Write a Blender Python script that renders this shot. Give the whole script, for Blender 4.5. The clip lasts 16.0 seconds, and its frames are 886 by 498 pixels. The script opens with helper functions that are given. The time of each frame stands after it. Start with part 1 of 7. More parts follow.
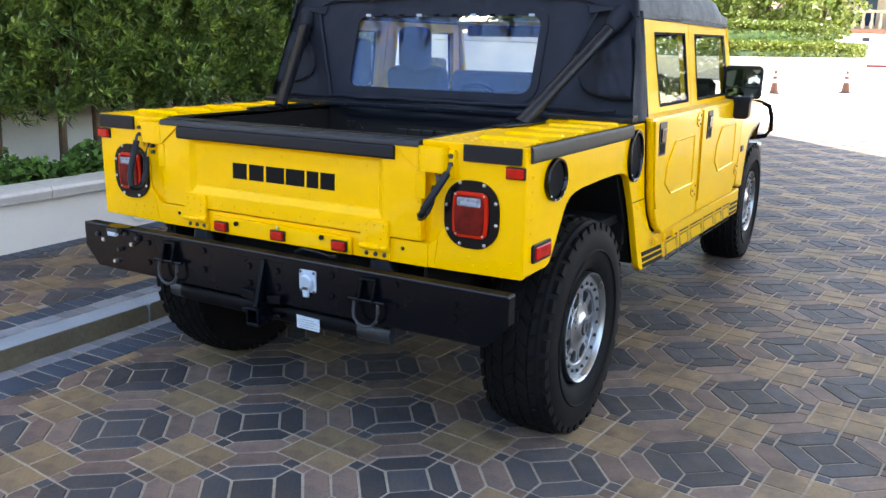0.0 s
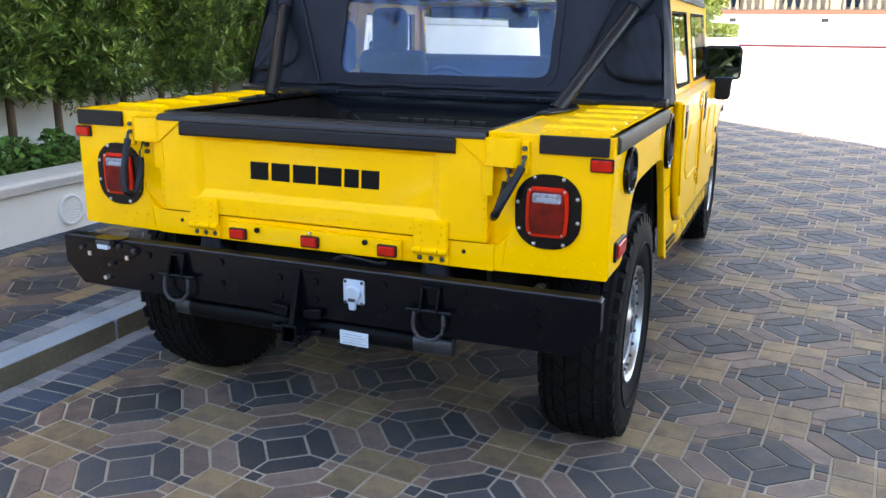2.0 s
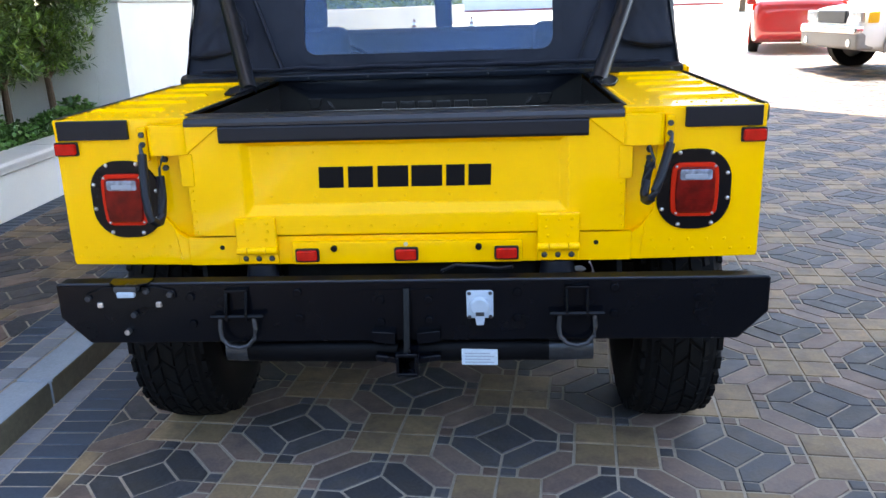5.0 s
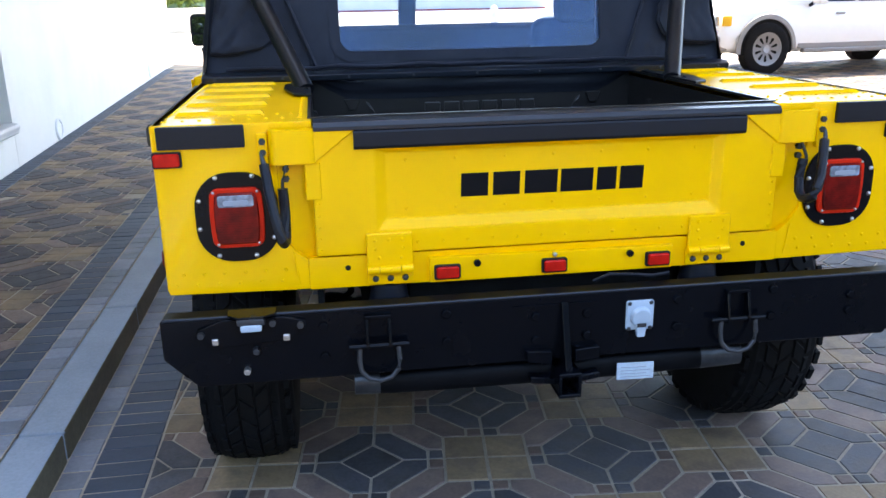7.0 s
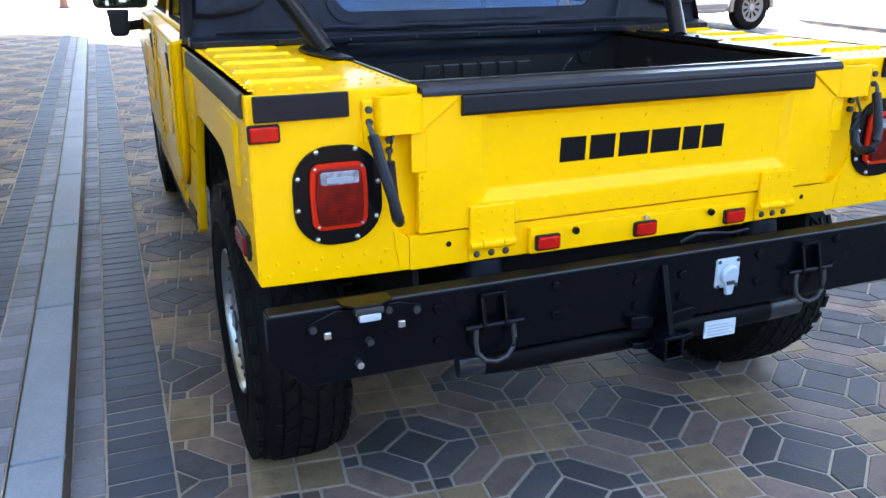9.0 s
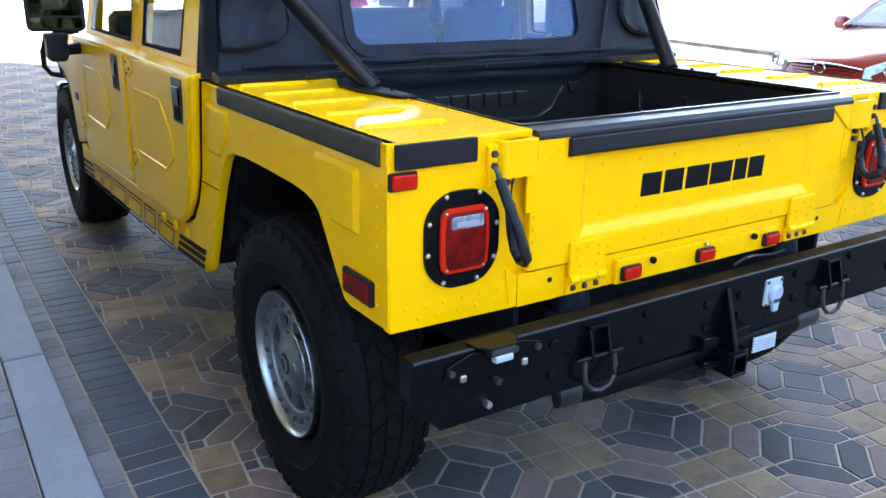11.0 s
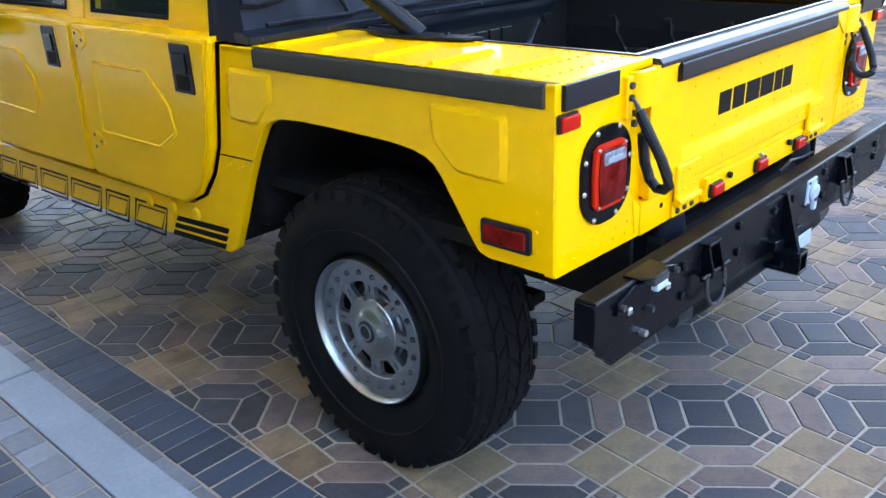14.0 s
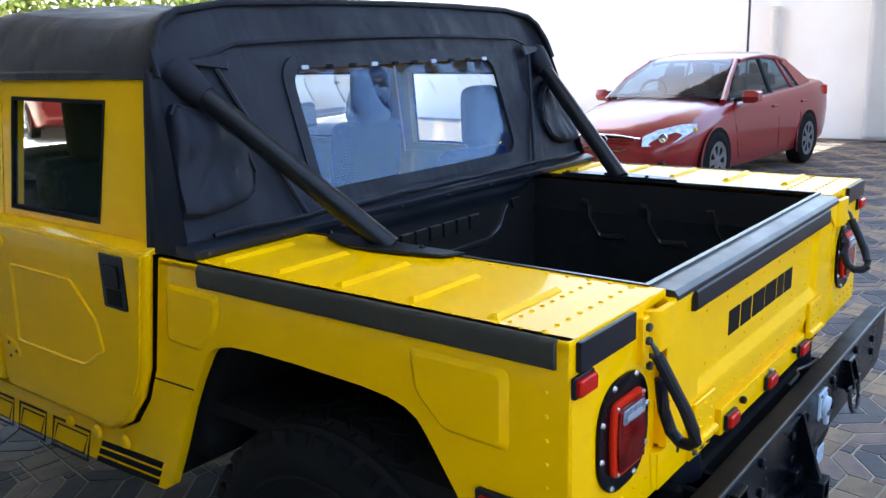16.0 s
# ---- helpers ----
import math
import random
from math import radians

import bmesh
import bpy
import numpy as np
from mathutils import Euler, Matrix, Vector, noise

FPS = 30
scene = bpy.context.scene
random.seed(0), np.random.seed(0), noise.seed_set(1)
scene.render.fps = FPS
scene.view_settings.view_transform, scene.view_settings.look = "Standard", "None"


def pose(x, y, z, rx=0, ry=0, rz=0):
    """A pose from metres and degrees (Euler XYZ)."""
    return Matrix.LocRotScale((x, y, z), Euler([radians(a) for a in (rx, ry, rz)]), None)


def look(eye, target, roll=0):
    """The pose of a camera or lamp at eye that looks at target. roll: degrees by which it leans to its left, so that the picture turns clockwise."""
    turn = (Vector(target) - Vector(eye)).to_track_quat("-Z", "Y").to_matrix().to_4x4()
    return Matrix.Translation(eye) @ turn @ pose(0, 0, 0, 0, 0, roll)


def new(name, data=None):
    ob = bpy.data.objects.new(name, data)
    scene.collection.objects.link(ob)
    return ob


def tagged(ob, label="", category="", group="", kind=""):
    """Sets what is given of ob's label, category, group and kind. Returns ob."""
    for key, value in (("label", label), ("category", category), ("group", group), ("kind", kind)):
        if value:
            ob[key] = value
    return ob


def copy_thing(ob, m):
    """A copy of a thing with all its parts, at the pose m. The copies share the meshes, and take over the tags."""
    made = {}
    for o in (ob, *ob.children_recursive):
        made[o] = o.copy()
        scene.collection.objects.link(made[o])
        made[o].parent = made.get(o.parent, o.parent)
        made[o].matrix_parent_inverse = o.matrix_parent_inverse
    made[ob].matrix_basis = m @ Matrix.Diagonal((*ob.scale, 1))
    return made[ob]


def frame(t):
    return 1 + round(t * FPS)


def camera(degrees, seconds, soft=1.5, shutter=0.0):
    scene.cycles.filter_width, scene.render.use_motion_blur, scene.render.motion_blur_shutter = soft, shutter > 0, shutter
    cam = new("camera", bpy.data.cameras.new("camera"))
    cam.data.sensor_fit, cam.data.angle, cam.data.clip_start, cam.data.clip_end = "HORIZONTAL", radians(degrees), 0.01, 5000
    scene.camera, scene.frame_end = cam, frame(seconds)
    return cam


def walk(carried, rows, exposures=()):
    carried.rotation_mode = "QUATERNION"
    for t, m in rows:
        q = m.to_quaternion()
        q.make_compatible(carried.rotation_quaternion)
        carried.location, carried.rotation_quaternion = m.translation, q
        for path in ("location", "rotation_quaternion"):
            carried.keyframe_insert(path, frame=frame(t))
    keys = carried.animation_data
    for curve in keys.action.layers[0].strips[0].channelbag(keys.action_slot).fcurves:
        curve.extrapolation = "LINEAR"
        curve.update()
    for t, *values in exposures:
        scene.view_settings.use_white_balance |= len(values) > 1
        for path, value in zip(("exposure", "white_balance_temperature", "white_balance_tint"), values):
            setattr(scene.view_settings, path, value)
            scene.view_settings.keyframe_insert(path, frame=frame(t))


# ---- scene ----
cam = camera(56.2, 16.0)
PATH = [
    (0, (2.02, -2.306, 1.486), (1.056, -0.619, 1.011), 1.1),
    (0.5, (1.854, -2.262, 1.486), (0.905, -0.57, 0.999), -0.1),
    (1, (1.723, -2.25, 1.476), (0.793, -0.552, 0.974), 0.6),
    (1.5, (1.555, -2.286, 1.482), (0.737, -0.533, 0.974), 0.7),
    (2, (1.398, -2.316, 1.472), (0.68, -0.52, 0.964), 0.6),
    (2.5, (1.21, -2.29, 1.466), (0.562, -0.471, 0.947), 0.2),
    (3, (1.028, -2.27, 1.469), (0.402, -0.451, 0.924), -0.9),
    (3.5, (0.824, -2.294, 1.47), (0.334, -0.433, 0.926), -0.3),
    (3.7, (0.745, -2.312, 1.474), (0.315, -0.437, 0.927), -0.8),
    (5.8, (-0.108, -2.186, 1.474), (-0.03, -0.273, 0.896), -1.6),
    (6, (-0.204, -2.171, 1.465), (-0.072, -0.26, 0.891), -1.7),
    (6.5, (-0.404, -2.08, 1.463), (-0.191, -0.175, 0.892), -1.9),
    (7, (-0.588, -2.008, 1.463), (-0.309, -0.113, 0.886), -1.0),
    (7.5, (-0.8, -1.96, 1.457), (-0.373, -0.097, 0.867), -0.8),
    (8, (-0.965, -1.905, 1.451), (-0.429, -0.079, 0.834), -0.6),
    (8.5, (-1.107, -1.794, 1.443), (-0.451, -0.011, 0.819), -0.4),
    (9, (-1.23, -1.708, 1.444), (-0.536, 0.05, 0.789), -0.4),
    (9.5, (-1.378, -1.644, 1.442), (-0.622, 0.092, 0.799), 1.1),
    (9.7, (-1.448, -1.625, 1.457), (-0.651, 0.093, 0.815), 1.1),
    (11.8, (-2.007, -1.323, 1.525), (-0.853, 0.195, 0.922), 0.2),
    (12, (-2.077, -1.305, 1.528), (-0.895, 0.197, 0.94), -0.3),
    (12.5, (-2.237, -1.266, 1.537), (-1.011, 0.206, 0.964), -1.5),
    (13, (-2.304, -1.191, 1.522), (-1.034, 0.222, 0.896), -0.6),
    (13.5, (-2.321, -1.054, 1.525), (-1.002, 0.284, 0.84), -1.9),
    (14, (-2.322, -0.935, 1.518), (-0.985, 0.344, 0.76), -2.5),
    (14.5, (-2.341, -0.867, 1.534), (-0.925, 0.337, 0.796), -1.2),
    (15, (-2.384, -0.783, 1.584), (-0.888, 0.361, 0.912), -1.51),
    (15.5, (-2.311, -0.704, 1.634), (-0.769, 0.431, 1.054), -2.00),
    (16, (-2.105, -0.632, 1.660), (-0.595, 0.595, 1.196), -2.03),
]
EXPOSURES = [(0, 3.02, 7700, 12), (3.7, 3.10, 7550, 12), (6, 3.02, 7000, 12), (8, 3.09, 6900, 11), (9, 3.35, 6850, 11), (9.7, 3.45, 6850, 11), (11.8, 3.35, 6800, 11), (12.5, 3.31, 6800, 11), (13.5, 3.53, 6900, 11), (14.5, 3.91, 7000, 11), (15.1, 3.82, 6950, 11), (16, 2.97, 6900, 10)]
walk(cam, [(t, look(eye, target, roll)) for t, eye, target, roll in PATH], EXPOSURES)

# ---------------------------------------------------------------- light
SUN_DIR = Vector((0.20, 0.36, 0.90)).normalized()      # towards the sun: high, ahead and to the right
SUN_EL = math.asin(SUN_DIR.z)
SUN_AZ = math.atan2(SUN_DIR.x, SUN_DIR.y)

world = bpy.data.worlds.new("world")
scene.world = world
world.use_nodes = True
wn = world.node_tree
wn.nodes.clear()
sky = wn.nodes.new("ShaderNodeTexSky")
sky.sky_type = 'NISHITA'
sky.sun_disc = False
sky.sun_elevation = SUN_EL
sky.sun_rotation = SUN_AZ
bg = wn.nodes.new("ShaderNodeBackground")
bg.inputs[1].default_value = 0.15
wo = wn.nodes.new("ShaderNodeOutputWorld")
wn.links.new(sky.outputs[0], bg.inputs[0])
wn.links.new(bg.outputs[0], wo.inputs[0])

sun = new("sun", bpy.data.lights.new("sun", 'SUN'))
sun.data.energy = 3.7
sun.data.angle = radians(0.6)
sun.data.color = (1.0, 0.97, 0.93)
sun.matrix_world = look(SUN_DIR * 50, (0, 0, 0))
scene.view_settings.exposure = 2.65


# ---------------------------------------------------------------- materials
def mat(name, color, rough=0.5, metal=0.0, var=0.0, scale=30.0, bump=0.0, bump_scale=None, coat=0.0, spec=0.5,
        var2=0.0, scale2=4.0, per_piece=0.0, detail=4.0, rough_var=0.0, mix=None):
    """A principled material with grain at two scales, bump, and, if asked, a shift from piece to piece."""
    m = bpy.data.materials.new(name)
    m.use_nodes = True
    nt = m.node_tree
    b = nt.nodes["Principled BSDF"]
    b.inputs["Base Color"].default_value = (*color, 1)
    b.inputs["Roughness"].default_value = rough
    b.inputs["Metallic"].default_value = metal
    b.inputs["Specular IOR Level"].default_value = spec
    b.inputs["Coat Weight"].default_value = coat
    b.inputs["Coat Roughness"].default_value = 0.06
    tc = nt.nodes.new("ShaderNodeTexCoord")

    def noise_node(sc, det):
        n = nt.nodes.new("ShaderNodeTexNoise")
        n.inputs["Scale"].default_value = sc
        n.inputs["Detail"].default_value = det
        n.inputs["Roughness"].default_value = 0.6
        nt.links.new(tc.outputs["Object"], n.inputs["Vector"])
        return n

    value = None                                       # a factor round 1 that scales the colour

    def times(sock, amount):
        nonlocal value
        mr = nt.nodes.new("ShaderNodeMapRange")
        mr.inputs["From Min"].default_value, mr.inputs["From Max"].default_value = 0.25, 0.75
        mr.inputs["To Min"].default_value, mr.inputs["To Max"].default_value = 1 - amount, 1 + amount
        nt.links.new(sock, mr.inputs["Value"])
        if value is None:
            value = mr.outputs[0]
        else:
            mu = nt.nodes.new("ShaderNodeMath")
            mu.operation = 'MULTIPLY'
            nt.links.new(value, mu.inputs[0])
            nt.links.new(mr.outputs[0], mu.inputs[1])
            value = mu.outputs[0]

    n1 = noise_node(scale, detail)
    if var:
        times(n1.outputs["Fac"], var)
    if var2:
        times(noise_node(scale2, 5.0).outputs["Fac"], var2)
    if per_piece:
        oi = nt.nodes.new("ShaderNodeObjectInfo")
        ge = nt.nodes.new("ShaderNodeNewGeometry")
        ad = nt.nodes.new("ShaderNodeMath")
        ad.operation = 'ADD'
        fr = nt.nodes.new("ShaderNodeMath")
        fr.operation = 'FRACT'
        nt.links.new(oi.outputs["Random"], ad.inputs[0])
        nt.links.new(ge.outputs["Random Per Island"], ad.inputs[1])
        nt.links.new(ad.outputs[0], fr.inputs[0])
        times(fr.outputs[0], per_piece)
    if value is not None:
        vm = nt.nodes.new("ShaderNodeVectorMath")
        vm.operation = 'SCALE'
        vm.inputs[0].default_value = color
        if mix is not None:                            # a second colour in soft patches
            mc = nt.nodes.new("ShaderNodeMix")
            mc.data_type = 'RGBA'
            mc.inputs["A"].default_value = (*color, 1)
            mc.inputs["B"].default_value = (*mix, 1)
            nm = noise_node(scale2 * 0.7 + 0.3, 3.0)
            mm = nt.nodes.new("ShaderNodeMapRange")
            mm.inputs["From Min"].default_value, mm.inputs["From Max"].default_value = 0.45, 0.62
            nt.links.new(nm.outputs["Fac"], mm.inputs["Value"])
            nt.links.new(mm.outputs[0], mc.inputs["Factor"])
            nt.links.new(mc.outputs["Result"], vm.inputs[0])
        nt.links.new(value, vm.inputs["Scale"])
        nt.links.new(vm.outputs[0], b.inputs["Base Color"])
    if rough_var:
        mr = nt.nodes.new("ShaderNodeMapRange")
        mr.inputs["From Min"].default_value, mr.inputs["From Max"].default_value = 0.3, 0.7
        mr.inputs["To Min"].default_value, mr.inputs["To Max"].default_value = rough - rough_var, rough + rough_var
        nt.links.new(noise_node(scale2 * 1.7, 4.0).outputs["Fac"], mr.inputs["Value"])
        nt.links.new(mr.outputs[0], b.inputs["Roughness"])
    if bump:
        bn = nt.nodes.new("ShaderNodeBump")
        bn.inputs["Strength"].default_value = bump
        bn.inputs["Distance"].default_value = 0.004
        nb = noise_node(bump_scale or scale, detail)
        nt.links.new(nb.outputs["Fac"], bn.inputs["Height"])
        nt.links.new(bn.outputs[0], b.inputs["Normal"])
    return m


YELLOW = mat("yellow_paint", (0.90, 0.487, 0.001), 0.34, var=0.025, scale=9, coat=0.26, spec=0.03, bump=0.02, bump_scale=5, var2=0.03, scale2=2, rough_var=0.05)
SOFT = mat("black_canvas", (0.0080, 0.0104, 0.0185), 0.6, var=0.2, scale=400, bump=0.25, bump_scale=500, var2=0.18, scale2=5, spec=0.24, rough_var=0.08)
def creases(m, scale, depth):
    """Adds broad soft folds to a cloth's relief."""
    nt = m.node_tree
    fine = next(n for n in nt.nodes if n.type == 'BUMP')
    tc = next(n for n in nt.nodes if n.type == 'TEX_COORD')
    mp = nt.nodes.new("ShaderNodeMapping")
    mp.inputs["Rotation"].default_value = (0.0, 0.6, 0.3)
    mp.inputs["Scale"].default_value = (1.0, 0.8, 0.6)
    no = nt.nodes.new("ShaderNodeTexNoise")
    no.inputs["Scale"].default_value = scale
    no.inputs["Detail"].default_value = 2.5
    no.inputs["Distortion"].default_value = 0.7
    b2 = nt.nodes.new("ShaderNodeBump")
    b2.inputs["Strength"].default_value = 0.8
    b2.inputs["Distance"].default_value = depth
    nt.links.new(tc.outputs["Object"], mp.inputs[0])
    nt.links.new(mp.outputs[0], no.inputs["Vector"])
    nt.links.new(no.outputs["Fac"], b2.inputs["Height"])
    nt.links.new(b2.outputs[0], fine.inputs["Normal"])


creases(SOFT, 5.5, 0.020)
SKIRT = mat("shiny_black_vinyl", (0.010, 0.012, 0.017), 0.38, spec=0.4, var=0.15, scale=90, bump=0.05, var2=0.2, scale2=5, rough_var=0.08)
BLACKPAINT = mat("black_painted_steel", (0.0020, 0.0027, 0.0044), 0.24, spec=0.13, var=0.15, scale=60, bump=0.03, bump_scale=120, var2=0.15, scale2=6, rough_var=0.06)
RUBBER = mat("black_rubber_trim", (0.0065, 0.0080, 0.0125), 0.40, spec=0.22, var=0.12, scale=80, bump=0.05, var2=0.1, scale2=8)
RAILM = mat("satin_black_rail", (0.0090, 0.0125, 0.0190), 0.34, spec=0.40, var=0.12, scale=80, bump=0.04, var2=0.1, scale2=8, rough_var=0.05)
# low-gloss black that keeps body and ground reflections off the steel
LIPM = mat("low_gloss_black_steel", (0.0030, 0.0034, 0.0044), 0.45, spec=0.07, var=0.2, scale=50, bump=0.05, var2=0.2, scale2=6, rough_var=0.08)
GREYTRIM = mat("weathered_sheen_rubber", (0.036, 0.034, 0.027), 0.55, spec=0.2, var=0.15, scale=60, bump=0.08, var2=0.15, scale2=7)
TYRE = mat("tyre_rubber", (0.0066, 0.0068, 0.0074), 0.7, var=0.2, scale=70, bump=0.12, var2=0.3, scale2=6, spec=0.10, mix=(0.0075, 0.007, 0.0065))
ALU = mat("polished_aluminium", (0.40, 0.43, 0.44), 0.31, metal=1.0, var=0.05, scale=50, bump=0.02, rough_var=0.07)
CASTALU = mat("cast_aluminium", (0.34, 0.37, 0.39), 0.40, metal=0.9, var=0.18, scale=60, bump=0.08, rough_var=0.06)
STEEL = mat("zinc_steel", (0.55, 0.55, 0.55), 0.35, metal=1.0, var=0.1, scale=90)
DARKCHROME = mat("dark_chrome", (0.030, 0.031, 0.034), 0.16, metal=1.0, var=0.2, scale=40, rough_var=0.05, var2=0.2, scale2=9)
DULLSTEEL = mat("dull_dark_steel", (0.045, 0.047, 0.052), 0.5, metal=0.6, var=0.2, scale=60)
SATIN = mat("satin_black_steel", (0.0055, 0.0066, 0.0090), 0.38, spec=0.32, var=0.15, scale=60, bump=0.05, bump_scale=150, var2=0.15, scale2=6)
MOTTLEDSTEEL = mat("mottled_steel", (0.048, 0.055, 0.064), 0.36, metal=0.7, var=0.35, scale=30, var2=0.3, scale2=9, bump=0.06, rough_var=0.1)
CHASSIS = mat("black_underbody", (0.0095, 0.0095, 0.0092), 0.8, spec=0.08, var=0.3, scale=30, bump=0.15, var2=0.3, scale2=5)
LINER = mat("black_bed_liner", (0.0125, 0.0112, 0.0108), 0.30, spec=0.55, var=0.15, scale=120, bump=0.12, bump_scale=180, var2=0.15, scale2=5)
REDLENS = mat("red_lens", (0.46, 0.010, 0.005), 0.2, var=0.25, scale=45, coat=0.06, spec=0.1, var2=0.2, scale2=14)
REDRIM = mat("red_plastic_rim", (0.54, 0.019, 0.005), 0.3, spec=0.1, var=0.04, scale=30)
DARKRED = mat("dark_red_lens", (0.145, 0.005, 0.0035), 0.2, var=0.5, scale=22, var2=0.7, scale2=10, coat=0.06, spec=0.12)
CLEARLENS = mat("clear_lens", (0.19, 0.215, 0.26), 0.12, var=0.8, scale=38, coat=0.3, var2=0.6, scale2=16)
WHITEPL = mat("white_plastic", (0.37, 0.45, 0.53), 0.4, var=0.05, scale=30)
WALLLIGHT = mat("white_enamel", (0.80, 0.80, 0.78), 0.4, var=0.04, scale=30)
LABELW = mat("white_label", (0.42, 0.50, 0.56), 0.5, var=0.12, scale=60)
GREYINK = mat("grey_print", (0.25, 0.28, 0.32), 0.6)
DECAL = mat("black_decal", (0.004, 0.004, 0.005), 0.5, spec=0.1, var=0.1, scale=60)
SEATM = mat("dark_seat_fabric", (0.012, 0.015, 0.022), 0.85, var=0.08, scale=12)
DASHM = mat("dark_dashboard", (0.02, 0.02, 0.022), 0.6, var=0.2, scale=60)
STUCCO = mat("white_stucco", (0.79, 0.765, 0.70), 0.85, var=0.05, scale=140, bump=0.22, bump_scale=160, var2=0.06, scale2=1.5)
WHITEWALL = mat("bright_white_stucco", (0.86, 0.85, 0.83), 0.85, var=0.04, scale=140, bump=0.2, bump_scale=160, var2=0.05, scale2=1.2)
# grey copy of the wall stucco, with the wall's shade in its colour
SHADESTUCCO = mat("shade_grey_stucco", (0.50, 0.50, 0.49), 0.85, var=0.05, scale=120, bump=0.2, bump_scale=150, var2=0.08, scale2=1.2)
CAPSTONE = mat("cast_stone_cap", (0.62, 0.60, 0.56), 0.8, var=0.08, scale=60, bump=0.15, var2=0.08, scale2=2)
KERB = mat("grey_concrete", (0.215, 0.258, 0.300), 0.7, var=0.12, scale=90, bump=0.3, bump_scale=200, var2=0.16, scale2=3)
# faded yellow paint, with the kerb face's shade darkening its colour
KERBFACE = mat("faded_shaded_kerb_paint", (0.105, 0.088, 0.055), 0.85, var=0.2, scale=40, bump=0.3, bump_scale=150, var2=0.25, scale2=4)
MORTAR = mat("paving_joint", (0.305, 0.262, 0.205), 0.95, var=0.2, scale=60, bump=0.3, var2=0.4, scale2=2.2, spec=0.2)
P_TAN = mat("tan_paver", (0.213, 0.149, 0.084), 0.64, var=0.16, scale=80, bump=0.35, bump_scale=70, var2=0.2, scale2=9, per_piece=0.13, mix=(0.144, 0.102, 0.067), rough_var=0.1, spec=0.27)
P_PINK = mat("brown_paver", (0.162, 0.113, 0.090), 0.64, var=0.16, scale=80, bump=0.35, bump_scale=70, var2=0.2, scale2=9, per_piece=0.16, mix=(0.113, 0.084, 0.073), rough_var=0.1, spec=0.27)
P_DARK = mat("slate_blue_paver", (0.050, 0.051, 0.057), 0.64, var=0.2, scale=80, bump=0.35, bump_scale=70, var2=0.22, scale2=9, per_piece=0.2, mix=(0.058, 0.053, 0.050), rough_var=0.1, spec=0.27)
P_RUST = mat("rust_brown_paver", (0.140, 0.095, 0.073), 0.64, var=0.18, scale=80, bump=0.35, bump_scale=70, var2=0.2, scale2=9, per_piece=0.22, spec=0.27)
P_BLUE = mat("dark_blue_brick", (0.036, 0.051, 0.074), 0.6, var=0.14, scale=60, bump=0.2, bump_scale=120, var2=0.2, scale2=5, per_piece=0.16, spec=0.3)
P_GREY = mat("grey_brick", (0.158, 0.172, 0.196), 0.7, var=0.14, scale=60, bump=0.25, bump_scale=140, var2=0.2, scale2=5, per_piece=0.18)
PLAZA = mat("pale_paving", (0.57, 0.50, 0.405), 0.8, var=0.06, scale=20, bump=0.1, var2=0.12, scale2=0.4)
SOIL = mat("dark_soil", (0.035, 0.026, 0.018), 0.95, var=0.3, scale=60, bump=0.4)
BARK = mat("brown_bark", (0.12, 0.075, 0.045), 0.9, var=0.3, scale=60, bump=0.5, bump_scale=50, var2=0.2, scale2=9)
LEAF = mat("narrow_leaf", (0.074, 0.130, 0.027), 0.40, var=0.35, scale=9, per_piece=0.4, mix=(0.17, 0.26, 0.048), var2=0.3, scale2=5.0)
LEAFY = mat("young_leaf", (0.20, 0.27, 0.045), 0.42, var=0.25, scale=9, per_piece=0.35, var2=0.2, scale2=4)
LEAFD = mat("dark_leaf", (0.035, 0.055, 0.018), 0.5, var=0.25, scale=2, per_piece=0.4, var2=0.3, scale2=0.6)
LEAFB = mat("broad_leaf", (0.095, 0.20, 0.038), 0.4, var=0.2, scale=5, per_piece=0.4, var2=0.2, scale2=3)
LEAFSUN = mat("hedge_leaf", (0.155, 0.205, 0.030), 0.55, var=0.25, scale=5, per_piece=0.3, var2=0.2, scale2=1)
REDCAR = mat("red_car_paint", (0.24, 0.012, 0.014), 0.28, var=0.03, scale=10, coat=0.7, spec=0.3)
WHITECAR = mat("white_car_paint", (0.75, 0.75, 0.73), 0.3, var=0.02, scale=10, coat=0.6)
GREYPL = mat("grey_plastic_trim", (0.22, 0.21, 0.20), 0.5, var=0.05, scale=20)
CHROME = mat("chrome", (0.75, 0.75, 0.76), 0.1, metal=1.0)
AMBER = mat("amber_lens", (0.75, 0.42, 0.02), 0.2)
CARGLASS = mat("dark_car_glass", (0.016, 0.035, 0.07), 0.04, spec=0.13)
CARRIM = mat("grey_car_rim", (0.20, 0.20, 0.20), 0.4, metal=0.5, var=0.06, scale=40)
HEADGLASS = mat("headlight_lens", (0.38, 0.42, 0.46), 0.12, metal=0.4, coat=0.6, var=0.5, scale=22)
CONEM = mat("orange_brown_cone", (0.10, 0.038, 0.02), 0.6, var=0.1, scale=20)
CREAMWALL = mat("cream_render", (0.36, 0.335, 0.285), 0.85, var=0.05, scale=20, bump=0.1, var2=0.08, scale2=0.6)
FARWALL = mat("cream_wall", (0.42, 0.345, 0.25), 0.8, var=0.05, scale=8, var2=0.06, scale2=0.5)
REDKERB = mat("red_kerb_paint", (0.35, 0.05, 0.04), 0.7, var=0.15, scale=10)
FARROOF = mat("terracotta_band", (0.30, 0.14, 0.085), 0.8, var=0.1, scale=8)
CEIL = mat("shade_slab_plaster", (0.46, 0.44, 0.41), 0.85, var=0.05, scale=6, var2=0.05, scale2=0.5)
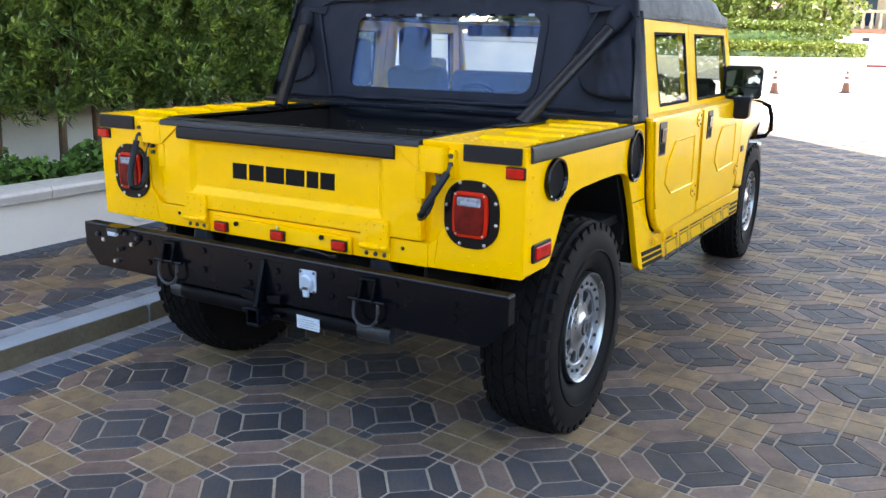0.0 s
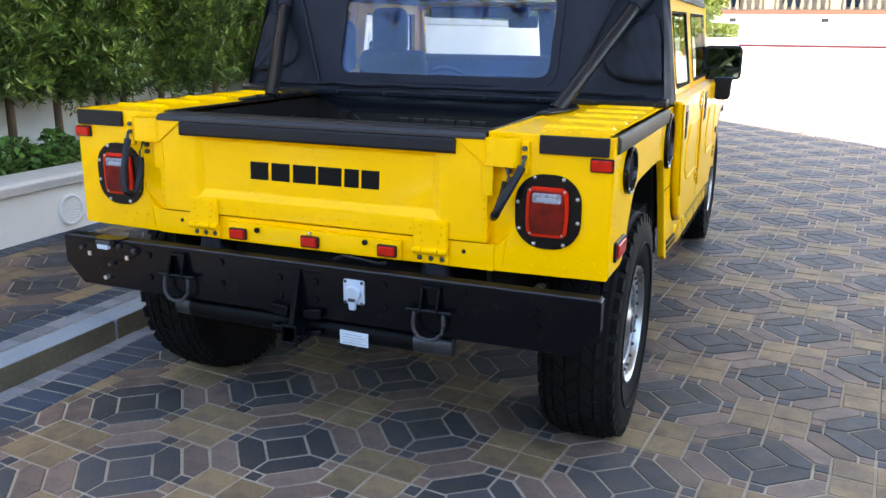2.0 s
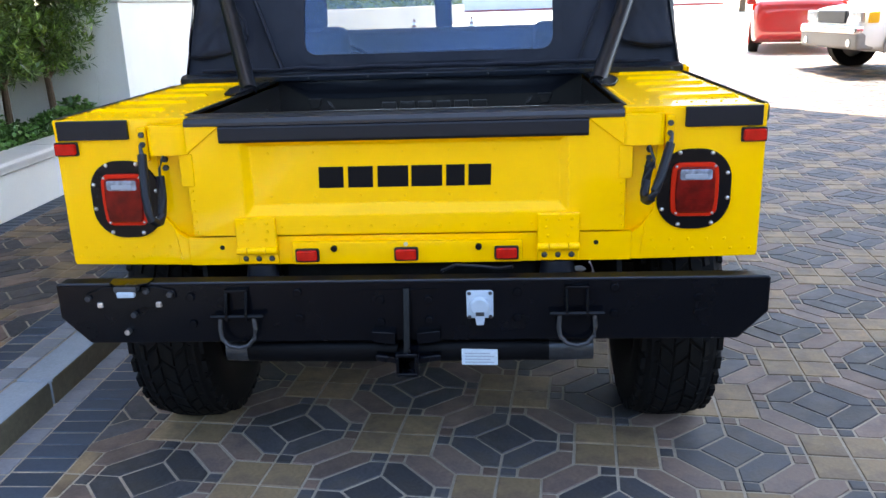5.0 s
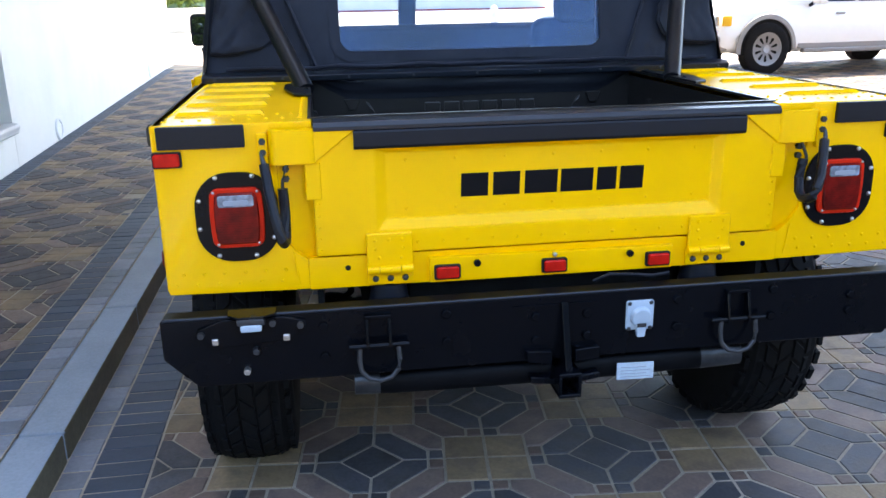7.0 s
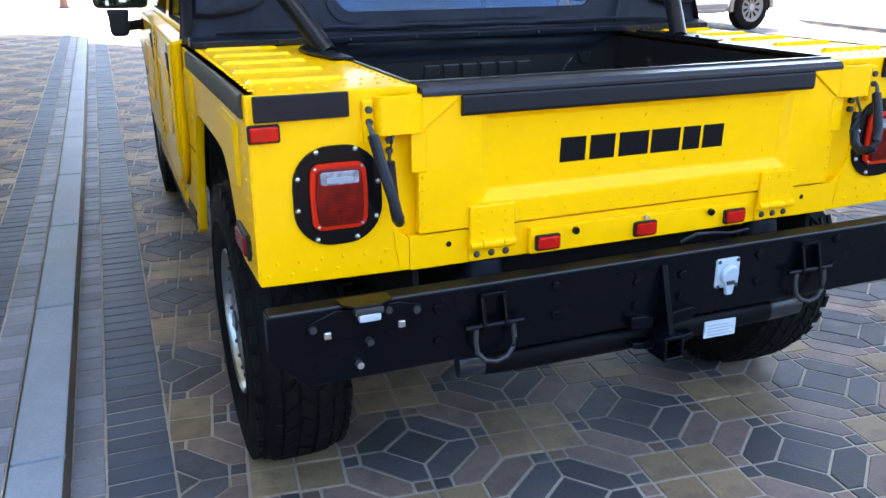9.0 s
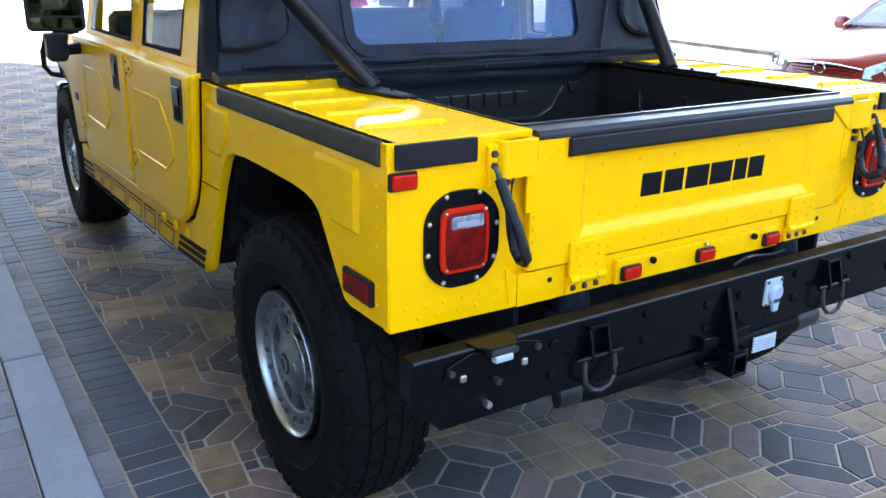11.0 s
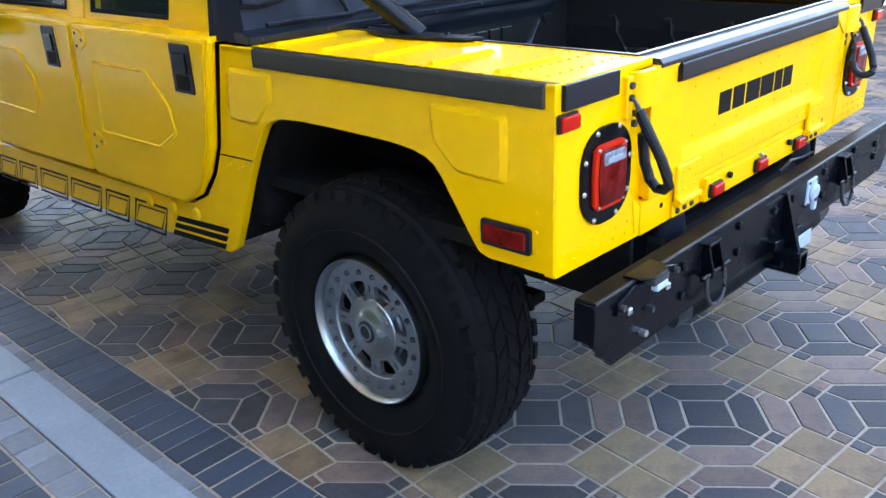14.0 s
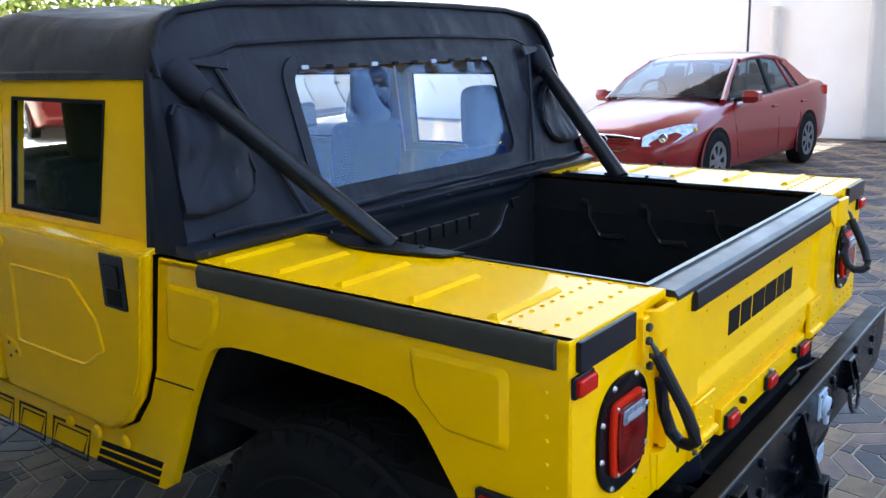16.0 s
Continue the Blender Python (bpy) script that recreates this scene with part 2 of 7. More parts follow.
MIRRORM = mat("mirror_glass", (0.22, 0.25, 0.30), 0.02, metal=1.0)


def glass(name, color, rough=0.0, ior=1.45, haze=0.0):
    """Thin sheet: clear for the most part, with a reflection on it and, if asked, painted sky haze."""
    m = bpy.data.materials.new(name)
    m.use_nodes = True
    nt = m.node_tree
    out = nt.nodes["Material Output"]
    nt.nodes.remove(nt.nodes["Principled BSDF"])
    tr = nt.nodes.new("ShaderNodeBsdfTransparent")
    tr.inputs[0].default_value = (*color, 1)
    gl = nt.nodes.new("ShaderNodeBsdfGlossy")
    gl.inputs["Roughness"].default_value = rough
    # rough sheets get a bluer gloss, with sky colour put into it
    gl.inputs["Color"].default_value = (0.9, 0.95, 1.0, 1) if rough == 0.0 else (0.6, 0.8, 1.0, 1)
    fr = nt.nodes.new("ShaderNodeLayerWeight")         # the same gloss from either side of the sheet
    fr.inputs["Blend"].default_value = 0.5
    pw = nt.nodes.new("ShaderNodeMath")
    pw.operation = 'POWER'
    pw.inputs[1].default_value = 5.0
    nt.links.new(fr.outputs["Facing"], pw.inputs[0])
    f0 = ((ior - 1) / (ior + 1)) ** 2
    fa = nt.nodes.new("ShaderNodeMath")
    fa.operation = 'MULTIPLY_ADD'
    fa.inputs[1].default_value, fa.inputs[2].default_value = 1 - f0, f0
    nt.links.new(pw.outputs[0], fa.inputs[0])
    if rough > 0.0:
        tc = nt.nodes.new("ShaderNodeTexCoord")
        mp = nt.nodes.new("ShaderNodeMapping")
        mp.inputs["Scale"].default_value = (5.0, 5.0, 1.6)
        no = nt.nodes.new("ShaderNodeTexNoise")
        no.inputs["Scale"].default_value = 1.0
        no.inputs["Detail"].default_value = 1.0
        bn = nt.nodes.new("ShaderNodeBump")
        bn.inputs["Strength"].default_value = 0.12
        bn.inputs["Distance"].default_value = 0.06
        nt.links.new(tc.outputs["Object"], mp.inputs[0])
        nt.links.new(mp.outputs[0], no.inputs["Vector"])
        nt.links.new(no.outputs["Fac"], bn.inputs["Height"])
        nt.links.new(bn.outputs[0], gl.inputs["Normal"])
        nt.links.new(bn.outputs[0], fr.inputs["Normal"])
    mx = nt.nodes.new("ShaderNodeMixShader")
    nt.links.new(fa.outputs[0], mx.inputs[0])
    nt.links.new(tr.outputs[0], mx.inputs[1])
    nt.links.new(gl.outputs[0], mx.inputs[2])
    last = mx
    if haze:                                           # blue veil: the sky's reflection painted as diffuse colour, in noise patches
        df = nt.nodes.new("ShaderNodeBsdfDiffuse")
        df.inputs[0].default_value = (0.10, 0.27, 0.75, 1)
        mh = nt.nodes.new("ShaderNodeMixShader")
        tch = nt.nodes.new("ShaderNodeTexCoord")
        nh = nt.nodes.new("ShaderNodeTexNoise")
        nh.inputs["Scale"].default_value = 5.0
        nh.inputs["Detail"].default_value = 4.0
        nt.links.new(tch.outputs["Object"], nh.inputs["Vector"])
        mr = nt.nodes.new("ShaderNodeMapRange")
        mr.inputs["From Min"].default_value, mr.inputs["From Max"].default_value = 0.36, 0.66
        mr.inputs["To Min"].default_value, mr.inputs["To Max"].default_value = haze * 0.2, haze * 2.3
        nt.links.new(nh.outputs["Fac"], mr.inputs["Value"])
        nt.links.new(mr.outputs[0], mh.inputs[0])
        nt.links.new(mx.outputs[0], mh.inputs[1])
        nt.links.new(df.outputs[0], mh.inputs[2])
        last = mh
    nt.links.new(last.outputs[0], out.inputs[0])
    return m


GLASS = glass("tinted_window_glass", (0.66, 0.73, 0.70), ior=1.50)
SCREEN = glass("clear_windscreen_glass", (0.62, 0.66, 0.66), ior=1.4)
# the blue tint stands in for sky reflected in the screen
CARSCREEN = glass("sky_tint_car_screen", (0.20, 0.33, 0.48), ior=1.30)
VINYL = glass("clear_vinyl_sheet", (0.78, 0.83, 0.90), rough=0.012, ior=1.62, haze=0.056)


# ---------------------------------------------------------------- mesh helpers
def face_out(ob, way):
    """Turns a single sheet so that its front looks along way."""
    if ob.data.polygons[0].normal.dot(Vector(way)) < 0:
        ob.data.flip_normals()
    return ob


BASE = {}                                              # where each thing's own origin lies


def thing(name, at, label, category, group="", kind=""):
    ob = new(name)
    ob.empty_display_size = 0.2
    ob.location = at
    BASE[ob.name] = Vector(at)
    return tagged(ob, label, category, group, kind)


def link_mesh(name, me, parent, label, origin):
    ob = new(name, me)
    if parent is not None:
        ob.parent = parent
        BASE[ob.name] = Vector(origin)
        ob.location = Vector(origin) - BASE[parent.name]
    else:
        ob.location = origin
        BASE[ob.name] = Vector(origin)
    if label:
        ob["label"] = label
    return ob


def part(name, bm, material, parent=None, label="", smooth=35):
    """One mesh from a bmesh that is modelled in world coordinates, as a part of parent or on its own."""
    bmesh.ops.recalc_face_normals(bm, faces=bm.faces)
    lo = [min(v.co[i] for v in bm.verts) for i in range(3)]
    hi = [max(v.co[i] for v in bm.verts) for i in range(3)]
    origin = Vector(((lo[0] + hi[0]) / 2, (lo[1] + hi[1]) / 2, lo[2]))
    for v in bm.verts:
        v.co -= origin
    if smooth:
        lim = radians(smooth)
        for e in bm.edges:
            if len(e.link_faces) == 2:
                e.smooth = e.calc_face_angle(0) < lim
        for f in bm.faces:
            f.smooth = True
    me = bpy.data.meshes.new(name)
    bm.to_mesh(me)
    bm.free()
    for m in material if isinstance(material, (list, tuple)) else (material,):
        me.materials.append(m)
    ob = link_mesh(name, me, parent, label, origin)
    if smooth and len(me.polygons) < 4000:             # broad faces stay flat beside their rounded edges
        ob.modifiers.new("normals", 'WEIGHTED_NORMAL').keep_sharp = True
    return ob


def bevel_all(bm, w, seg=1, angle=30):
    ed = [e for e in bm.edges if len(e.link_faces) == 2 and e.calc_face_angle(0) > radians(angle)]
    if ed and w > 0:
        bmesh.ops.bevel(bm, geom=ed, offset=w, segments=seg, affect='EDGES', profile=0.5, clamp_overlap=True)
    return bm


def box(x0, x1, y0, y1, z0, z1, bevel=0.0, seg=1, bm=None, m=None):
    """A box between two corners; added to bm if it is given."""
    b = bmesh.new()
    bmesh.ops.create_cube(b, size=1)
    for v in b.verts:
        v.co = Vector(((x0 + x1) / 2 + v.co.x * (x1 - x0), (y0 + y1) / 2 + v.co.y * (y1 - y0), (z0 + z1) / 2 + v.co.z * (z1 - z0)))
    bevel_all(b, bevel, seg)
    if m is not None:
        b.transform(m)
    return merge(bm, b)


def merge(bm, b):
    if bm is None:
        return b
    me = bpy.data.meshes.new("tmp")
    b.to_mesh(me)
    b.free()
    bm.from_mesh(me)
    bpy.data.meshes.remove(me)
    return bm


def prism(poly, axis, a, b, bevel=0.0, seg=1, bm=None, m=None):
    """A flat outline drawn out along an axis from a to b. The outline's two numbers are the other axes in order x, y, z."""
    k = "xyz".index(axis)
    o = [i for i in range(3) if i != k]
    bb = bmesh.new()
    rings = []
    for d in (a, b):
        ring = []
        for p in poly:
            co = [0, 0, 0]
            co[k], co[o[0]], co[o[1]] = d, p[0], p[1]
            ring.append(bb.verts.new(co))
        rings.append(ring)
    bb.faces.new(rings[0])
    bb.faces.new(rings[1][::-1])
    n = len(poly)
    for i in range(n):
        j = (i + 1) % n
        bb.faces.new((rings[0][i], rings[1][i], rings[1][j], rings[0][j]))
    bmesh.ops.recalc_face_normals(bb, faces=bb.faces)
    bevel_all(bb, bevel, seg)
    if m is not None:
        bb.transform(m)
    return merge(bm, bb)


def loft(rings, closed=True, caps=True, bm=None):
    """Skin over rings of points, all of one count."""
    bb = bmesh.new()
    vs = [[bb.verts.new(p) for p in r] for r in rings]
    n = len(rings[0])
    for r0, r1 in zip(vs, vs[1:]):
        for i in range(n if closed else n - 1):
            j = (i + 1) % n
            bb.faces.new((r0[i], r0[j], r1[j], r1[i]))
    if caps and closed:
        bb.faces.new(vs[0][::-1])
        bb.faces.new(vs[-1])
    bmesh.ops.recalc_face_normals(bb, faces=bb.faces)
    return merge(bm, bb)


def cyl(p0, p1, r0, r1=None, n=16, bevel=0.0, bm=None):
    p0, p1 = Vector(p0), Vector(p1)
    r1 = r0 if r1 is None else r1
    q = (p1 - p0).to_track_quat('Z', 'Y')
    rings = []
    for p, r in ((p0, r0), (p1, r1)):
        rings.append([p + q @ Vector((r * math.cos(2 * math.pi * i / n), r * math.sin(2 * math.pi * i / n), 0)) for i in range(n)])
    b = loft(rings)
    bevel_all(b, bevel)
    return merge(bm, b)


def tube(path, r, n=10, bm=None, closed=False):
    """A round bar along a path of points."""
    path = [Vector(p) for p in path]
    rings = []
    up = Vector((0.3, 0.2, 0.93))
    for i, p in enumerate(path):
        a = path[i - 1] if i else (path[-1] if closed else p)
        c = path[i + 1] if i + 1 < len(path) else (path[0] if closed else p)
        d = (c - a).normalized()
        s = d.cross(up).normalized()
        t = s.cross(d).normalized()
        rr = r[i] if isinstance(r, (list, tuple)) else r
        rings.append([p + (s * math.cos(2 * math.pi * k / n) + t * math.sin(2 * math.pi * k / n)) * rr for k in range(n)])
    if closed:
        rings.append(rings[0])
    return loft(rings, caps=not closed, bm=bm)


def rrect(x0, x1, z0, z1, r, n=5, r_low=None):
    """Outline of a rectangle with rounded corners."""
    pts = []
    for cx, cz, a0, rr in ((x1, z1, 0, r), (x0, z1, 90, r), (x0, z0, 180, r_low or r), (x1, z0, 270, r_low or r)):
        sx, sz = (1 if cx == x1 else -1), (1 if cz == z1 else -1)
        for i in range(n + 1):
            a = radians(a0 + 90 * i / n)
            pts.append((cx - sx * rr + rr * math.cos(a), cz - sz * rr + rr * math.sin(a)))
    return pts


def lathe(profile, center, axis='x', n=48, bm=None):
    """A body of revolution: profile of (distance along the axis, radius)."""
    bb = bmesh.new()
    k = "xyz".index(axis)
    o = [(k + 1) % 3, (k + 2) % 3]
    rings = []
    for d, r in profile:
        ring = []
        for i in range(n):
            a = 2 * math.pi * i / n
            co = list(center)
            co[k] += d
            co[o[0]] += r * math.cos(a)
            co[o[1]] += r * math.sin(a)
            ring.append(bb.verts.new(co))
        rings.append(ring)
    for r0, r1 in zip(rings, rings[1:]):
        for i in range(n):
            j = (i + 1) % n
            bb.faces.new((r0[i], r0[j], r1[j], r1[i]))
    if profile[0] != profile[-1]:
        bb.faces.new(rings[0][::-1])
        bb.faces.new(rings[-1])
    else:
        bmesh.ops.remove_doubles(bb, verts=bb.verts, dist=1e-6)
    bmesh.ops.recalc_face_normals(bb, faces=bb.faces)
    return merge(bm, bb)


def dome(p, normal, r, h, n=8, bm=None):
    """A rivet or bolt head."""
    p, d = Vector(p), Vector(normal).normalized()
    q = d.to_track_quat('Z', 'Y')
    rings = []
    for k in range(3):
        rr, hh = r * (1, 0.75, 0.3)[k], h * (0, 0.7, 1.0)[k]
        rings.append([p + q @ Vector((rr * math.cos(2 * math.pi * i / n), rr * math.sin(2 * math.pi * i / n), hh)) for i in range(n)])
    return loft(rings, bm=bm)


def ground_z(x, y):
    """The drive is level under the truck and rises gently ahead of it."""
    return 0.022 * min(max(y - 4.0, 0.0), 10.0)


# ---------------------------------------------------------------- ground, kerb, walls
def strip_mesh(name, quads, material, label, kind="structure", category=""):
    bm = bmesh.new()
    for q in quads:
        bm.faces.new([bm.verts.new(p) for p in q])
    bmesh.ops.remove_doubles(bm, verts=bm.verts, dist=1e-5)
    ob = part(name, bm, material, None, "", 0)
    return tagged(ob, label, category or name.replace("_", " "), "", kind)


# one sheet of ground to the horizon, under the paving
gy = [-400, -60, -20, -8, 4, 6, 8, 10, 12, 14, 30, 80, 400]
gx = [-400, -60, -1.48, 6, 14, 60, 400]
quads = []
for x0, x1 in zip(gx, gx[1:]):
    for y0, y1 in zip(gy, gy[1:]):
        quads.append([(x, y, ground_z(x, y) - 0.0035) for x, y in ((x0, y0), (x1, y0), (x1, y1), (x0, y1))])
ground = strip_mesh("ground", quads, MORTAR, "pale mortar bed of the paved drive, rising gently ahead", category="ground")

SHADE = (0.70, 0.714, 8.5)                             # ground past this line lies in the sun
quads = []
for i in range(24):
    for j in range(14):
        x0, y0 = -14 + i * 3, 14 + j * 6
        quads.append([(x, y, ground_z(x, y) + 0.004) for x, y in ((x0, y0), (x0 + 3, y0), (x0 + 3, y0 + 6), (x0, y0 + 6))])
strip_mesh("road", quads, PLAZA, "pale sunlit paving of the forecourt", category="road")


def clip(poly, nx, ny, c):
    """The part of a convex outline where nx*x + ny*y <= c."""
    out = []
    for (ax, ay), (bx, by) in zip(poly, poly[1:] + poly[:1]):
        da, db = nx * ax + ny * ay - c, nx * bx + ny * by - c
        if da <= 0:
            out.append((ax, ay))
        if (da < 0 < db) or (db < 0 < da):
            t = da / (da - db)
            out.append((ax + (bx - ax) * t, ay + (by - ay) * t))
    return out


def area(poly):
    return abs(sum(a[0] * b[1] - b[0] * a[1] for a, b in zip(poly, poly[1:] + poly[:1]))) / 2


def shrink(poly, g):
    """Moves every side of a convex outline inwards by g."""
    n = len(poly)
    s = sum(a[0] * b[1] - b[0] * a[1] for a, b in zip(poly, poly[1:] + poly[:1]))
    pts = poly if s > 0 else poly[::-1]
    lines = []
    for (ax, ay), (bx, by) in zip(pts, pts[1:] + pts[:1]):
        dx, dy = bx - ax, by - ay
        l = math.hypot(dx, dy)
        if l < 1e-4:
            continue
        nx, ny = dy / l, -dx / l
        lines.append((nx, ny, nx * ax + ny * ay - g))
    out = pts
    for nx, ny, c in lines:
        out = clip(out, nx, ny, c)
        if len(out) < 3:
            return []
    return out


PITCH, TURN_PAVE, PAVE0 = 0.380, radians(-6.2), (0.655, 0.314)
TANS, CELL, HALF, RIM, DIA = 0.140, 0.240, 0.058, 0.186, 0.105


def rot4(poly):
    out = []
    for k in range(4):
        c, s = (1, 0, -1, 0)[k], (0, 1, 0, -1)[k]
        out.append([(c * x - s * y, s * x + c * y) for x, y in poly])
    return out


TAN_CELL = [(0, q) for q in rot4([(0, 0), (TANS, 0), (TANS, TANS), (0, TANS)])]
OCT_CELL = [(2, [(DIA, 0), (0, DIA), (-DIA, 0), (0, -DIA)])]
OCT_CELL += [(2, q) for q in rot4([(0, DIA), (DIA, 0), (RIM, 0), (RIM, HALF), (HALF, RIM), (0, RIM)])]
OCT_CELL += [(2, q) for q in rot4([(RIM, 0), (CELL, 0), (CELL, HALF), (RIM, HALF)])]
OCT_CELL += [(3, q) for q in rot4([(RIM, -HALF), (CELL, -HALF), (CELL, 0), (RIM, 0)])]
OCT_CELL += [(1, q) for q in rot4([(HALF, RIM), (RIM, HALF), (CELL, HALF), (CELL, TANS), (TANS, CELL), (HALF, CELL)])]


def pave_pieces(x0, x1, y0, y1, origin, rnd):
    """All pavers of the pattern within a rectangle: kind, outline."""
    c, s = math.cos(TURN_PAVE), math.sin(TURN_PAVE)
    r = int(max(x1 - x0, y1 - y0) / PITCH) + 4
    mx, my = (x0 + x1) / 2 - origin[0], (y0 + y1) / 2 - origin[1]
    ci, cj = round((mx * c + my * s) / PITCH), round((-mx * s + my * c) / PITCH)
    for i in range(ci - r, ci + r + 1):
        for j in range(cj - r, cj + r + 1):
            u, v = i * PITCH, j * PITCH
            px, py = origin[0] + u * c - v * s, origin[1] + u * s + v * c
            if not (x0 - 0.4 < px < x1 + 0.4 and y0 - 0.4 < py < y1 + 0.4):
                continue
            for kind, poly in (TAN_CELL if (i + j) % 2 == 0 else OCT_CELL):
                w = [(px + a * c - b * s, py + a * s + b * c) for a, b in poly]
                for n in ((-1, 0, -x0), (1, 0, x1), (0, -1, -y0), (0, 1, y1)):
                    w = clip(w, *n)
                    if len(w) < 3:
                        break
                if len(w) >= 3 and area(w) > 2e-4:
                    yield kind, w


class Heap:
    """Many small pieces gathered into one mesh."""

    def __init__(self):
        self.v, self.f, self.m = [], [], []
        self.r = random.Random(17)

    def add(self, poly, z, kind, gap=0.0036, cham=0.0028, depth=0.0055, zf=None):
        outer = shrink(poly, gap)
        inner = shrink(poly, gap + cham)
        if len(outer) < 3 or len(inner) != len(outer):
            return
        k, n = len(self.v), len(outer)
        j = [(self.r.uniform(-0.0013, 0.0013), self.r.uniform(-0.0013, 0.0013)) for _ in outer]
        inner = [(x + a, y + b) for (x, y), (a, b) in zip(inner, j)]
        outer = [(x + a, y + b) for (x, y), (a, b) in zip(outer, j)]
        zf = zf or (lambda x, y: 0.0)
        self.v += [(x, y, z + zf(x, y)) for x, y in inner] + [(x, y, z + zf(x, y) - depth) for x, y in outer]
        self.f.append(list(range(k, k + n)))
        self.m.append(kind)
        for i in range(n):
            j = (i + 1) % n
            self.f.append([k + i, k + n + i, k + n + j, k + j])
            self.m.append(kind)

    def make(self, name, mats, parent, label, kind="stuff"):
        me = bpy.data.meshes.new(name)
        me.from_pydata(self.v, [], self.f)
        for m in mats:
            me.materials.append(m)
        me.polygons.foreach_set("material_index", self.m)
        me.update()
        ob = link_mesh(name, me, parent, label, (0, 0, 0))
        if kind:
            ob["kind"] = kind
        return ob


# kerb of cast lengths, with the raised footway behind it
WALK_Z, KERB_X0, KERB_X1 = 0.10, -1.64, -1.488
kerb = thing("kerb", (-1.55, 4, 0), "grey concrete kerb beside the drive", "kerb", kind="structure")
ky = -5.47
while ky < 16.4:
    ln = 1.22
    bm = box(KERB_X0 + 0.003, KERB_X1, ky + 0.004, ky + ln - 0.004, -0.05, WALK_Z + 0.002, 0.012, 2)
    for v in bm.verts:
        v.co.z += ground_z(0, v.co.y)
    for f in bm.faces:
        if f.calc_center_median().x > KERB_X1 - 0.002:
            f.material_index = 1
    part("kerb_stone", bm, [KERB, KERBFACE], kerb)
    ky += ln
quads = []
wy = [-12, 4, 6, 8, 10, 12, 14, 17.7]
for y0, y1 in zip(wy, wy[1:]):
    quads.append([(x, y, WALK_Z - 0.0035 + ground_z(x, y)) for x, y in ((-12, y0), (KERB_X0, y0), (KERB_X0, y1), (-12, y1))])
footway = strip_mesh("pavement", quads, MORTAR, "mortar bed of the raised footway", category="pavement")


def wall_x(y):
    """Face of the garden wall."""
    return -3.10 - 0.0145 * (y - 1.0)


CAP_Z0, CAP_Z1, PLANT_END, WALL_TOP, WALL_END, BACK_X = 0.42, 0.51, 5.55, 1.56, 15.0, -4.35


def wall_run(name, ya, yb, z0, z1, thick, material, label, bevel=0.004):
    bm = bmesh.new()
    pts = [(wall_x(ya), ya), (wall_x(yb), yb), (wall_x(yb) - thick, yb), (wall_x(ya) - thick, ya)]
    prism(pts, 'z', z0, z1, bevel, bm=bm)
    return tagged(part(name, bm, material), label, "wall", kind="structure")


wall_run("wall_west", -8, PLANT_END, 0.0, CAP_Z0, 0.20, STUCCO, "low white stucco planter wall beside the footway")
planter_cap = thing("trim", (-3.1, 0, CAP_Z0), "cream cast stone coping on the planter wall", "coping", kind="structure")
yy = -8.0
while yy < PLANT_END - 0.01:
    ye = min(yy + 0.92, PLANT_END)
    prof = [(0.03, 0.0), (0.045, 0.012), (0.045, 0.03), (0.055, 0.045), (0.058, 0.065), (0.048, 0.083), (0.03, 0.09), (-0.25, 0.09), (-0.25, 0.0)]
    bm = loft([[(wall_x(t) + a, t, CAP_Z0 + b) for a, b in prof] for t in (yy + 0.003, ye - 0.003)])
    part("coping_stone", bm, CAPSTONE, planter_cap)
    yy = ye
wall_run("wall_north", PLANT_END, WALL_END, 0.0, WALL_TOP, 0.30, STUCCO, "tall white stucco garden wall beyond the planter")
bm = bmesh.new()
prism([(wall_x(PLANT_END) + 0.04, PLANT_END - 0.04), (wall_x(WALL_END) + 0.04, WALL_END + 0.03), (wall_x(WALL_END) - 0.34, WALL_END + 0.03), (wall_x(PLANT_END) - 0.34, PLANT_END - 0.04)], 'z', WALL_TOP, WALL_TOP + 0.10, 0.02, 2, bm=bm)
tagged(part("trim", bm, CAPSTONE), "cream moulded coping on the tall wall", "coping", kind="structure")
bm = box(BACK_X, wall_x(PLANT_END) - 0.302, PLANT_END + 0.004, PLANT_END + 0.3, 0.0, WALL_TOP - 0.001, 0.004)
tagged(part("wall_return", bm, STUCCO), "white stucco return wall at the end of the planter", "wall", kind="structure")
bm = box(BACK_X - 0.3, BACK_X, -1.6, PLANT_END + 0.3, 0.0, 7.2, 0.004)
tagged(part("wall_back", bm, STUCCO), "white stucco building wall behind the hedge", "wall", kind="structure")
bm = box(BACK_X, wall_x(3) - 0.2, -8, PLANT_END, 0.05, 0.40, 0.0)
tagged(part("planter_soil", bm, SOIL), "dark soil filling the planter", "soil", kind="structure")

# added roof slab, out of view, shaped to shade the drive; meets the building behind the hedge
ROOF_Z = 6.5
sh = SUN_DIR * (ROOF_Z / SUN_DIR.z)
n2 = Vector((SHADE[0], SHADE[1], 0)).normalized()
t2 = Vector((-n2.y, n2.x, 0))
edge = n2 * SHADE[2] + Vector((sh.x, sh.y, 0))
c0, c2, c3 = edge + t2 * 18, edge - t2 * 7.4 - n2 * 10.6, edge + t2 * 18 - n2 * 10.6
bm = bmesh.new()
LEFT = -1.6                                            # the roof runs on along the building
back = ((c2.x * n2.x + c2.y * n2.y) - n2.x * LEFT) / n2.y
mid = edge - t2 * 4.5                                  # from here the added roof reaches on to the far wall, shading ground there
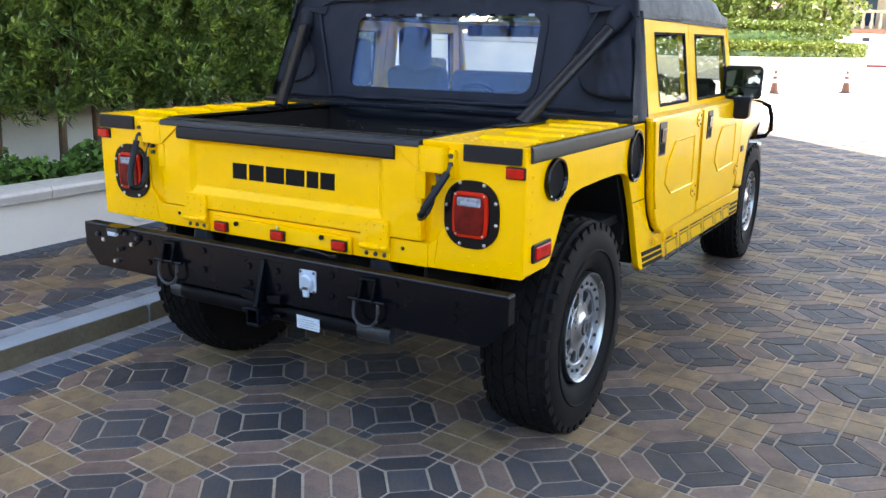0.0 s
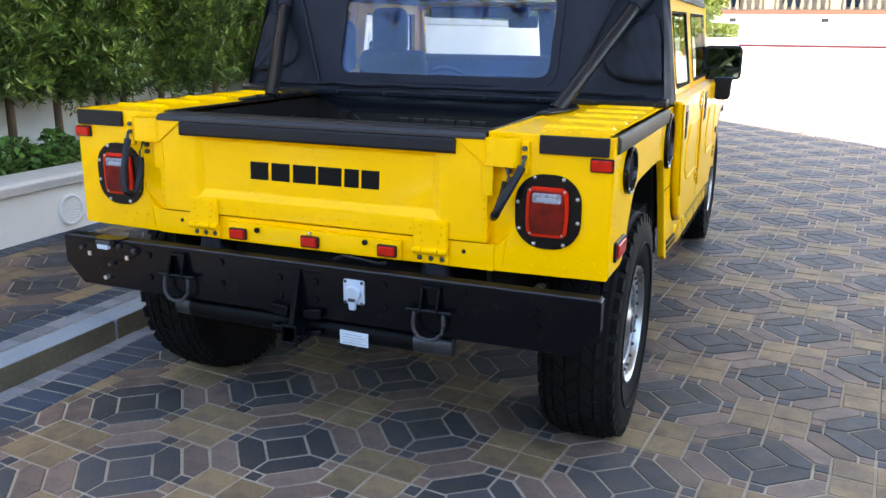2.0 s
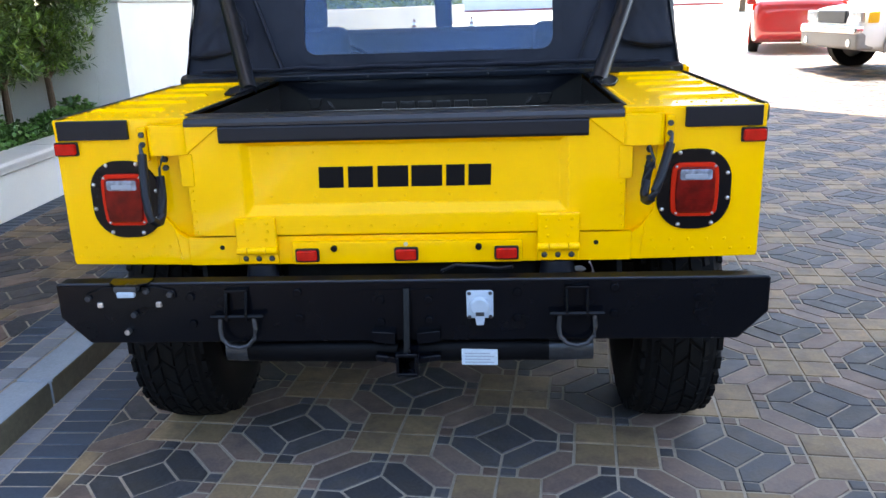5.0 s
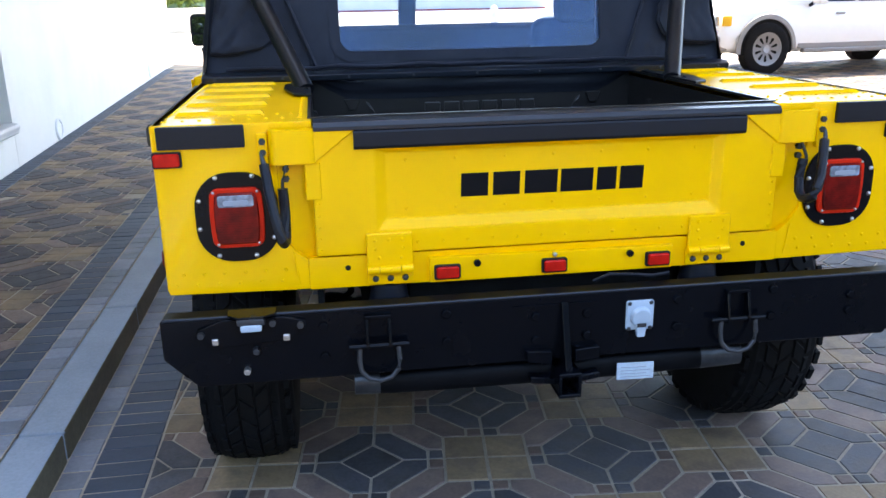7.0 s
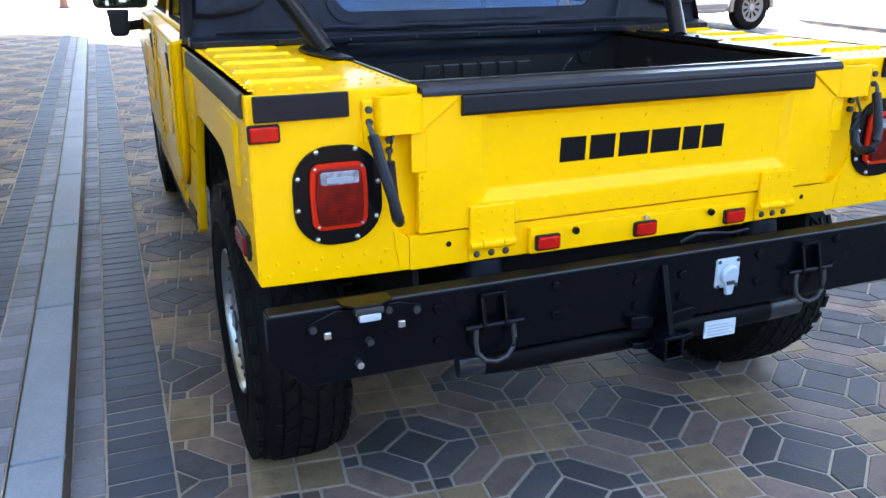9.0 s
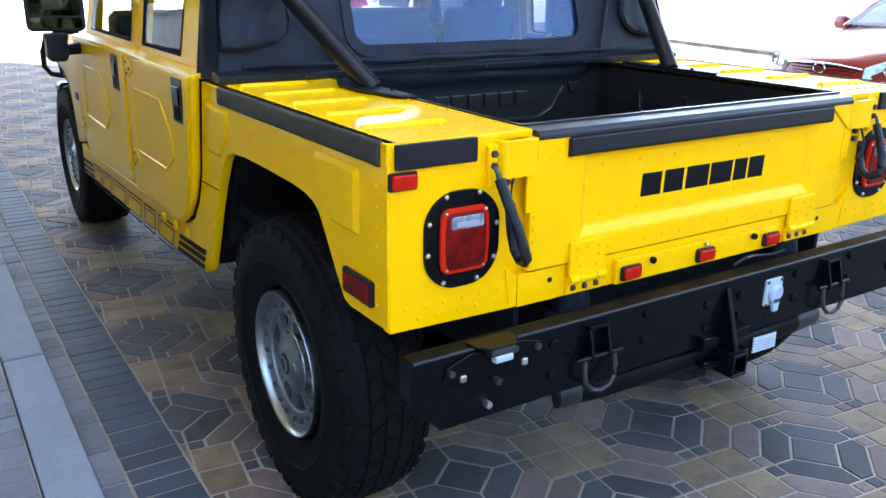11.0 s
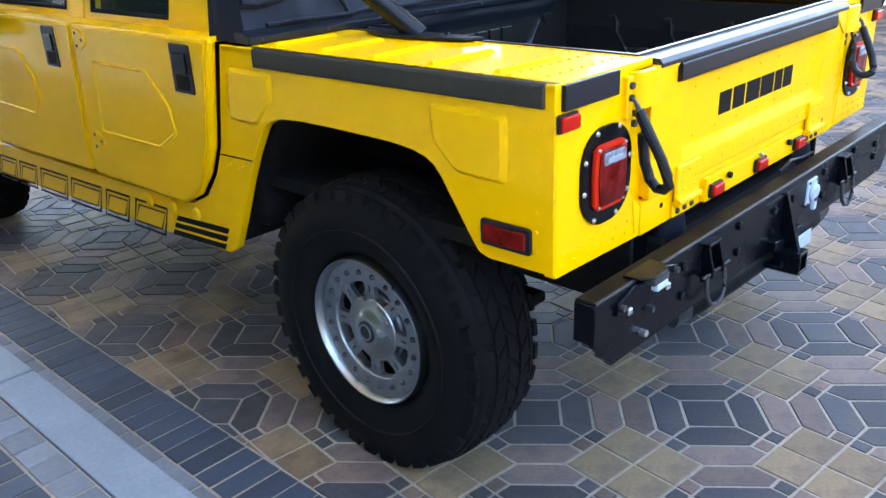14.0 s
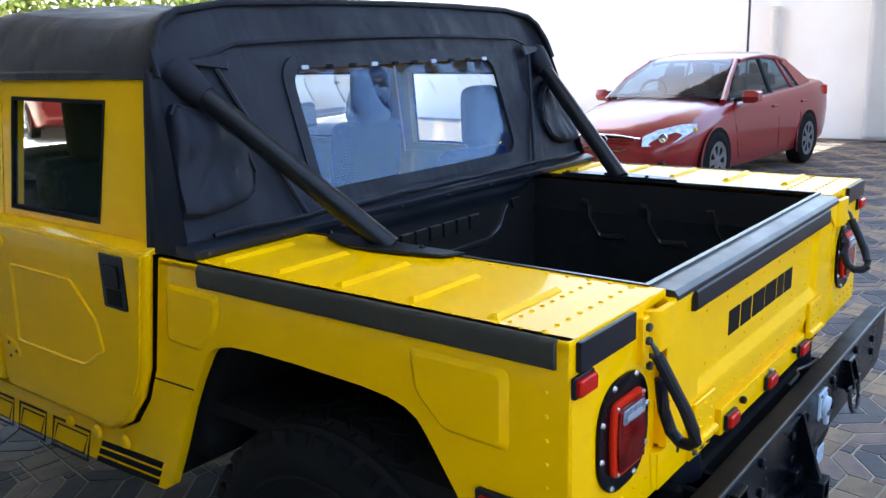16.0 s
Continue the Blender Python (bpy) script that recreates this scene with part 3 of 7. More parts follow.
prism([(c0.x, c0.y), (mid.x, mid.y), (13.6 + sh.x, 2.6 + sh.y), (c2.x, c2.y), (LEFT, back), (LEFT, -1.9), (-14.0, -1.9), (c3.x, c3.y)], 'z', ROOF_Z, ROOF_Z + 0.5, bm=bm)
tagged(part("ceiling", bm, CEIL, smooth=0), "added pale roof slab, out of view, that shades the drive", "ceiling", kind="structure")


# ---------------------------------------------------------------- the truck
truck = thing("pickup_truck", (0, 2.0, 0), "bright yellow off-road pickup truck with a black canvas soft top", "truck")
SX, DX = 0.983, 1.034                                  # half widths at the bed and at the doors
TOP, LOW, REAR = 1.188, 0.772, 0.02
BEDX, BEDF = 0.605, 1.10


def tp(name, bm, m, parent=None, label="", smooth=35):
    return part(name, bm, m, parent or truck, label, smooth)


def widen(bm):
    """The body's flanks draw apart a little towards the doors."""
    for v in bm.verts:
        if abs(v.co.x) > 0.93 and v.co.y > -0.05:
            v.co.x += math.copysign(0.020 * min(max(v.co.y, 0.0), 1.3) / 1.3, v.co.x)
    return bm


def mirror_poly(poly, s):
    return [(x * s, z) for x, z in poly]


ARCH = [(0.200, LOW), (0.230, 0.781), (0.262, 0.825), (0.306, 0.892), (0.338, 0.940), (0.358, 0.965), (0.388, 0.983), (0.430, 0.994), (0.50, 1.001), (0.70, 1.006), (0.85, 1.006), (0.925, 1.001), (0.970, 0.990), (0.998, 0.976), (1.017, 0.957), (1.068, 0.878), (1.114, 0.793), (1.180, 0.653), (1.235, 0.545)]
side_out = [(REAR, LOW)] + ARCH + [(1.275, 0.520), (1.60, 0.505), (1.60, 0.650), (1.462, 0.652), (1.362, 0.698), (1.288, 0.785), (1.243, 0.88), (1.176, TOP), (REAR, TOP)]

def bulged(x0, x1, z0, z1, r, b):
    """A rounded rectangle whose upright sides bow outwards by b."""
    zc, hz = (z0 + z1) / 2, (z1 - z0) / 2
    xc = (x0 + x1) / 2
    out = []
    for x, z in rrect(x0, x1, z0, z1, r, 5):
        out.append((x, z))
    dense = []
    for (ax, az), (bx, bz) in zip(out, out[1:] + out[:1]):
        for q in range(4):
            dense.append((ax + (bx - ax) * q / 4, az + (bz - az) * q / 4))
    return [(x + math.copysign(b * (1 - ((z - zc) / hz) ** 2) * abs(x - xc) / (x1 - xc), x - xc), z) for x, z in dense]


def rounded(poly, r, n=4):
    """An outline with its corners rounded off."""
    out = []
    k = len(poly)
    for i in range(k):
        p, a, b = Vector(poly[i]), Vector(poly[i - 1]), Vector(poly[(i + 1) % k])
        da, db = (a - p), (b - p)
        q = min(r, 0.45 * da.length, 0.45 * db.length)
        u, w = p + da.normalized() * q, p + db.normalized() * q
        for j in range(n + 1):
            t = j / n
            out.append(tuple(u * (1 - t) ** 2 + p * 2 * t * (1 - t) + w * t * t))
    return out


def soft_panel(poly, x, h, w, r=0.018):
    """A pressed panel in a plane of one x: its face stands h out of the sheet behind a soft slope of width w."""
    pts = rounded(poly, r)
    cy, cz = sum(p[0] for p in pts) / len(pts), sum(p[1] for p in pts) / len(pts)
    span = max(math.hypot(a - cy, b - cz) for a, b in pts)
    rings = []
    for d, f in ((-0.15, 0.0), (0.0, 0.0), (0.12, 0.10), (0.5, 0.5), (0.88, 0.90), (1.0, 1.0), (1.08, 1.0)):
        q = 1 - max(d, 0.0) * w / span * 1.25
        rings.append([(x + h * f - (0.002 if d < 0 else 0.0) * (1 if h > 0 else -1), cy + (a - cy) * q, cz + (b - cz) * q) for a, b in pts])
    return loft(rings)


# bed sides with their wheel arches
for s in (-1, 1):
    bm = prism(side_out, 'x', s * (SX - 0.03), s * SX, 0.006, 2)
    quarter = tp("quarter_panel", widen(bm), YELLOW)
    # pressed panels on the side
    if s < 0:
        for poly in ([(0.369, 1.115), (0.140, 1.115), (0.143, 0.958), (0.288, 0.962), (0.358, 1.027)],
                     [(1.152, 1.126), (0.945, 1.124), (0.955, 1.052), (1.038, 0.969), (1.172, 0.972)]):
            tp("pressed_panel", widen(soft_panel(poly, s * SX, s * 0.0085, 0.015)), YELLOW, quarter, smooth=80)
    else:
        # round vents
        for cy, cz, ry, rz in ((0.236, 1.065, 0.075, 0.066), (1.058, 1.060, 0.077, 0.100)):
            ring = bmesh.new()
            n = 40
            prof = [(0.0, 1.09), (0.011, 1.095), (0.016, 1.06), (0.016, 0.99), (0.012, 0.94), (0.002, 0.92)]
            loft([[(SX + d, cy + ry * f * math.cos(2 * math.pi * i / n), cz + rz * f * math.sin(2 * math.pi * i / n)) for i in range(n)] for d, f in prof], caps=False, bm=ring)
            vent = tp("vent_ring", widen(ring), DARKCHROME, quarter, "dark chromed vent ring")
            # black disc on the panel, painted for the shade in the vent
            disc = loft([[(SX + d, cy + ry * f * math.cos(2 * math.pi * i / n), cz + rz * f * math.sin(2 * math.pi * i / n)) for i in range(n)] for d, f in ((0.004, 0.925), (0.0035, 0.5), (0.003, 0.02))])
            tp("vent_opening", widen(disc), CHASSIS, quarter)
            for k in range(4):
                a = radians(225 + 30 * k)
                dome_b = dome((SX + 0.016, cy + ry * 1.03 * math.cos(a), cz + rz * 1.03 * math.sin(a)), (1, 0, 0), 0.004, 0.003)
                tp("vent_screw", widen(dome_b), STEEL, quarter)
    # seam ahead of the arch and three pressed bulges over the stripes
    bm = prism([(1.084, 0.856), (1.25, 0.852), (1.25, 0.856), (1.084, 0.860)], 'x', s * (SX - 0.002), s * (SX + 0.0012), 0.0)
    tp("panel_seam", widen(bm), DECAL, quarter, "dark panel seam")
    for yb in (1.42, 1.57, 1.73):
        bm = dome((s * (SX + 0.012), yb, 0.628 - 0.06 * (yb - 1.42)), (s, 0, 0), 0.022, 0.012, 14)
        tp("pressed_bulge", widen(bm), YELLOW, quarter)
    rv = bmesh.new()
    for k in range(7):
        dome((s * SX, 1.118 + 0.020 * k, 0.842 - 0.010 * (k % 3)), (s, 0, 0), 0.004, 0.003, 7, rv)
    tp("rivets", widen(rv), YELLOW, quarter)["kind"] = "stuff"
    # rivets down the rear edge
    rv = bmesh.new()
    for k in range(9):
        dome((s * SX, REAR + 0.045, LOW + 0.05 + k * 0.045), (s, 0, 0), 0.0045, 0.003, 7, rv)
    for k in range(3):
        dome((s * SX, 1.232 - k * 0.030, 0.62 + k * 0.05), (s, 0, 0), 0.0045, 0.003, 7, rv)
    tp("rivets", widen(rv), YELLOW, quarter)["kind"] = "stuff"
    # rubber edge along the top, its grey sheen put into the base colour
    bm = prism([(s * SX, 1.136), (s * (SX + 0.009), 1.138), (s * (SX + 0.011), 1.150), (s * (SX + 0.010), 1.180), (s * (SX + 0.004), TOP + 0.002), (s * (SX - 0.006), TOP + 0.002), (s * (SX - 0.006), TOP - 0.004), (s * SX, TOP - 0.004)], 'y', 0.043, 1.012, 0.002)
    tp("edge_guard", widen(bm), GREYTRIM, None, "weathered rubber edge guard with its grey sheen in the colour")
    # side marker lamp
    bm = prism(rrect(0.075, 0.215, 0.810, 0.872, 0.008, 3), 'x', s * SX, s * (SX + 0.010), 0.002)
    mk = tp("side_marker", widen(bm), RUBBER, None, "black-framed red side marker lamp")
    bm = prism(rrect(0.087, 0.203, 0.820, 0.862, 0.005, 3), 'x', s * (SX + 0.006), s * (SX + 0.016), 0.003)
    # right lens gets a brighter red: its sunlit side, put into the colour
    tp("lens", widen(bm), REDLENS if s > 0 else DARKRED, mk)
    # deck on top of the bed side
    x0, x1 = (s * BEDX, s * SX)
    bm = box(min(x0, x1), max(x0, x1), REAR, 1.176, TOP - 0.02, TOP, 0.004, 2)
    deck = tp("deck", widen(bm), YELLOW)
    for k in range(5):
        yc = 0.20 + k * 0.197
        rib = bmesh.new()
        xa, xb = s * 0.725, s * 0.950
        for (d, hgt) in ((0.0, 0.009),):
            loft([[(xa, yc - 0.014, TOP - 0.001), (xb, yc - 0.014, TOP - 0.001), (xb, yc + 0.014, TOP - 0.001), (xa, yc + 0.014, TOP - 0.001)],
                  [(xa + s * 0.01, yc - 0.005, TOP + hgt), (xb - s * 0.01, yc - 0.005, TOP + hgt), (xb - s * 0.01, yc + 0.005, TOP + hgt), (xa + s * 0.01, yc + 0.005, TOP + hgt)]], bm=rib)
        tp("deck_rib", rib, YELLOW, deck)
    rv = bmesh.new()
    for k in range(9):
        dome((s * (0.635 + k * 0.04), 0.085, TOP), (0, 0, 1), 0.005, 0.0035, 7, rv)
        dome((s * (0.655 + k * 0.036), 0.165, TOP), (0, 0, 1), 0.005, 0.0035, 7, rv)
    for k in range(22):
        dome((s * 0.962, 0.08 + k * 0.05, TOP), (0, 0, 1), 0.005, 0.0035, 7, rv)
        dome((s * 0.632, 0.08 + k * 0.05, TOP), (0, 0, 1), 0.005, 0.0035, 7, rv)
    tp("rivets", rv, YELLOW, deck)["kind"] = "stuff"
    # lower rear corner panel
    bm = prism(mirror_poly([(0.632, LOW - 0.012), (0.632, 0.838), (0.662, 0.862), (0.690, 0.905), (0.694, 1.095), (0.704, TOP - 0.003), (SX - 0.003, TOP - 0.003), (SX - 0.003, LOW - 0.006), (0.66, LOW - 0.012)], s), 'y', REAR - 0.002, REAR + 0.03, 0.005, 2)
    rear = tp("rear_corner_panel", bm, YELLOW)
    jb = loft([[(s * x, y, z) for x, y in ((0.700, REAR + 0.002 + k * 0.012), (0.606, REAR + 0.018), (0.590, REAR + 0.040), (0.590, REAR + 0.062), (0.712, REAR + 0.05))] for z, k in ((0.825, 1.5), (0.87, 0.4), (0.93, 0.0), (1.16, 0.0))])
    tp("gate_jamb", jb, YELLOW, rear)
    rv = bmesh.new()
    for k in range(6):
        dome((s * (0.69 + k * 0.05), REAR - 0.002, LOW + 0.045), (0, -1, 0), 0.005, 0.0035, 7, rv)
        dome((s * (0.70 + k * 0.052), REAR - 0.002, LOW + 0.018), (0, -1, 0), 0.005, 0.0035, 7, rv)
    tp("rivets", rv, YELLOW, rear)["kind"] = "stuff"
    bm = prism(mirror_poly([(0.66, LOW + 0.002), (0.672, 0.862), (0.667, 0.862), (0.655, LOW + 0.002)], s), 'y', REAR - 0.005, REAR, 0.001)
    tp("panel_seam", bm, YELLOW, rear)
    # rubber strip and marker at the top corner
    bm = prism(mirror_poly([(0.765, 1.132), (0.968, 1.132), (0.968, 1.186), (0.765, 1.186)], s), 'y', REAR - 0.014, REAR - 0.002, 0.003, 2)
    tp("corner_guard", bm, RUBBER, None, "black rubber corner guard")
    bm = prism(mirror_poly(rrect(0.915, 0.983, 1.088, 1.127, 0.004, 2), s), 'y', REAR - 0.010, REAR - 0.002, 0.001)
    mk = tp("marker_lamp", bm, RUBBER, None, "small red corner marker lamp")
    bm = prism(mirror_poly(rrect(0.919, 0.979, 1.092, 1.123, 0.004, 2), s), 'y', REAR - 0.020, REAR - 0.008, 0.003)
    tp("lens", bm, REDLENS, mk)
    # tail lamp on its black plate
    bm = prism(mirror_poly(rrect(0.697, 0.897, 0.848, 1.072, 0.085, 9), s), 'y', REAR - 0.010, REAR - 0.001, 0.003, 2)
    plate = tp("tail_lamp", bm, BLACKPAINT, None, "red tail lamp on a black bolted plate")
    for bx, bz in ((0.755, 1.062), (0.842, 1.060), (0.885, 1.005), (0.888, 0.935), (0.848, 0.865), (0.758, 0.862), (0.712, 0.905), (0.706, 0.985)):
        tp("bolt", dome((s * bx, REAR - 0.010, bz), (0, -1, 0), 0.0065, 0.005), STEEL, plate)
    bm = prism(mirror_poly(bulged(0.737, 0.857, 0.886, 1.036, 0.020, 0.005), s), 'y', REAR - 0.021, REAR - 0.008, 0.005, 2)
    tp("lens_rim", bm, REDRIM, plate, "bright red lens surround")
    bm = prism(mirror_poly(bulged(0.7485, 0.8455, 0.897, 1.025, 0.012, 0.005), s), 'y', REAR - 0.027, REAR - 0.019, 0.003)
    for k in range(14):
        z = 0.902 + k * 0.0062
        box(min(s * 0.752, s * 0.842), max(s * 0.752, s * 0.842), REAR - 0.0288, REAR - 0.027, z, z + 0.0028, 0, bm=bm)
    tp("red_lens", bm, DARKRED, plate, "ribbed dark red lens")["kind"] = "stuff"
    bm = prism(mirror_poly(rrect(0.754, 0.840, 0.990, 1.019, 0.006, 3), s), 'y', REAR - 0.0295, REAR - 0.021, 0.002)
    tp("reversing_lens", bm, CLEARLENS, plate, "clear reversing lamp lens")
    bm = prism(mirror_poly(rrect(0.767, 0.827, 0.994, 1.007, 0.004, 3), s), 'y', REAR - 0.0305, REAR - 0.028, 0.001)
    tp("lens_bulb", bm, GREYINK, plate)
    for bx, bz in ((0.745, 1.026), (0.849, 1.026), (0.748, 0.896), (0.846, 0.896)):
        tp("lens_screw", dome((s * bx, REAR - 0.021, bz), (0, -1, 0), 0.0042, 0.004), STEEL, plate)
    # latch bracket and strap
    prof = rounded([(0.598, REAR + 0.036), (0.598, REAR - 0.020), (0.628, REAR - 0.030), (0.700, REAR - 0.030), (0.712, REAR - 0.010), (0.712, REAR + 0.036)], 0.022)
    slot = rounded([(0.622, REAR + 0.022), (0.622, REAR - 0.012), (0.640, REAR - 0.018), (0.690, REAR - 0.018), (0.700, REAR - 0.004), (0.700, REAR + 0.022)], 0.016)
    bm = loft([[(s * a, b, z) for a, b in q] for q, z in ((prof, 1.088), (prof, 1.170), (slot, 1.172), (slot, 1.120))])
    latch = tp("latch_bracket", bm, YELLOW, None, "open-topped yellow latch box of the tailgate")
    bm = prism(mirror_poly([(0.712, 1.07), (0.735, 1.07), (0.738, 1.165), (0.712, 1.165)], s), 'y', REAR - 0.016, REAR + 0.01, 0.003)
    tp("strap_bracket", bm, YELLOW, latch)
    for z in (1.145, 1.118):
        tp("bolt", cyl((s * 0.724, REAR - 0.024, z), (s * 0.724, REAR - 0.012, z), 0.0085, n=6, bevel=0.001), DULLSTEEL, latch)
    tp("cable_end", tube([(s * 0.728, REAR - 0.026, 1.118), (s * 0.724, REAR - 0.035, 1.10), (s * 0.722, REAR - 0.038, 1.085)], [0.004, 0.006, 0.007]), MOTTLEDSTEEL, latch)
    strap = [(0.722, 1.092, 0.036), (0.714, 1.04, 0.062), (0.704, 0.985, 0.088), (0.696, 0.945, 0.101), (0.690, 0.922, 0.103), (0.685, 0.910, 0.090), (0.682, 0.908, 0.070), (0.681, 0.925, 0.050), (0.681, 0.965, 0.034), (0.682, 1.01, 0.028), (0.683, 1.03, 0.027)]
    if s > 0:                                          # this one swings in and hangs shorter
        strap = [(a - 0.15 * (1.092 - b), b + 0.22 * (1.092 - b), c) for a, b, c in strap]
    tp("strap", tube([(s * a, REAR - c, b) for a, b, c in strap], 0.0125, 10), RUBBER, None, "black rubber-sheathed tailgate strap")
    tp("wire", tube([(s * 0.683, REAR - 0.027, 1.025), (s * 0.682, REAR - 0.026, 1.05), (s * 0.674, REAR - 0.02, 1.075), (s * 0.668, REAR - 0.018, 1.09)], 0.004, 6), MOTTLEDSTEEL, latch)
    for z in (1.072, 1.048):
        tp("bolt", cyl((s * 0.674, REAR - 0.004, z), (s * 0.674, REAR + 0.016, z), 0.0085, n=6), DULLSTEEL, latch)

# tailgate
gate = tp("tailgate", prism([(-0.610, 0.850), (0.610, 0.850), (0.610, 1.165), (-0.610, 1.165)], 'y', REAR + 0.004, REAR + 0.045, 0.005, 2), YELLOW, None, "pressed yellow tailgate with black lettering blocks")
# raised border round a sunk field
bm = bmesh.new()
outer = [(-0.612, 0.847), (0.612, 0.847), (0.612, 1.16), (-0.612, 1.16)]
field = [(-0.455, 0.905), (0.455, 0.905), (0.455, 1.12), (-0.455, 1.12)]
inner = [(-0.432, 0.935), (0.432, 0.935), (0.432, 1.105), (-0.432, 1.105)]
yo, yi = REAR - 0.012, REAR + 0.003
vo = [bm.verts.new((x, yo, z)) for x, z in outer]
vb = [bm.verts.new((x, REAR + 0.006, z)) for x, z in outer]
vf = [bm.verts.new((x, yo, z)) for x, z in field]
vi = [bm.verts.new((x, yi, z)) for x, z in inner]
for i in range(4):
    j = (i + 1) % 4
    bm.faces.new((vo[i], vo[j], vf[j], vf[i]))
    bm.faces.new((vf[i], vf[j], vi[j], vi[i]))
    bm.faces.new((vb[i], vb[j], vo[j], vo[i]))
bm.faces.new(vi)
bmesh.ops.recalc_face_normals(bm, faces=bm.faces)
bevel_all(bm, 0.006, 2, 15)
tp("pressed_face", bm, YELLOW, gate)
for s in (-1, 1):
    bm = prism(mirror_poly([(0.628, 1.09), (0.602, 1.088), (0.50, 1.166), (0.628, 1.168)], s), 'y', REAR - 0.018, REAR - 0.010, 0.002)
    tp("corner_gusset", bm, YELLOW, gate)
    bm = prism(mirror_poly([(0.590, 0.995), (0.628, 0.995), (0.628, 1.087), (0.590, 1.087)], s), 'y', REAR - 0.0150, REAR - 0.010, 0.002)
    tp("gate_side_flange", bm, YELLOW, gate)
rv = bmesh.new()
for k in range(14):
    dome((-0.42 + k * 0.0646, REAR - 0.012, 0.872), (0, -1, 0), 0.0045, 0.003, 7, rv)
for k in range(7):
    dome((-0.38 + k * 0.127, REAR + 0.003, 0.957), (0, -1, 0), 0.0045, 0.003, 7, rv)
    dome((-0.38 + k * 0.127, REAR + 0.003, 1.082), (0, -1, 0), 0.0045, 0.003, 7, rv)
for s in (-1, 1):
    for k in range(5):
        dome((s * 0.600, REAR - 0.0125, 0.862 + k * 0.030), (0, -1, 0), 0.0045, 0.003, 7, rv)
tp("rivets", rv, YELLOW, gate)["kind"] = "stuff"
# black name blocks: plain slanted shapes
for k, (a, b) in enumerate(((-0.240, -0.170), (-0.157, -0.087), (-0.074, 0.012), (0.021, 0.107), (0.118, 0.170), (0.180, 0.243))):
    bm = prism([(a - 0.001, 0.981), (b - 0.001, 0.981), (b + 0.001, 1.041), (a + 0.001, 1.041)], 'y', REAR + 0.001, REAR + 0.0032, 0.0)
    tp("lettering_block", bm, DECAL, gate, "black applied lettering block")
# black rail and rubber strip on top
bm = prism([(REAR - 0.023, 1.164), (REAR - 0.023, 1.174), (REAR - 0.015, 1.184), (REAR + 0.046, 1.188), (REAR + 0.056, 1.182), (REAR + 0.056, 1.164)], 'x', -0.602, 0.602, 0.0015, 2)
tp("gate_rail", bm, RAILM, gate, "black rubber rail on the tailgate top")
bm = prism([(REAR - 0.010, 1.115), (REAR - 0.022, 1.117), (REAR - 0.027, 1.124), (REAR - 0.025, 1.158), (REAR - 0.021, 1.163), (REAR - 0.010, 1.163)], 'x', -0.507, 0.507, 0.0015, 2)
tp("gate_strip", bm, RUBBER, gate, "black rubber strip below the rail")
# lower sill with lamps
bm = box(-0.633, 0.633, REAR - 0.004, REAR + 0.04, 0.759, 0.843, 0.003, 2)
sill = tp("rear_sill", bm, YELLOW)
bm = prism([(-0.328, 0.763), (0.328, 0.763), (0.328, 0.826), (-0.328, 0.830)], 'y', REAR - 0.022, REAR - 0.003, 0.004, 2)
lampbar = tp("lamp_bar", bm, YELLOW)
for x in (-0.283, 0.0, 0.283):
    mk = tp("marker_lamp", prism(rrect(x - 0.034, x + 0.034, 0.773, 0.812, 0.005, 2), 'y', REAR - 0.033, REAR - 0.024, 0.001), RUBBER, None, "small red clearance lamp in a black frame")
    tp("lens", prism(rrect(x - 0.029, x + 0.029, 0.778, 0.808, 0.004, 2), 'y', REAR - 0.042, REAR - 0.030, 0.003), REDLENS, mk)
for x, z, m in ((-0.205, 0.812, BLACKPAINT), (0.205, 0.812, BLACKPAINT), (0.0, 0.822, STEEL)):
    tp("bolt", cyl((x, REAR - 0.036, z), (x, REAR - 0.024, z), 0.0095 if m is BLACKPAINT else 0.006, n=12, bevel=0.002), m, lampbar)
for s in (-1, 1):
    # drain hole as a black disc, its inner shade painted on
    tp("drain_hole", cyl((s * 0.535, REAR - 0.0055, 0.812), (s * 0.535, REAR - 0.002, 0.812), 0.007, n=12), CHASSIS, sill)
    xa, xb = s * 0.37, s * 0.487
    bm = box(min(xa, xb), max(xa, xb), REAR - 0.022, REAR - 0.010, 0.812, 0.902, 0.003)
    hinge = tp("hinge", bm, YELLOW)
    for f0, f1 in ((0.0, 0.26), (0.275, 0.73), (0.745, 1.0)):
        tp("hinge_barrel", cyl((xa + (xb - xa) * f0, REAR - 0.022, 0.806), (xa + (xb - xa) * f1, REAR - 0.022, 0.806), 0.011, n=12, bevel=0.001), YELLOW, hinge)
    tp("hinge_leaf", box(min(xa, xb), max(xa, xb), REAR - 0.013, REAR - 0.003, 0.764, 0.806, 0.002), YELLOW, hinge)
    rv = bmesh.new()
    for bx, bz in ((0.395, 0.885), (0.43, 0.885), (0.465, 0.885), (0.395, 0.862), (0.465, 0.862), (0.40, 0.838), (0.455, 0.838)):
        dome((s * bx, REAR - 0.022, bz), (0, -1, 0), 0.005, 0.004, 7, rv)
    tp("rivets", rv, YELLOW, hinge)["kind"] = "stuff"
    for bx in (0.39, 0.428, 0.466):
        tp("bolt", dome((s * bx, REAR - 0.013, 0.780), (0, -1, 0), 0.009, 0.007), DULLSTEEL, hinge)

# bed tub
bm = bmesh.new()
F, BY, FY = 0.815, REAR + 0.046, BEDF
tub = [(-BEDX, BY), (BEDX, BY), (BEDX, FY), (-BEDX, FY)]
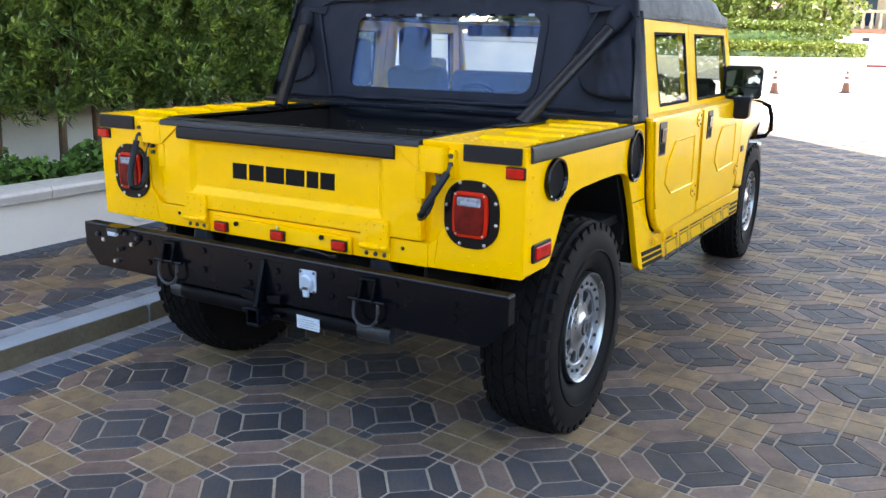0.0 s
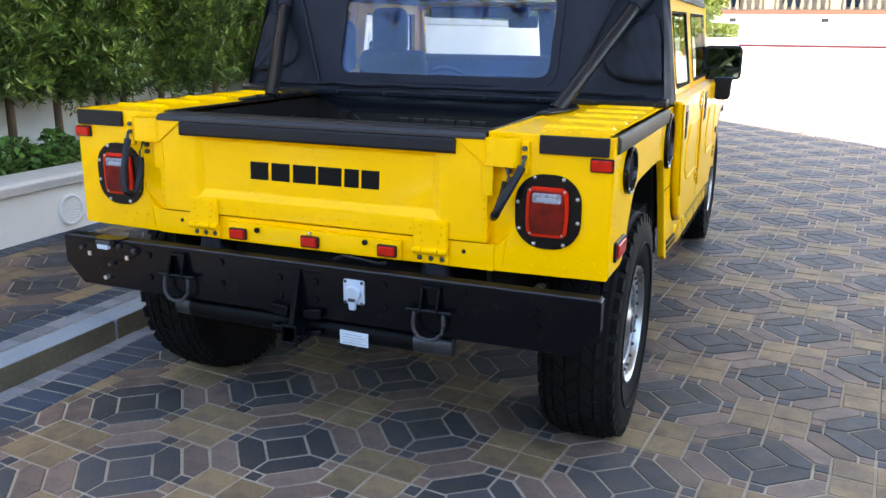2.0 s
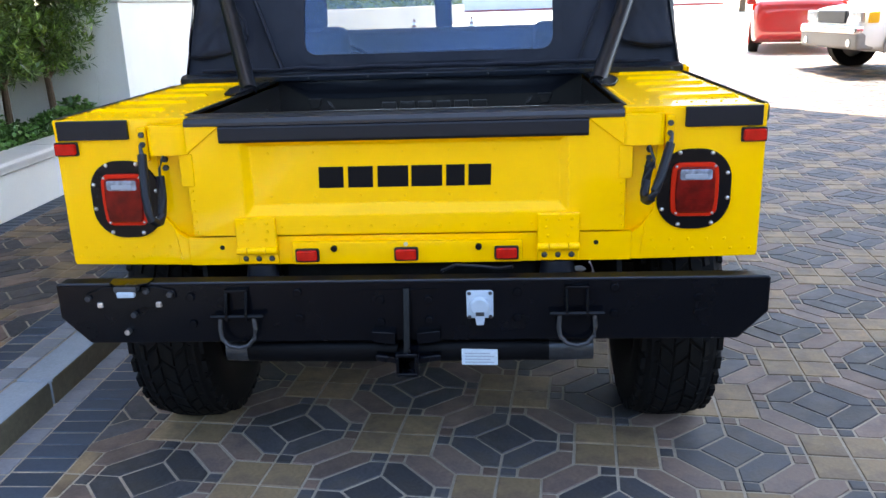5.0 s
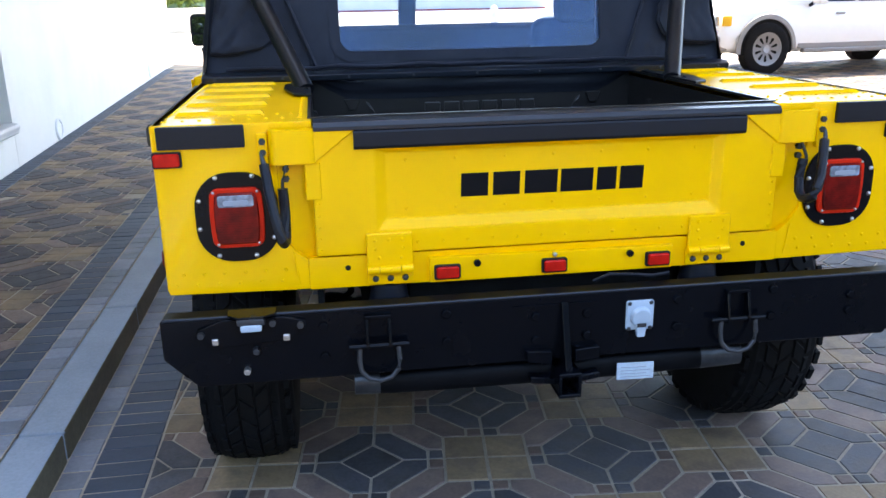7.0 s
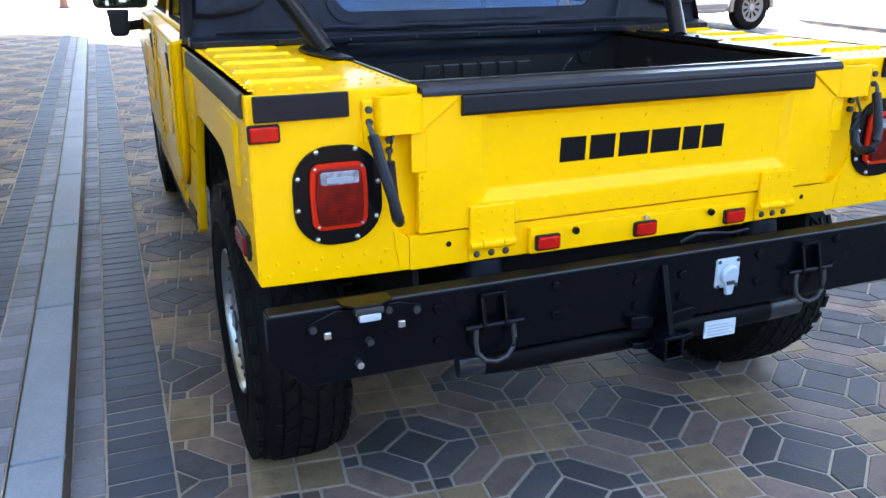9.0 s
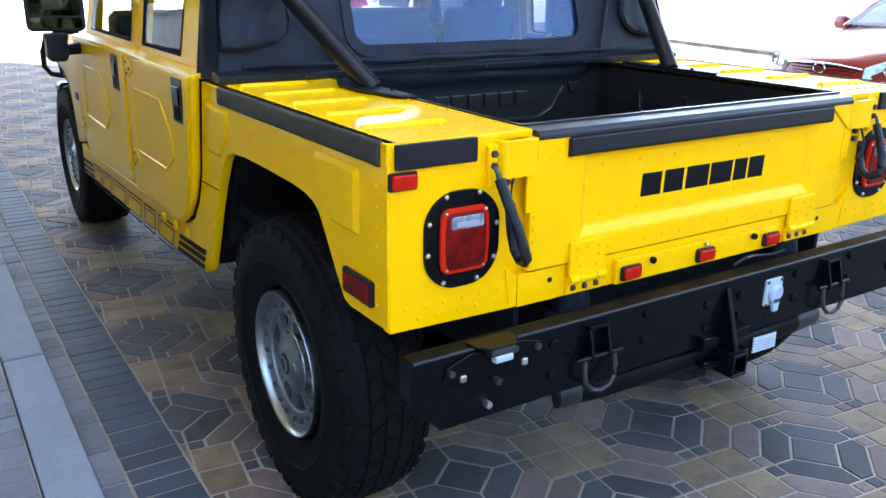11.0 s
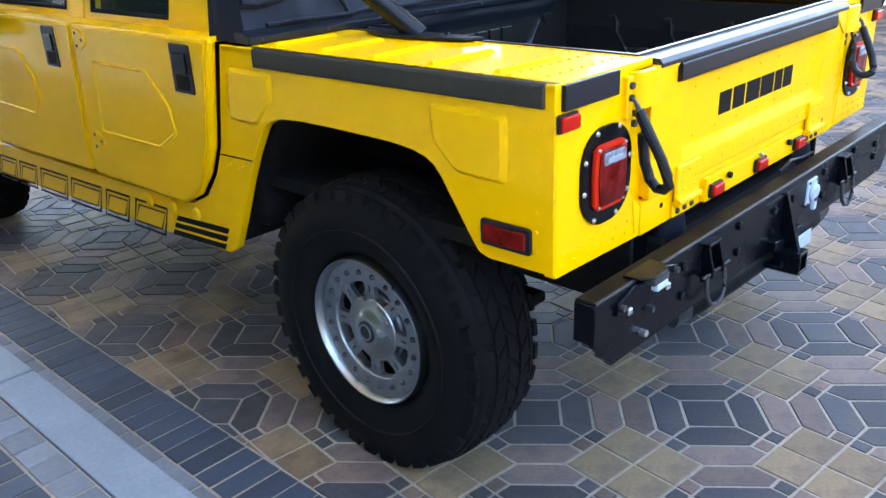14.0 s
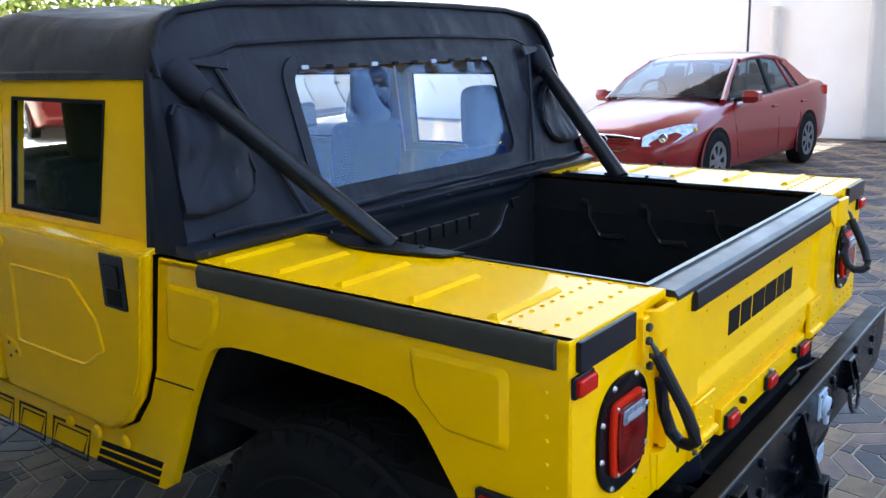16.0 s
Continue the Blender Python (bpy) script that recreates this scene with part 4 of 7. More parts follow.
loft([[(x, y, F) for x, y in tub], [(x * 1.0, y, TOP + 0.004) for x, y in tub], [(x + (0.009 if x > 0 else -0.009), y + (0.02 if y > 0.5 else -0.012), TOP + 0.004) for x, y in tub],
      [(x + (0.009 if x > 0 else -0.009), y + (0.02 if y > 0.5 else -0.012), TOP - 0.004) for x, y in tub]], caps=False, bm=bm)
f0 = [v for v in bm.verts if abs(v.co.z - F) < 1e-5]
bm.faces.new(f0)
bed = tp("bed_liner", bm, LINER, None, "black plastic bed liner", 20)
for s in (-1, 1):
    for y0 in (0.377, 0.620, 0.857):
        run = [(0.028, 1.094), (0.002, 1.094), (-0.002, 1.075), (-0.004, 1.042), (-0.046, 0.980), (-0.058, 0.974), (-0.145, 0.978)]
        rib = loft([[(s * (BEDX + a), y0 + dy + c, z + b) for a, b, c in ((0.004, 0.013, 0.007), (-0.014, 0.008, 0.004), (-0.017, -0.002, -0.001), (-0.013, -0.010, -0.005), (0.004, -0.013, -0.007))] for dy, z in run])
        tp("liner_rib", rib, LINER, bed, "", 50)
    run = [(0.405, 1.094), (0.392, 1.086), (0.355, 1.024), (0.284, 0.984), (0.030, 0.984)]
    tp("liner_rib", loft([[(s * (x + c), FY + a, z + b) for a, b, c in ((0.004, 0.014, 0.006), (-0.009, 0.007, 0.003), (-0.011, -0.003, -0.001), (-0.008, -0.009, -0.004), (0.004, -0.014, -0.006))] for x, z in run]), LINER, bed, "", 50)
for k in range(6):
    x0 = -0.190 + k * 0.0725
    tp("embossed_block", box(x0, x0 + 0.058, FY - 0.010, FY + 0.002, 1.045, 1.095, 0.004, 2), LINER, bed, "plain embossed block on the liner")
for x in (-0.46, 0.46):
    bm = prism([(x - 0.03, 1.115), (x + 0.03, 1.115), (x + 0.015, 1.075), (x - 0.015, 1.075)], 'y', FY - 0.012, FY + 0.002, 0.003)
    tp("tie_down_boss", bm, LINER, bed)
for k in range(7):
    x0 = -0.48 + k * 0.16
    tp("floor_rib", box(x0 - 0.02, x0 + 0.02, 0.10, FY - 0.06, F, F + 0.010, 0.005), LINER, bed)

# doors, rockers and front body
for s in (-1, 1):
    xi, xo = s * (DX - 0.035), s * DX
    bm = prism([(1.60, 0.505), (3.45, 0.435), (3.45, 0.60), (1.60, 0.650)], 'x', s * (SX - 0.02), s * (SX + 0.020), 0.004)
    rocker = tp("rocker_panel", bm, YELLOW)
    for k in range(3):
        z0 = 0.527 + k * 0.030
        bm = prism([(1.300 - k * 0.014, z0), (1.625 - k * 0.020, z0 - 0.022), (1.612 - k * 0.020, z0 - 0.002), (1.288 - k * 0.014, z0 + 0.020)], 'x', s * (SX + 0.005), s * (SX + 0.0222), 0)
        tp("stripe", bm, DECAL, rocker, "black rocker stripe")
        bm = prism([(3.20, z0 - 0.072), (3.43, z0 - 0.080), (3.43, z0 - 0.062), (3.20, z0 - 0.054)], 'x', s * (SX + 0.005), s * (SX + 0.0222), 0)
        tp("stripe", bm, DECAL, rocker, "black rocker stripe")
    # outlined slanted blocks along the rocker
    for ya, yb in ((1.655, 1.885), (1.925, 2.115), (2.150, 2.420), (2.450, 2.720), (2.755, 2.945), (2.975, 3.175)):
        def on_rocker(y, z):
            return (s * (SX + 0.0226), y, z - 0.034 * (y - 1.6))
        bm = bmesh.new()
        loops = []
        for g in (0.0, 0.009, 0.020, 0.026):
            zl, zh = 0.486 + g, 0.600 - g
            loops.append([bm.verts.new(on_rocker(y, z)) for y, z in ((ya + g + 0.022, zl), (yb - g + 0.022, zl), (yb - g - 0.022, zh), (ya + g - 0.022, zh))])
        for r0, r1 in ((loops[0], loops[1]), (loops[2], loops[3])):
            for q in range(4):
                w = (q + 1) % 4
                bm.faces.new((r0[q], r0[w], r1[w], r1[q]))
        face_out(tp("lettering_outline", bm, DECAL, rocker, "black double-outlined lettering block"), (s, 0, 0))
    # doors
    rear_door = [(1.181, 1.205), (1.249, 0.88), (1.294, 0.787), (1.369, 0.703), (1.466, 0.657), (2.080, 0.650), (2.098, 0.68), (2.053, 1.205)]
    front_door = [(2.060, 1.205), (2.105, 0.68), (2.13, 0.652), (3.02, 0.625), (3.10, 0.67), (3.16, 0.90), (3.16, 1.205)]
    for which, poly in (("rear", rear_door), ("front", front_door)):
        bm = prism(poly, 'x', xi, xo, 0.019, 4)
        door = tp(f"{which}_door", bm, YELLOW)
        if which == "rear":
            emb = [(1.937, 1.083), (1.958, 0.828), (1.544, 0.833), (1.428, 0.897), (1.450, 0.985), (1.565, 1.085)]
            hy0, hy1 = 1.283, 1.394
            fr = [(1.205, 1.20), (1.250, 1.615), (2.055, 1.625), (2.052, 1.20)]
            wz = [(1.485, 1.237), (1.455, 1.563), (1.985, 1.570), (2.0, 1.237)]
        else:
            emb = [(2.96, 1.075), (2.97, 0.825), (2.54, 0.82), (2.44, 0.89), (2.46, 0.98), (2.56, 1.075)]
            hy0, hy1 = 2.195, 2.300
            fr = [(2.062, 1.20), (2.065, 1.625), (2.98, 1.632), (3.13, 1.20)]
            wz = [(2.19, 1.237), (2.18, 1.570), (2.88, 1.576), (2.97, 1.237)]
        cy, cz = sum(p[0] for p in emb) / 6, sum(p[1] for p in emb) / 6
        pts = rounded(emb, 0.014)
        rings = []
        for f, d in ((1.0, -0.002), (0.998, 0.0), (0.985, 0.0045), (0.970, 0.0062), (0.952, 0.0050), (0.93, 0.0012), (0.92, 0.0010)):
            rings.append([(xo + s * d, cy + (y - cy) * f, cz + (z - cz) * f) for y, z in pts])
        tp("pressed_panel", loft(rings), YELLOW, door, smooth=80)
        bm = prism(rrect(hy0, hy1, 1.036, 1.182, 0.006, 2), 'x', xo - s * 0.001, xo + s * 0.004, 0.001)
        tp("handle_plate", bm, RUBBER, door, "black recessed door handle")
        tp("handle_paddle", prism(rrect(hy0 + 0.02, hy1 - 0.02, 1.095, 1.155, 0.004, 2), 'x', xo + s * 0.003, xo + s * 0.010, 0.002), BLACKPAINT, door)
        tp("handle_recess", prism(rrect(hy0 + 0.02, hy1 - 0.02, 1.045, 1.09, 0.004, 2), 'x', xo + s * 0.0035, xo + s * 0.0055, 0.0), CHASSIS, door)
        # upper frame, leaning in, with its window
        def lean(y, z, off=0.0):
            f = (z - 1.20) / 0.43
            return (s * (0.975 - 0.055 * f + off), y, z)
        bm = bmesh.new()
        no = 4
        for off in (0.0, -0.035):
            va = [bm.verts.new(lean(y, z, off)) for y, z in fr]
            vb2 = [bm.verts.new(lean(y, z, off)) for y, z in wz]
            order_f, order_w = [0, 1, 2, 3], [0, 1, 2, 3]
            for i in range(4):
                j = (i + 1) % 4
                bm.faces.new((va[i], va[j], vb2[j], vb2[i]))
            if off == 0.0:
                keep = (va, vb2)
            else:
                for ring0, ring1 in zip(keep, (va, vb2)):
                    for i in range(4):
                        j = (i + 1) % 4
                        bm.faces.new((ring0[i], ring0[j], ring1[j], ring1[i]))
        tp("window_frame", bm, YELLOW, door)
        # black seal
        bm = bmesh.new()
        cw = (sum(p[0] for p in wz) / 4, sum(p[1] for p in wz) / 4)
        rings = []
        for f, off in ((1.012, 0.002), (1.0, 0.004), (0.962, 0.002), (0.962, -0.012)):
            rings.append([lean(cw[0] + (y - cw[0]) * f, cw[1] + (z - cw[1]) * (f if f > 0.98 else 0.94), off) for y, z in wz])
        loft(rings, caps=False, bm=bm)
        tp("window_seal", bm, CHASSIS, door, "black window seal")
        bm = bmesh.new()
        bm.faces.new([bm.verts.new(lean(cw[0] + (y - cw[0]) * 0.97, cw[1] + (z - cw[1]) * 0.97, -0.022 + 0.075 * (y - cw[0]))) for y, z in wz])
        face_out(tp("window_pane", bm, GLASS, door, "tinted door window"), (s, 0, 0))
        # shelf between lower and upper door
        pl = [(s * 0.94, 1.20), (s * 0.985, 1.215), (s * 1.0, 1.208), (s * (DX - 0.004), 1.203), (s * (DX - 0.004), 1.195), (s * 0.94, 1.19)]
        y0, y1 = (1.19, 2.049) if which == "rear" else (2.061, 3.16)
        tp("belt_shelf", prism(pl, 'y', y0, y1, 0.002), YELLOW, door)
    for z, dy in ((1.15, 0.0), (0.79, 0.0), (1.14, 1.09), (0.77, 1.08)):
        hg = tp("hinge_plate", prism([(2.035 + dy, z - 0.04), (1.99 + dy, z - 0.035), (1.95 + dy, z - 0.012), (1.95 + dy, z + 0.012), (1.99 + dy, z + 0.035), (2.035 + dy, z + 0.04)], 'x', xo, xo + s * 0.005, 0.001), YELLOW)
        for a, b in ((2.015, 0.022), (2.015, -0.022), (1.972, 0.0)):
            tp("bolt", dome((xo + s * 0.005, a + dy, z + b), (s, 0, 0), 0.0065, 0.004), DULLSTEEL, hg)
    # folded edge of each door, the plain badge and the drip crease over the rocker
    for poly in ([(1.192, 1.195), (1.258, 0.885), (1.302, 0.80), (1.350, 0.80), (1.305, 0.89), (1.240, 1.195)], [(2.066, 1.195), (2.103, 0.72), (2.150, 0.72), (2.112, 1.195)]):
        tp("door_edge", prism(poly, 'x', xo - s * 0.001, xo + s * 0.008, 0.004, 2), YELLOW)
    tp("wing_badge", prism(rrect(3.215, 3.285, 0.868, 0.905, 0.004, 2), 'x', xo - s * 0.01, xo + s * 0.002, 0.001), DULLSTEEL, None, "small plain grey badge")
    tp("rocker_crease", prism([(1.62, 0.640), (3.35, 0.592), (3.35, 0.598), (1.62, 0.647)], 'x', s * (SX + 0.012), s * (SX + 0.026), 0.002), YELLOW)
    # front wing with its arch
    wing = [(3.17, 1.20), (3.17, 0.66), (3.37, 0.62), (3.42, 0.80), (3.47, 0.92), (3.60, 0.975), (3.85, 1.015), (4.18, 1.0), (4.36, 0.93), (4.47, 0.845), (4.50, 0.86), (4.50, 0.98), (4.40, 1.08), (4.05, 1.135), (3.55, 1.175)]
    bm = prism(wing, 'x', s * 0.58, s * (DX - 0.005), 0.018, 3)
    for v in bm.verts:
        if abs(v.co.x) > 0.9 and v.co.y > 3.85:
            v.co.x -= s * 0.22 * (v.co.y - 3.85) ** 1.3
    tp("front_wing", bm, YELLOW)
    tp("arch_lip", tube([(s * (DX - 0.010 - 0.22 * max(0.0, y - 3.85) ** 1.3), y, z) for y, z in wing[2:10]], 0.007, 8), RUBBER)
    # rear view mirror
    sg = 1 if s > 0 else -1
    hx0, hx1, mz0, mz1, my = (0.965, 1.185, 1.215, 1.41, 2.83) if s > 0 else (-1.28, -1.025, 1.235, 1.41, 2.83)
    toe = Matrix.Translation(((hx0 + hx1) / 2, my, 0)) @ Matrix.Rotation(radians(s * 11), 4, 'Z') @ Matrix.Rotation(radians(-3), 4, 'X') @ Matrix.Translation((-(hx0 + hx1) / 2, -my, 0))
    bm = prism(rrect(hx0, hx1, mz0, mz1, 0.03, 4), 'y', my, my + 0.10, 0.012, 2)
    bm.transform(toe)
    mir = tp("wing_mirror", bm, RUBBER, None, "black wing mirror on a stout arm")
    bm = prism(rrect(hx0 + 0.016, hx1 - 0.016, mz0 + 0.072, mz1 - 0.016, 0.018, 4), 'y', my - 0.003, my + 0.004, 0)
    bm.transform(toe)
    tp("mirror_glass", bm, MIRRORM, mir, "flat mirror glass")
    bm = prism(rrect(hx0 + 0.016, hx1 - 0.016, mz0 + 0.014, mz0 + 0.064, 0.012, 4), 'y', my - 0.003, my + 0.004, 0)
    bm.transform(toe)
    tp("spot_mirror", bm, MIRRORM, mir, "small wide-angle mirror")
    bm = loft([[((hx0 + hx1) / 2 + a * 0.055 * k, my + 0.05 + b * 0.04, z) for a, b in ((-1, -1), (1, -1), (1, 1), (-1, 1))] for z, k in ((1.23, 1.0), (1.19, 0.85), (1.12, 0.85), (1.10, 0.6))])
    tp("mirror_arm", bevel_all(bm, 0.012, 2), RUBBER, mir)
    tp("mirror_bracket", cyl(((hx0 + hx1) / 2, my + 0.06, 1.145), (sg * 1.02, my + 0.16, 1.15), 0.024, 0.028, 12), RUBBER, mir)
    # brush bar loop ahead of the wing
    loop = [(0.72, 4.76, 1.09), (0.86, 4.80, 1.10), (0.93, 4.82, 1.07), (0.955, 4.83, 0.98), (0.955, 4.83, 0.88), (0.92, 4.82, 0.83), (0.80, 4.78, 0.81)]
    tp("brush_bar", tube([(s * a, b, c) for a, b, c in loop], 0.018, 10), BLACKPAINT, None, "black tubular brush bar")

# cowl, bonnet and nose
bm = loft([[(-0.585, 3.10, 0.75), (0.585, 3.10, 0.75), (0.585, 3.10, 1.205), (-0.585, 3.10, 1.205)], [(-0.585, 4.56, 0.80), (0.585, 4.56, 0.80), (0.58, 4.52, 1.115), (-0.58, 4.52, 1.115)]])
tp("bonnet", bevel_all(bm, 0.02, 2), YELLOW)
bm = box(-0.90, 0.90, 4.70, 4.86, 0.62, 0.78, 0.02)
tp("front_bumper", bm, BLACKPAINT)

# cab: floor, bulkhead, dash, seats, windscreen
tp("cab_floor", box(-0.93, 0.93, 1.14, 3.10, 0.62, 0.68), CHASSIS)
tp("bulkhead", box(-0.95, 0.95, 1.122, 1.16, 0.66, TOP + 0.0), CHASSIS)
tp("dashboard", box(-0.92, 0.92, 2.80, 3.08, 0.95, 1.20, 0.03), DASHM)
tp("dash_hood", prism([(2.83, 1.18), (2.84, 1.30), (2.90, 1.33), (3.04, 1.30), (3.07, 1.18)], 'x', -0.88, 0.88, 0.015, 2), DASHM)
mirror = tp("inside_mirror", box(-0.27, -0.075, 2.93, 2.955, 1.496, 1.572, 0.012, 2), DASHM, None, "dark inside mirror")
tp("mirror_stalk", tube([(-0.17, 2.95, 1.56), (-0.16, 2.965, 1.62)], 0.008, 6), DASHM, mirror)
tp("tunnel", box(-0.30, 0.30, 1.3, 2.9, 0.66, 1.02, 0.04), DASHM)
for x in (-0.66, 0.66):
    for y in (1.50, 2.12):
        seat = tp("seat", box(x - 0.24, x + 0.24, y - 0.05, y + 0.42, 0.70, 0.93, 0.05, 3), SEATM, None, "dark fabric seat")
        bm = box(x - 0.20, x + 0.20, y - 0.08, y + 0.04, 0.85, 1.375 if y > 2 else 1.275, 0.05, 3)
        bm.transform(Matrix.Translation((0, y, 0.85)) @ Matrix.Rotation(radians(8), 4, 'X') @ Matrix.Translation((0, -y, -0.85)))
        tp("seat_back", bm, SEATM, seat)
        up = 0.0 if y > 2 else -0.075
        tp("headrest", box(x - 0.10, x + 0.10, y - 0.17, y - 0.06, 1.345 + up, 1.595 + up, 0.045, 3), SEATM, seat)
wheel_ring = tube([(-0.62 + 0.19 * math.cos(a), 2.70 + 0.05 * math.sin(a), 1.07 + 0.17 * math.sin(a)) for a in [2 * math.pi * k / 24 for k in range(24)]], 0.014, 8, closed=True)
tp("steering_wheel", wheel_ring, RUBBER)
for s in (-1, 1):
    tp("windscreen_post", tube([(s * 0.93, 3.11, 1.19), (s * 0.90, 2.96, 1.63)], 0.03, 8), YELLOW)
tp("windscreen_header", tube([(-0.90, 2.96, 1.63), (0.90, 2.96, 1.63)], 0.03, 8), YELLOW)
tp("windscreen_divider", prism([(3.10, 1.19), (3.13, 1.19), (2.985, 1.63), (2.955, 1.63)], 'x', -0.085, 0.017, 0.006), DASHM)
for s in (-1, 1):
    tp("sun_visor", box(min(s * 0.12, s * 0.80), max(s * 0.12, s * 0.80), 2.90, 2.93, 1.555, 1.625, 0.01), DASHM)
bm = bmesh.new()
bm.faces.new([bm.verts.new(p) for p in ((-0.92, 3.10, 1.2), (0.92, 3.10, 1.2), (0.90, 2.965, 1.62), (-0.90, 2.965, 1.62))])
face_out(tp("windscreen", bm, SCREEN, None, "clear windscreen"), (0, 1, 0))

# soft top
def curtain_y(z):
    return 1.085 + (z - 1.20) * 0.315


def top_outline(y_off=0.0):
    """Half outline of the rear curtain from the foot to the crown."""
    return [(0.975, 1.195), (0.962, 1.33), (0.940, 1.50), (0.924, 1.62), (0.910, 1.69), (0.872, 1.750), (0.815, 1.784), (0.66, 1.806), (0.35, 1.815), (0.0, 1.818)]


WX, WZ0, WZ1 = 0.498, 1.280, 1.632
bm = bmesh.new()
half = top_outline()
out_pts = half + [(-x, z) for x, z in half[-2::-1]]
win = rrect(-WX, WX, WZ0, WZ1, 0.055, 5)
# curtain as rings between the window's edge and the outline
def ring_dir(cx, cz, pts, n):
    """n points of a closed outline at even angles round a centre."""
    res = []
    for k in range(n):
        a = 2 * math.pi * k / n
        dx, dz = math.cos(a), math.sin(a)
        best = None
        for (ax, az), (bx, bz) in zip(pts, pts[1:] + pts[:1]):
            ex, ez = bx - ax, bz - az
            det = dx * ez - dz * ex
            if abs(det) < 1e-9:
                continue
            t = ((ax - cx) * ez - (az - cz) * ex) / det
            u = ((ax - cx) * dz - (az - cz) * dx) / det
            if t > 0 and -1e-6 <= u <= 1 + 1e-6 and (best is None or t < best):
                best = t
        res.append((cx + dx * best, cz + dz * best))
    return res


N = 160
r_in, r_out = ring_dir(0, 1.46, win, N), ring_dir(0, 1.46, out_pts, N)
noise.seed_set(4)
rings = []
STEPS = 14
for j in range(STEPS + 1):
    f = j / STEPS
    ring = []
    for (ax, az), (bx, bz) in zip(r_in, r_out):
        x, z = ax + (bx - ax) * f, az + (bz - az) * f
        w = noise.noise(Vector((x * 3.0, 7.1, z * 2.2))) * 0.030 + noise.noise(Vector((x * 9.0 + z * 5, 1.3, z * 3.0))) * 0.014
        side = max(0.0, abs(x) - 0.62) / 0.33
        w *= min(1.0, f * 2.0) * (0.6 + 1.8 * side)
        ring.append((x, curtain_y(z) + w * (1 - f ** 8) + side * side * 0.02, z))
    rings.append(ring)
loft(rings, caps=False, bm=bm)
softtop = tp("soft_top", bm, SOFT, None, "black canvas soft top with a clear rear window", 60)
# window: clear sheet and stitched border
bm = bmesh.new()
NX, NZ = 132, 54
# dents that hang from the hem between its clips: place across, depth below the hem, half width, half height
DENTS = [(-0.405, 0.068, 0.026, 0.050, 0.024), (-0.275, 0.078, 0.030, 0.056, 0.028), (-0.120, 0.080, 0.028, 0.060, 0.028), (0.005, 0.072, 0.016, 0.085, 0.014), (0.150, 0.055, 0.026, 0.050, 0.024), (0.315, 0.050, 0.030, 0.040, 0.024), (0.430, 0.075, 0.018, 0.070, 0.012)]
gv = {}
for i in range(NX + 1):
    for j in range(NZ + 1):
        x, z = -WX - 0.004 + (2 * WX + 0.008) * i / NX, WZ0 - 0.004 + (WZ1 - WZ0 + 0.008) * j / NZ
        wave = 0.006 * noise.noise(Vector((x * 4, z * 3, 2.0))) * (z - WZ0) / 0.34
        for dx, dz, a, b, amp in DENTS:
            r2 = ((x - dx - 0.25 * (WZ1 - dz - z)) / a) ** 2 + ((z - WZ1 + dz) / b) ** 2
            wave += amp * math.exp(-r2 ** 1.3)
            wave += 0.2 * amp * math.exp(-((x - dx) / (a * 0.8)) ** 2) * max(0.0, 1 - (WZ1 - z) / 0.22)
        wave *= min(1.0, max(0.0, (WZ1 - z) / 0.025))
        gv[i, j] = bm.verts.new((x, curtain_y(z) + 0.008 + wave, z))
for i in range(NX):
    for j in range(NZ):
        bm.faces.new((gv[i, j], gv[i + 1, j], gv[i + 1, j + 1], gv[i, j + 1]))
pane = tp("rear_window", bm, VINYL, softtop, "wavy clear vinyl rear window", 60)
face_out(pane, (0, -1, 0))
pane.visible_shadow = False
bd = bmesh.new()
w2 = rrect(-WX - 0.03, WX + 0.03, WZ0 - 0.03, WZ1 + 0.03, 0.075, 5)
w1 = rrect(-WX + 0.006, WX - 0.006, WZ0 + 0.006, WZ1 - 0.006, 0.05, 5)
loft([[(x, curtain_y(z) + d, z) for x, z in w] for w, d in ((w2, 0.004), (w2, -0.006), (w1, -0.008), (w1, 0.004))], caps=False, bm=bd)
tp("window_border", bd, SOFT, softtop, "stitched canvas border")
# roof skin from the curtain forward, slack between its bows
ROOF_ROWS = [(None, 0.0, 0.0), (1.30, 0.004, 0.004), (1.36, -0.004, 0.006), (1.45, -0.010, 0.006), (1.60, -0.006, 0.008), (1.75, 0.004, 0.008), (1.92, 0.018, 0.010), (2.08, 0.034, 0.010), (2.16, 0.036, 0.010), (2.28, 0.026, 0.010), (2.45, 0.018, 0.010), (2.65, 0.016, 0.008), (2.82, 0.004, 0.006), (3.0, -0.05, 0.0)]
rf = bmesh.new()
rings = []
for k, (y, dz, dx) in enumerate(ROOF_ROWS):
    ring = []
    for i, (x, z) in enumerate(half[3:] + [(-x, z) for x, z in half[-2:2:-1]]):
        yy = curtain_y(z) if y is None else y
        zz = z + dz * (1 if z > 1.70 else 0.2) + (0.0 if y is None else 0.008 * noise.noise(Vector((x * 4.0, yy * 5.0, 9.0))) + 0.005 * noise.noise(Vector((x * 3.0 + yy * 9.0, yy * 3.0, 4.0))))
        if z < 1.625:
            zz = 1.618
        ring.append((x + dx * (1 if x > 0 else -1), yy + (0.0 if y is None else 0.0), zz))
    rings.append(ring)
loft(rings, closed=False, bm=rf)
tp("roof_canvas", rf, SOFT, softtop, "", 70)
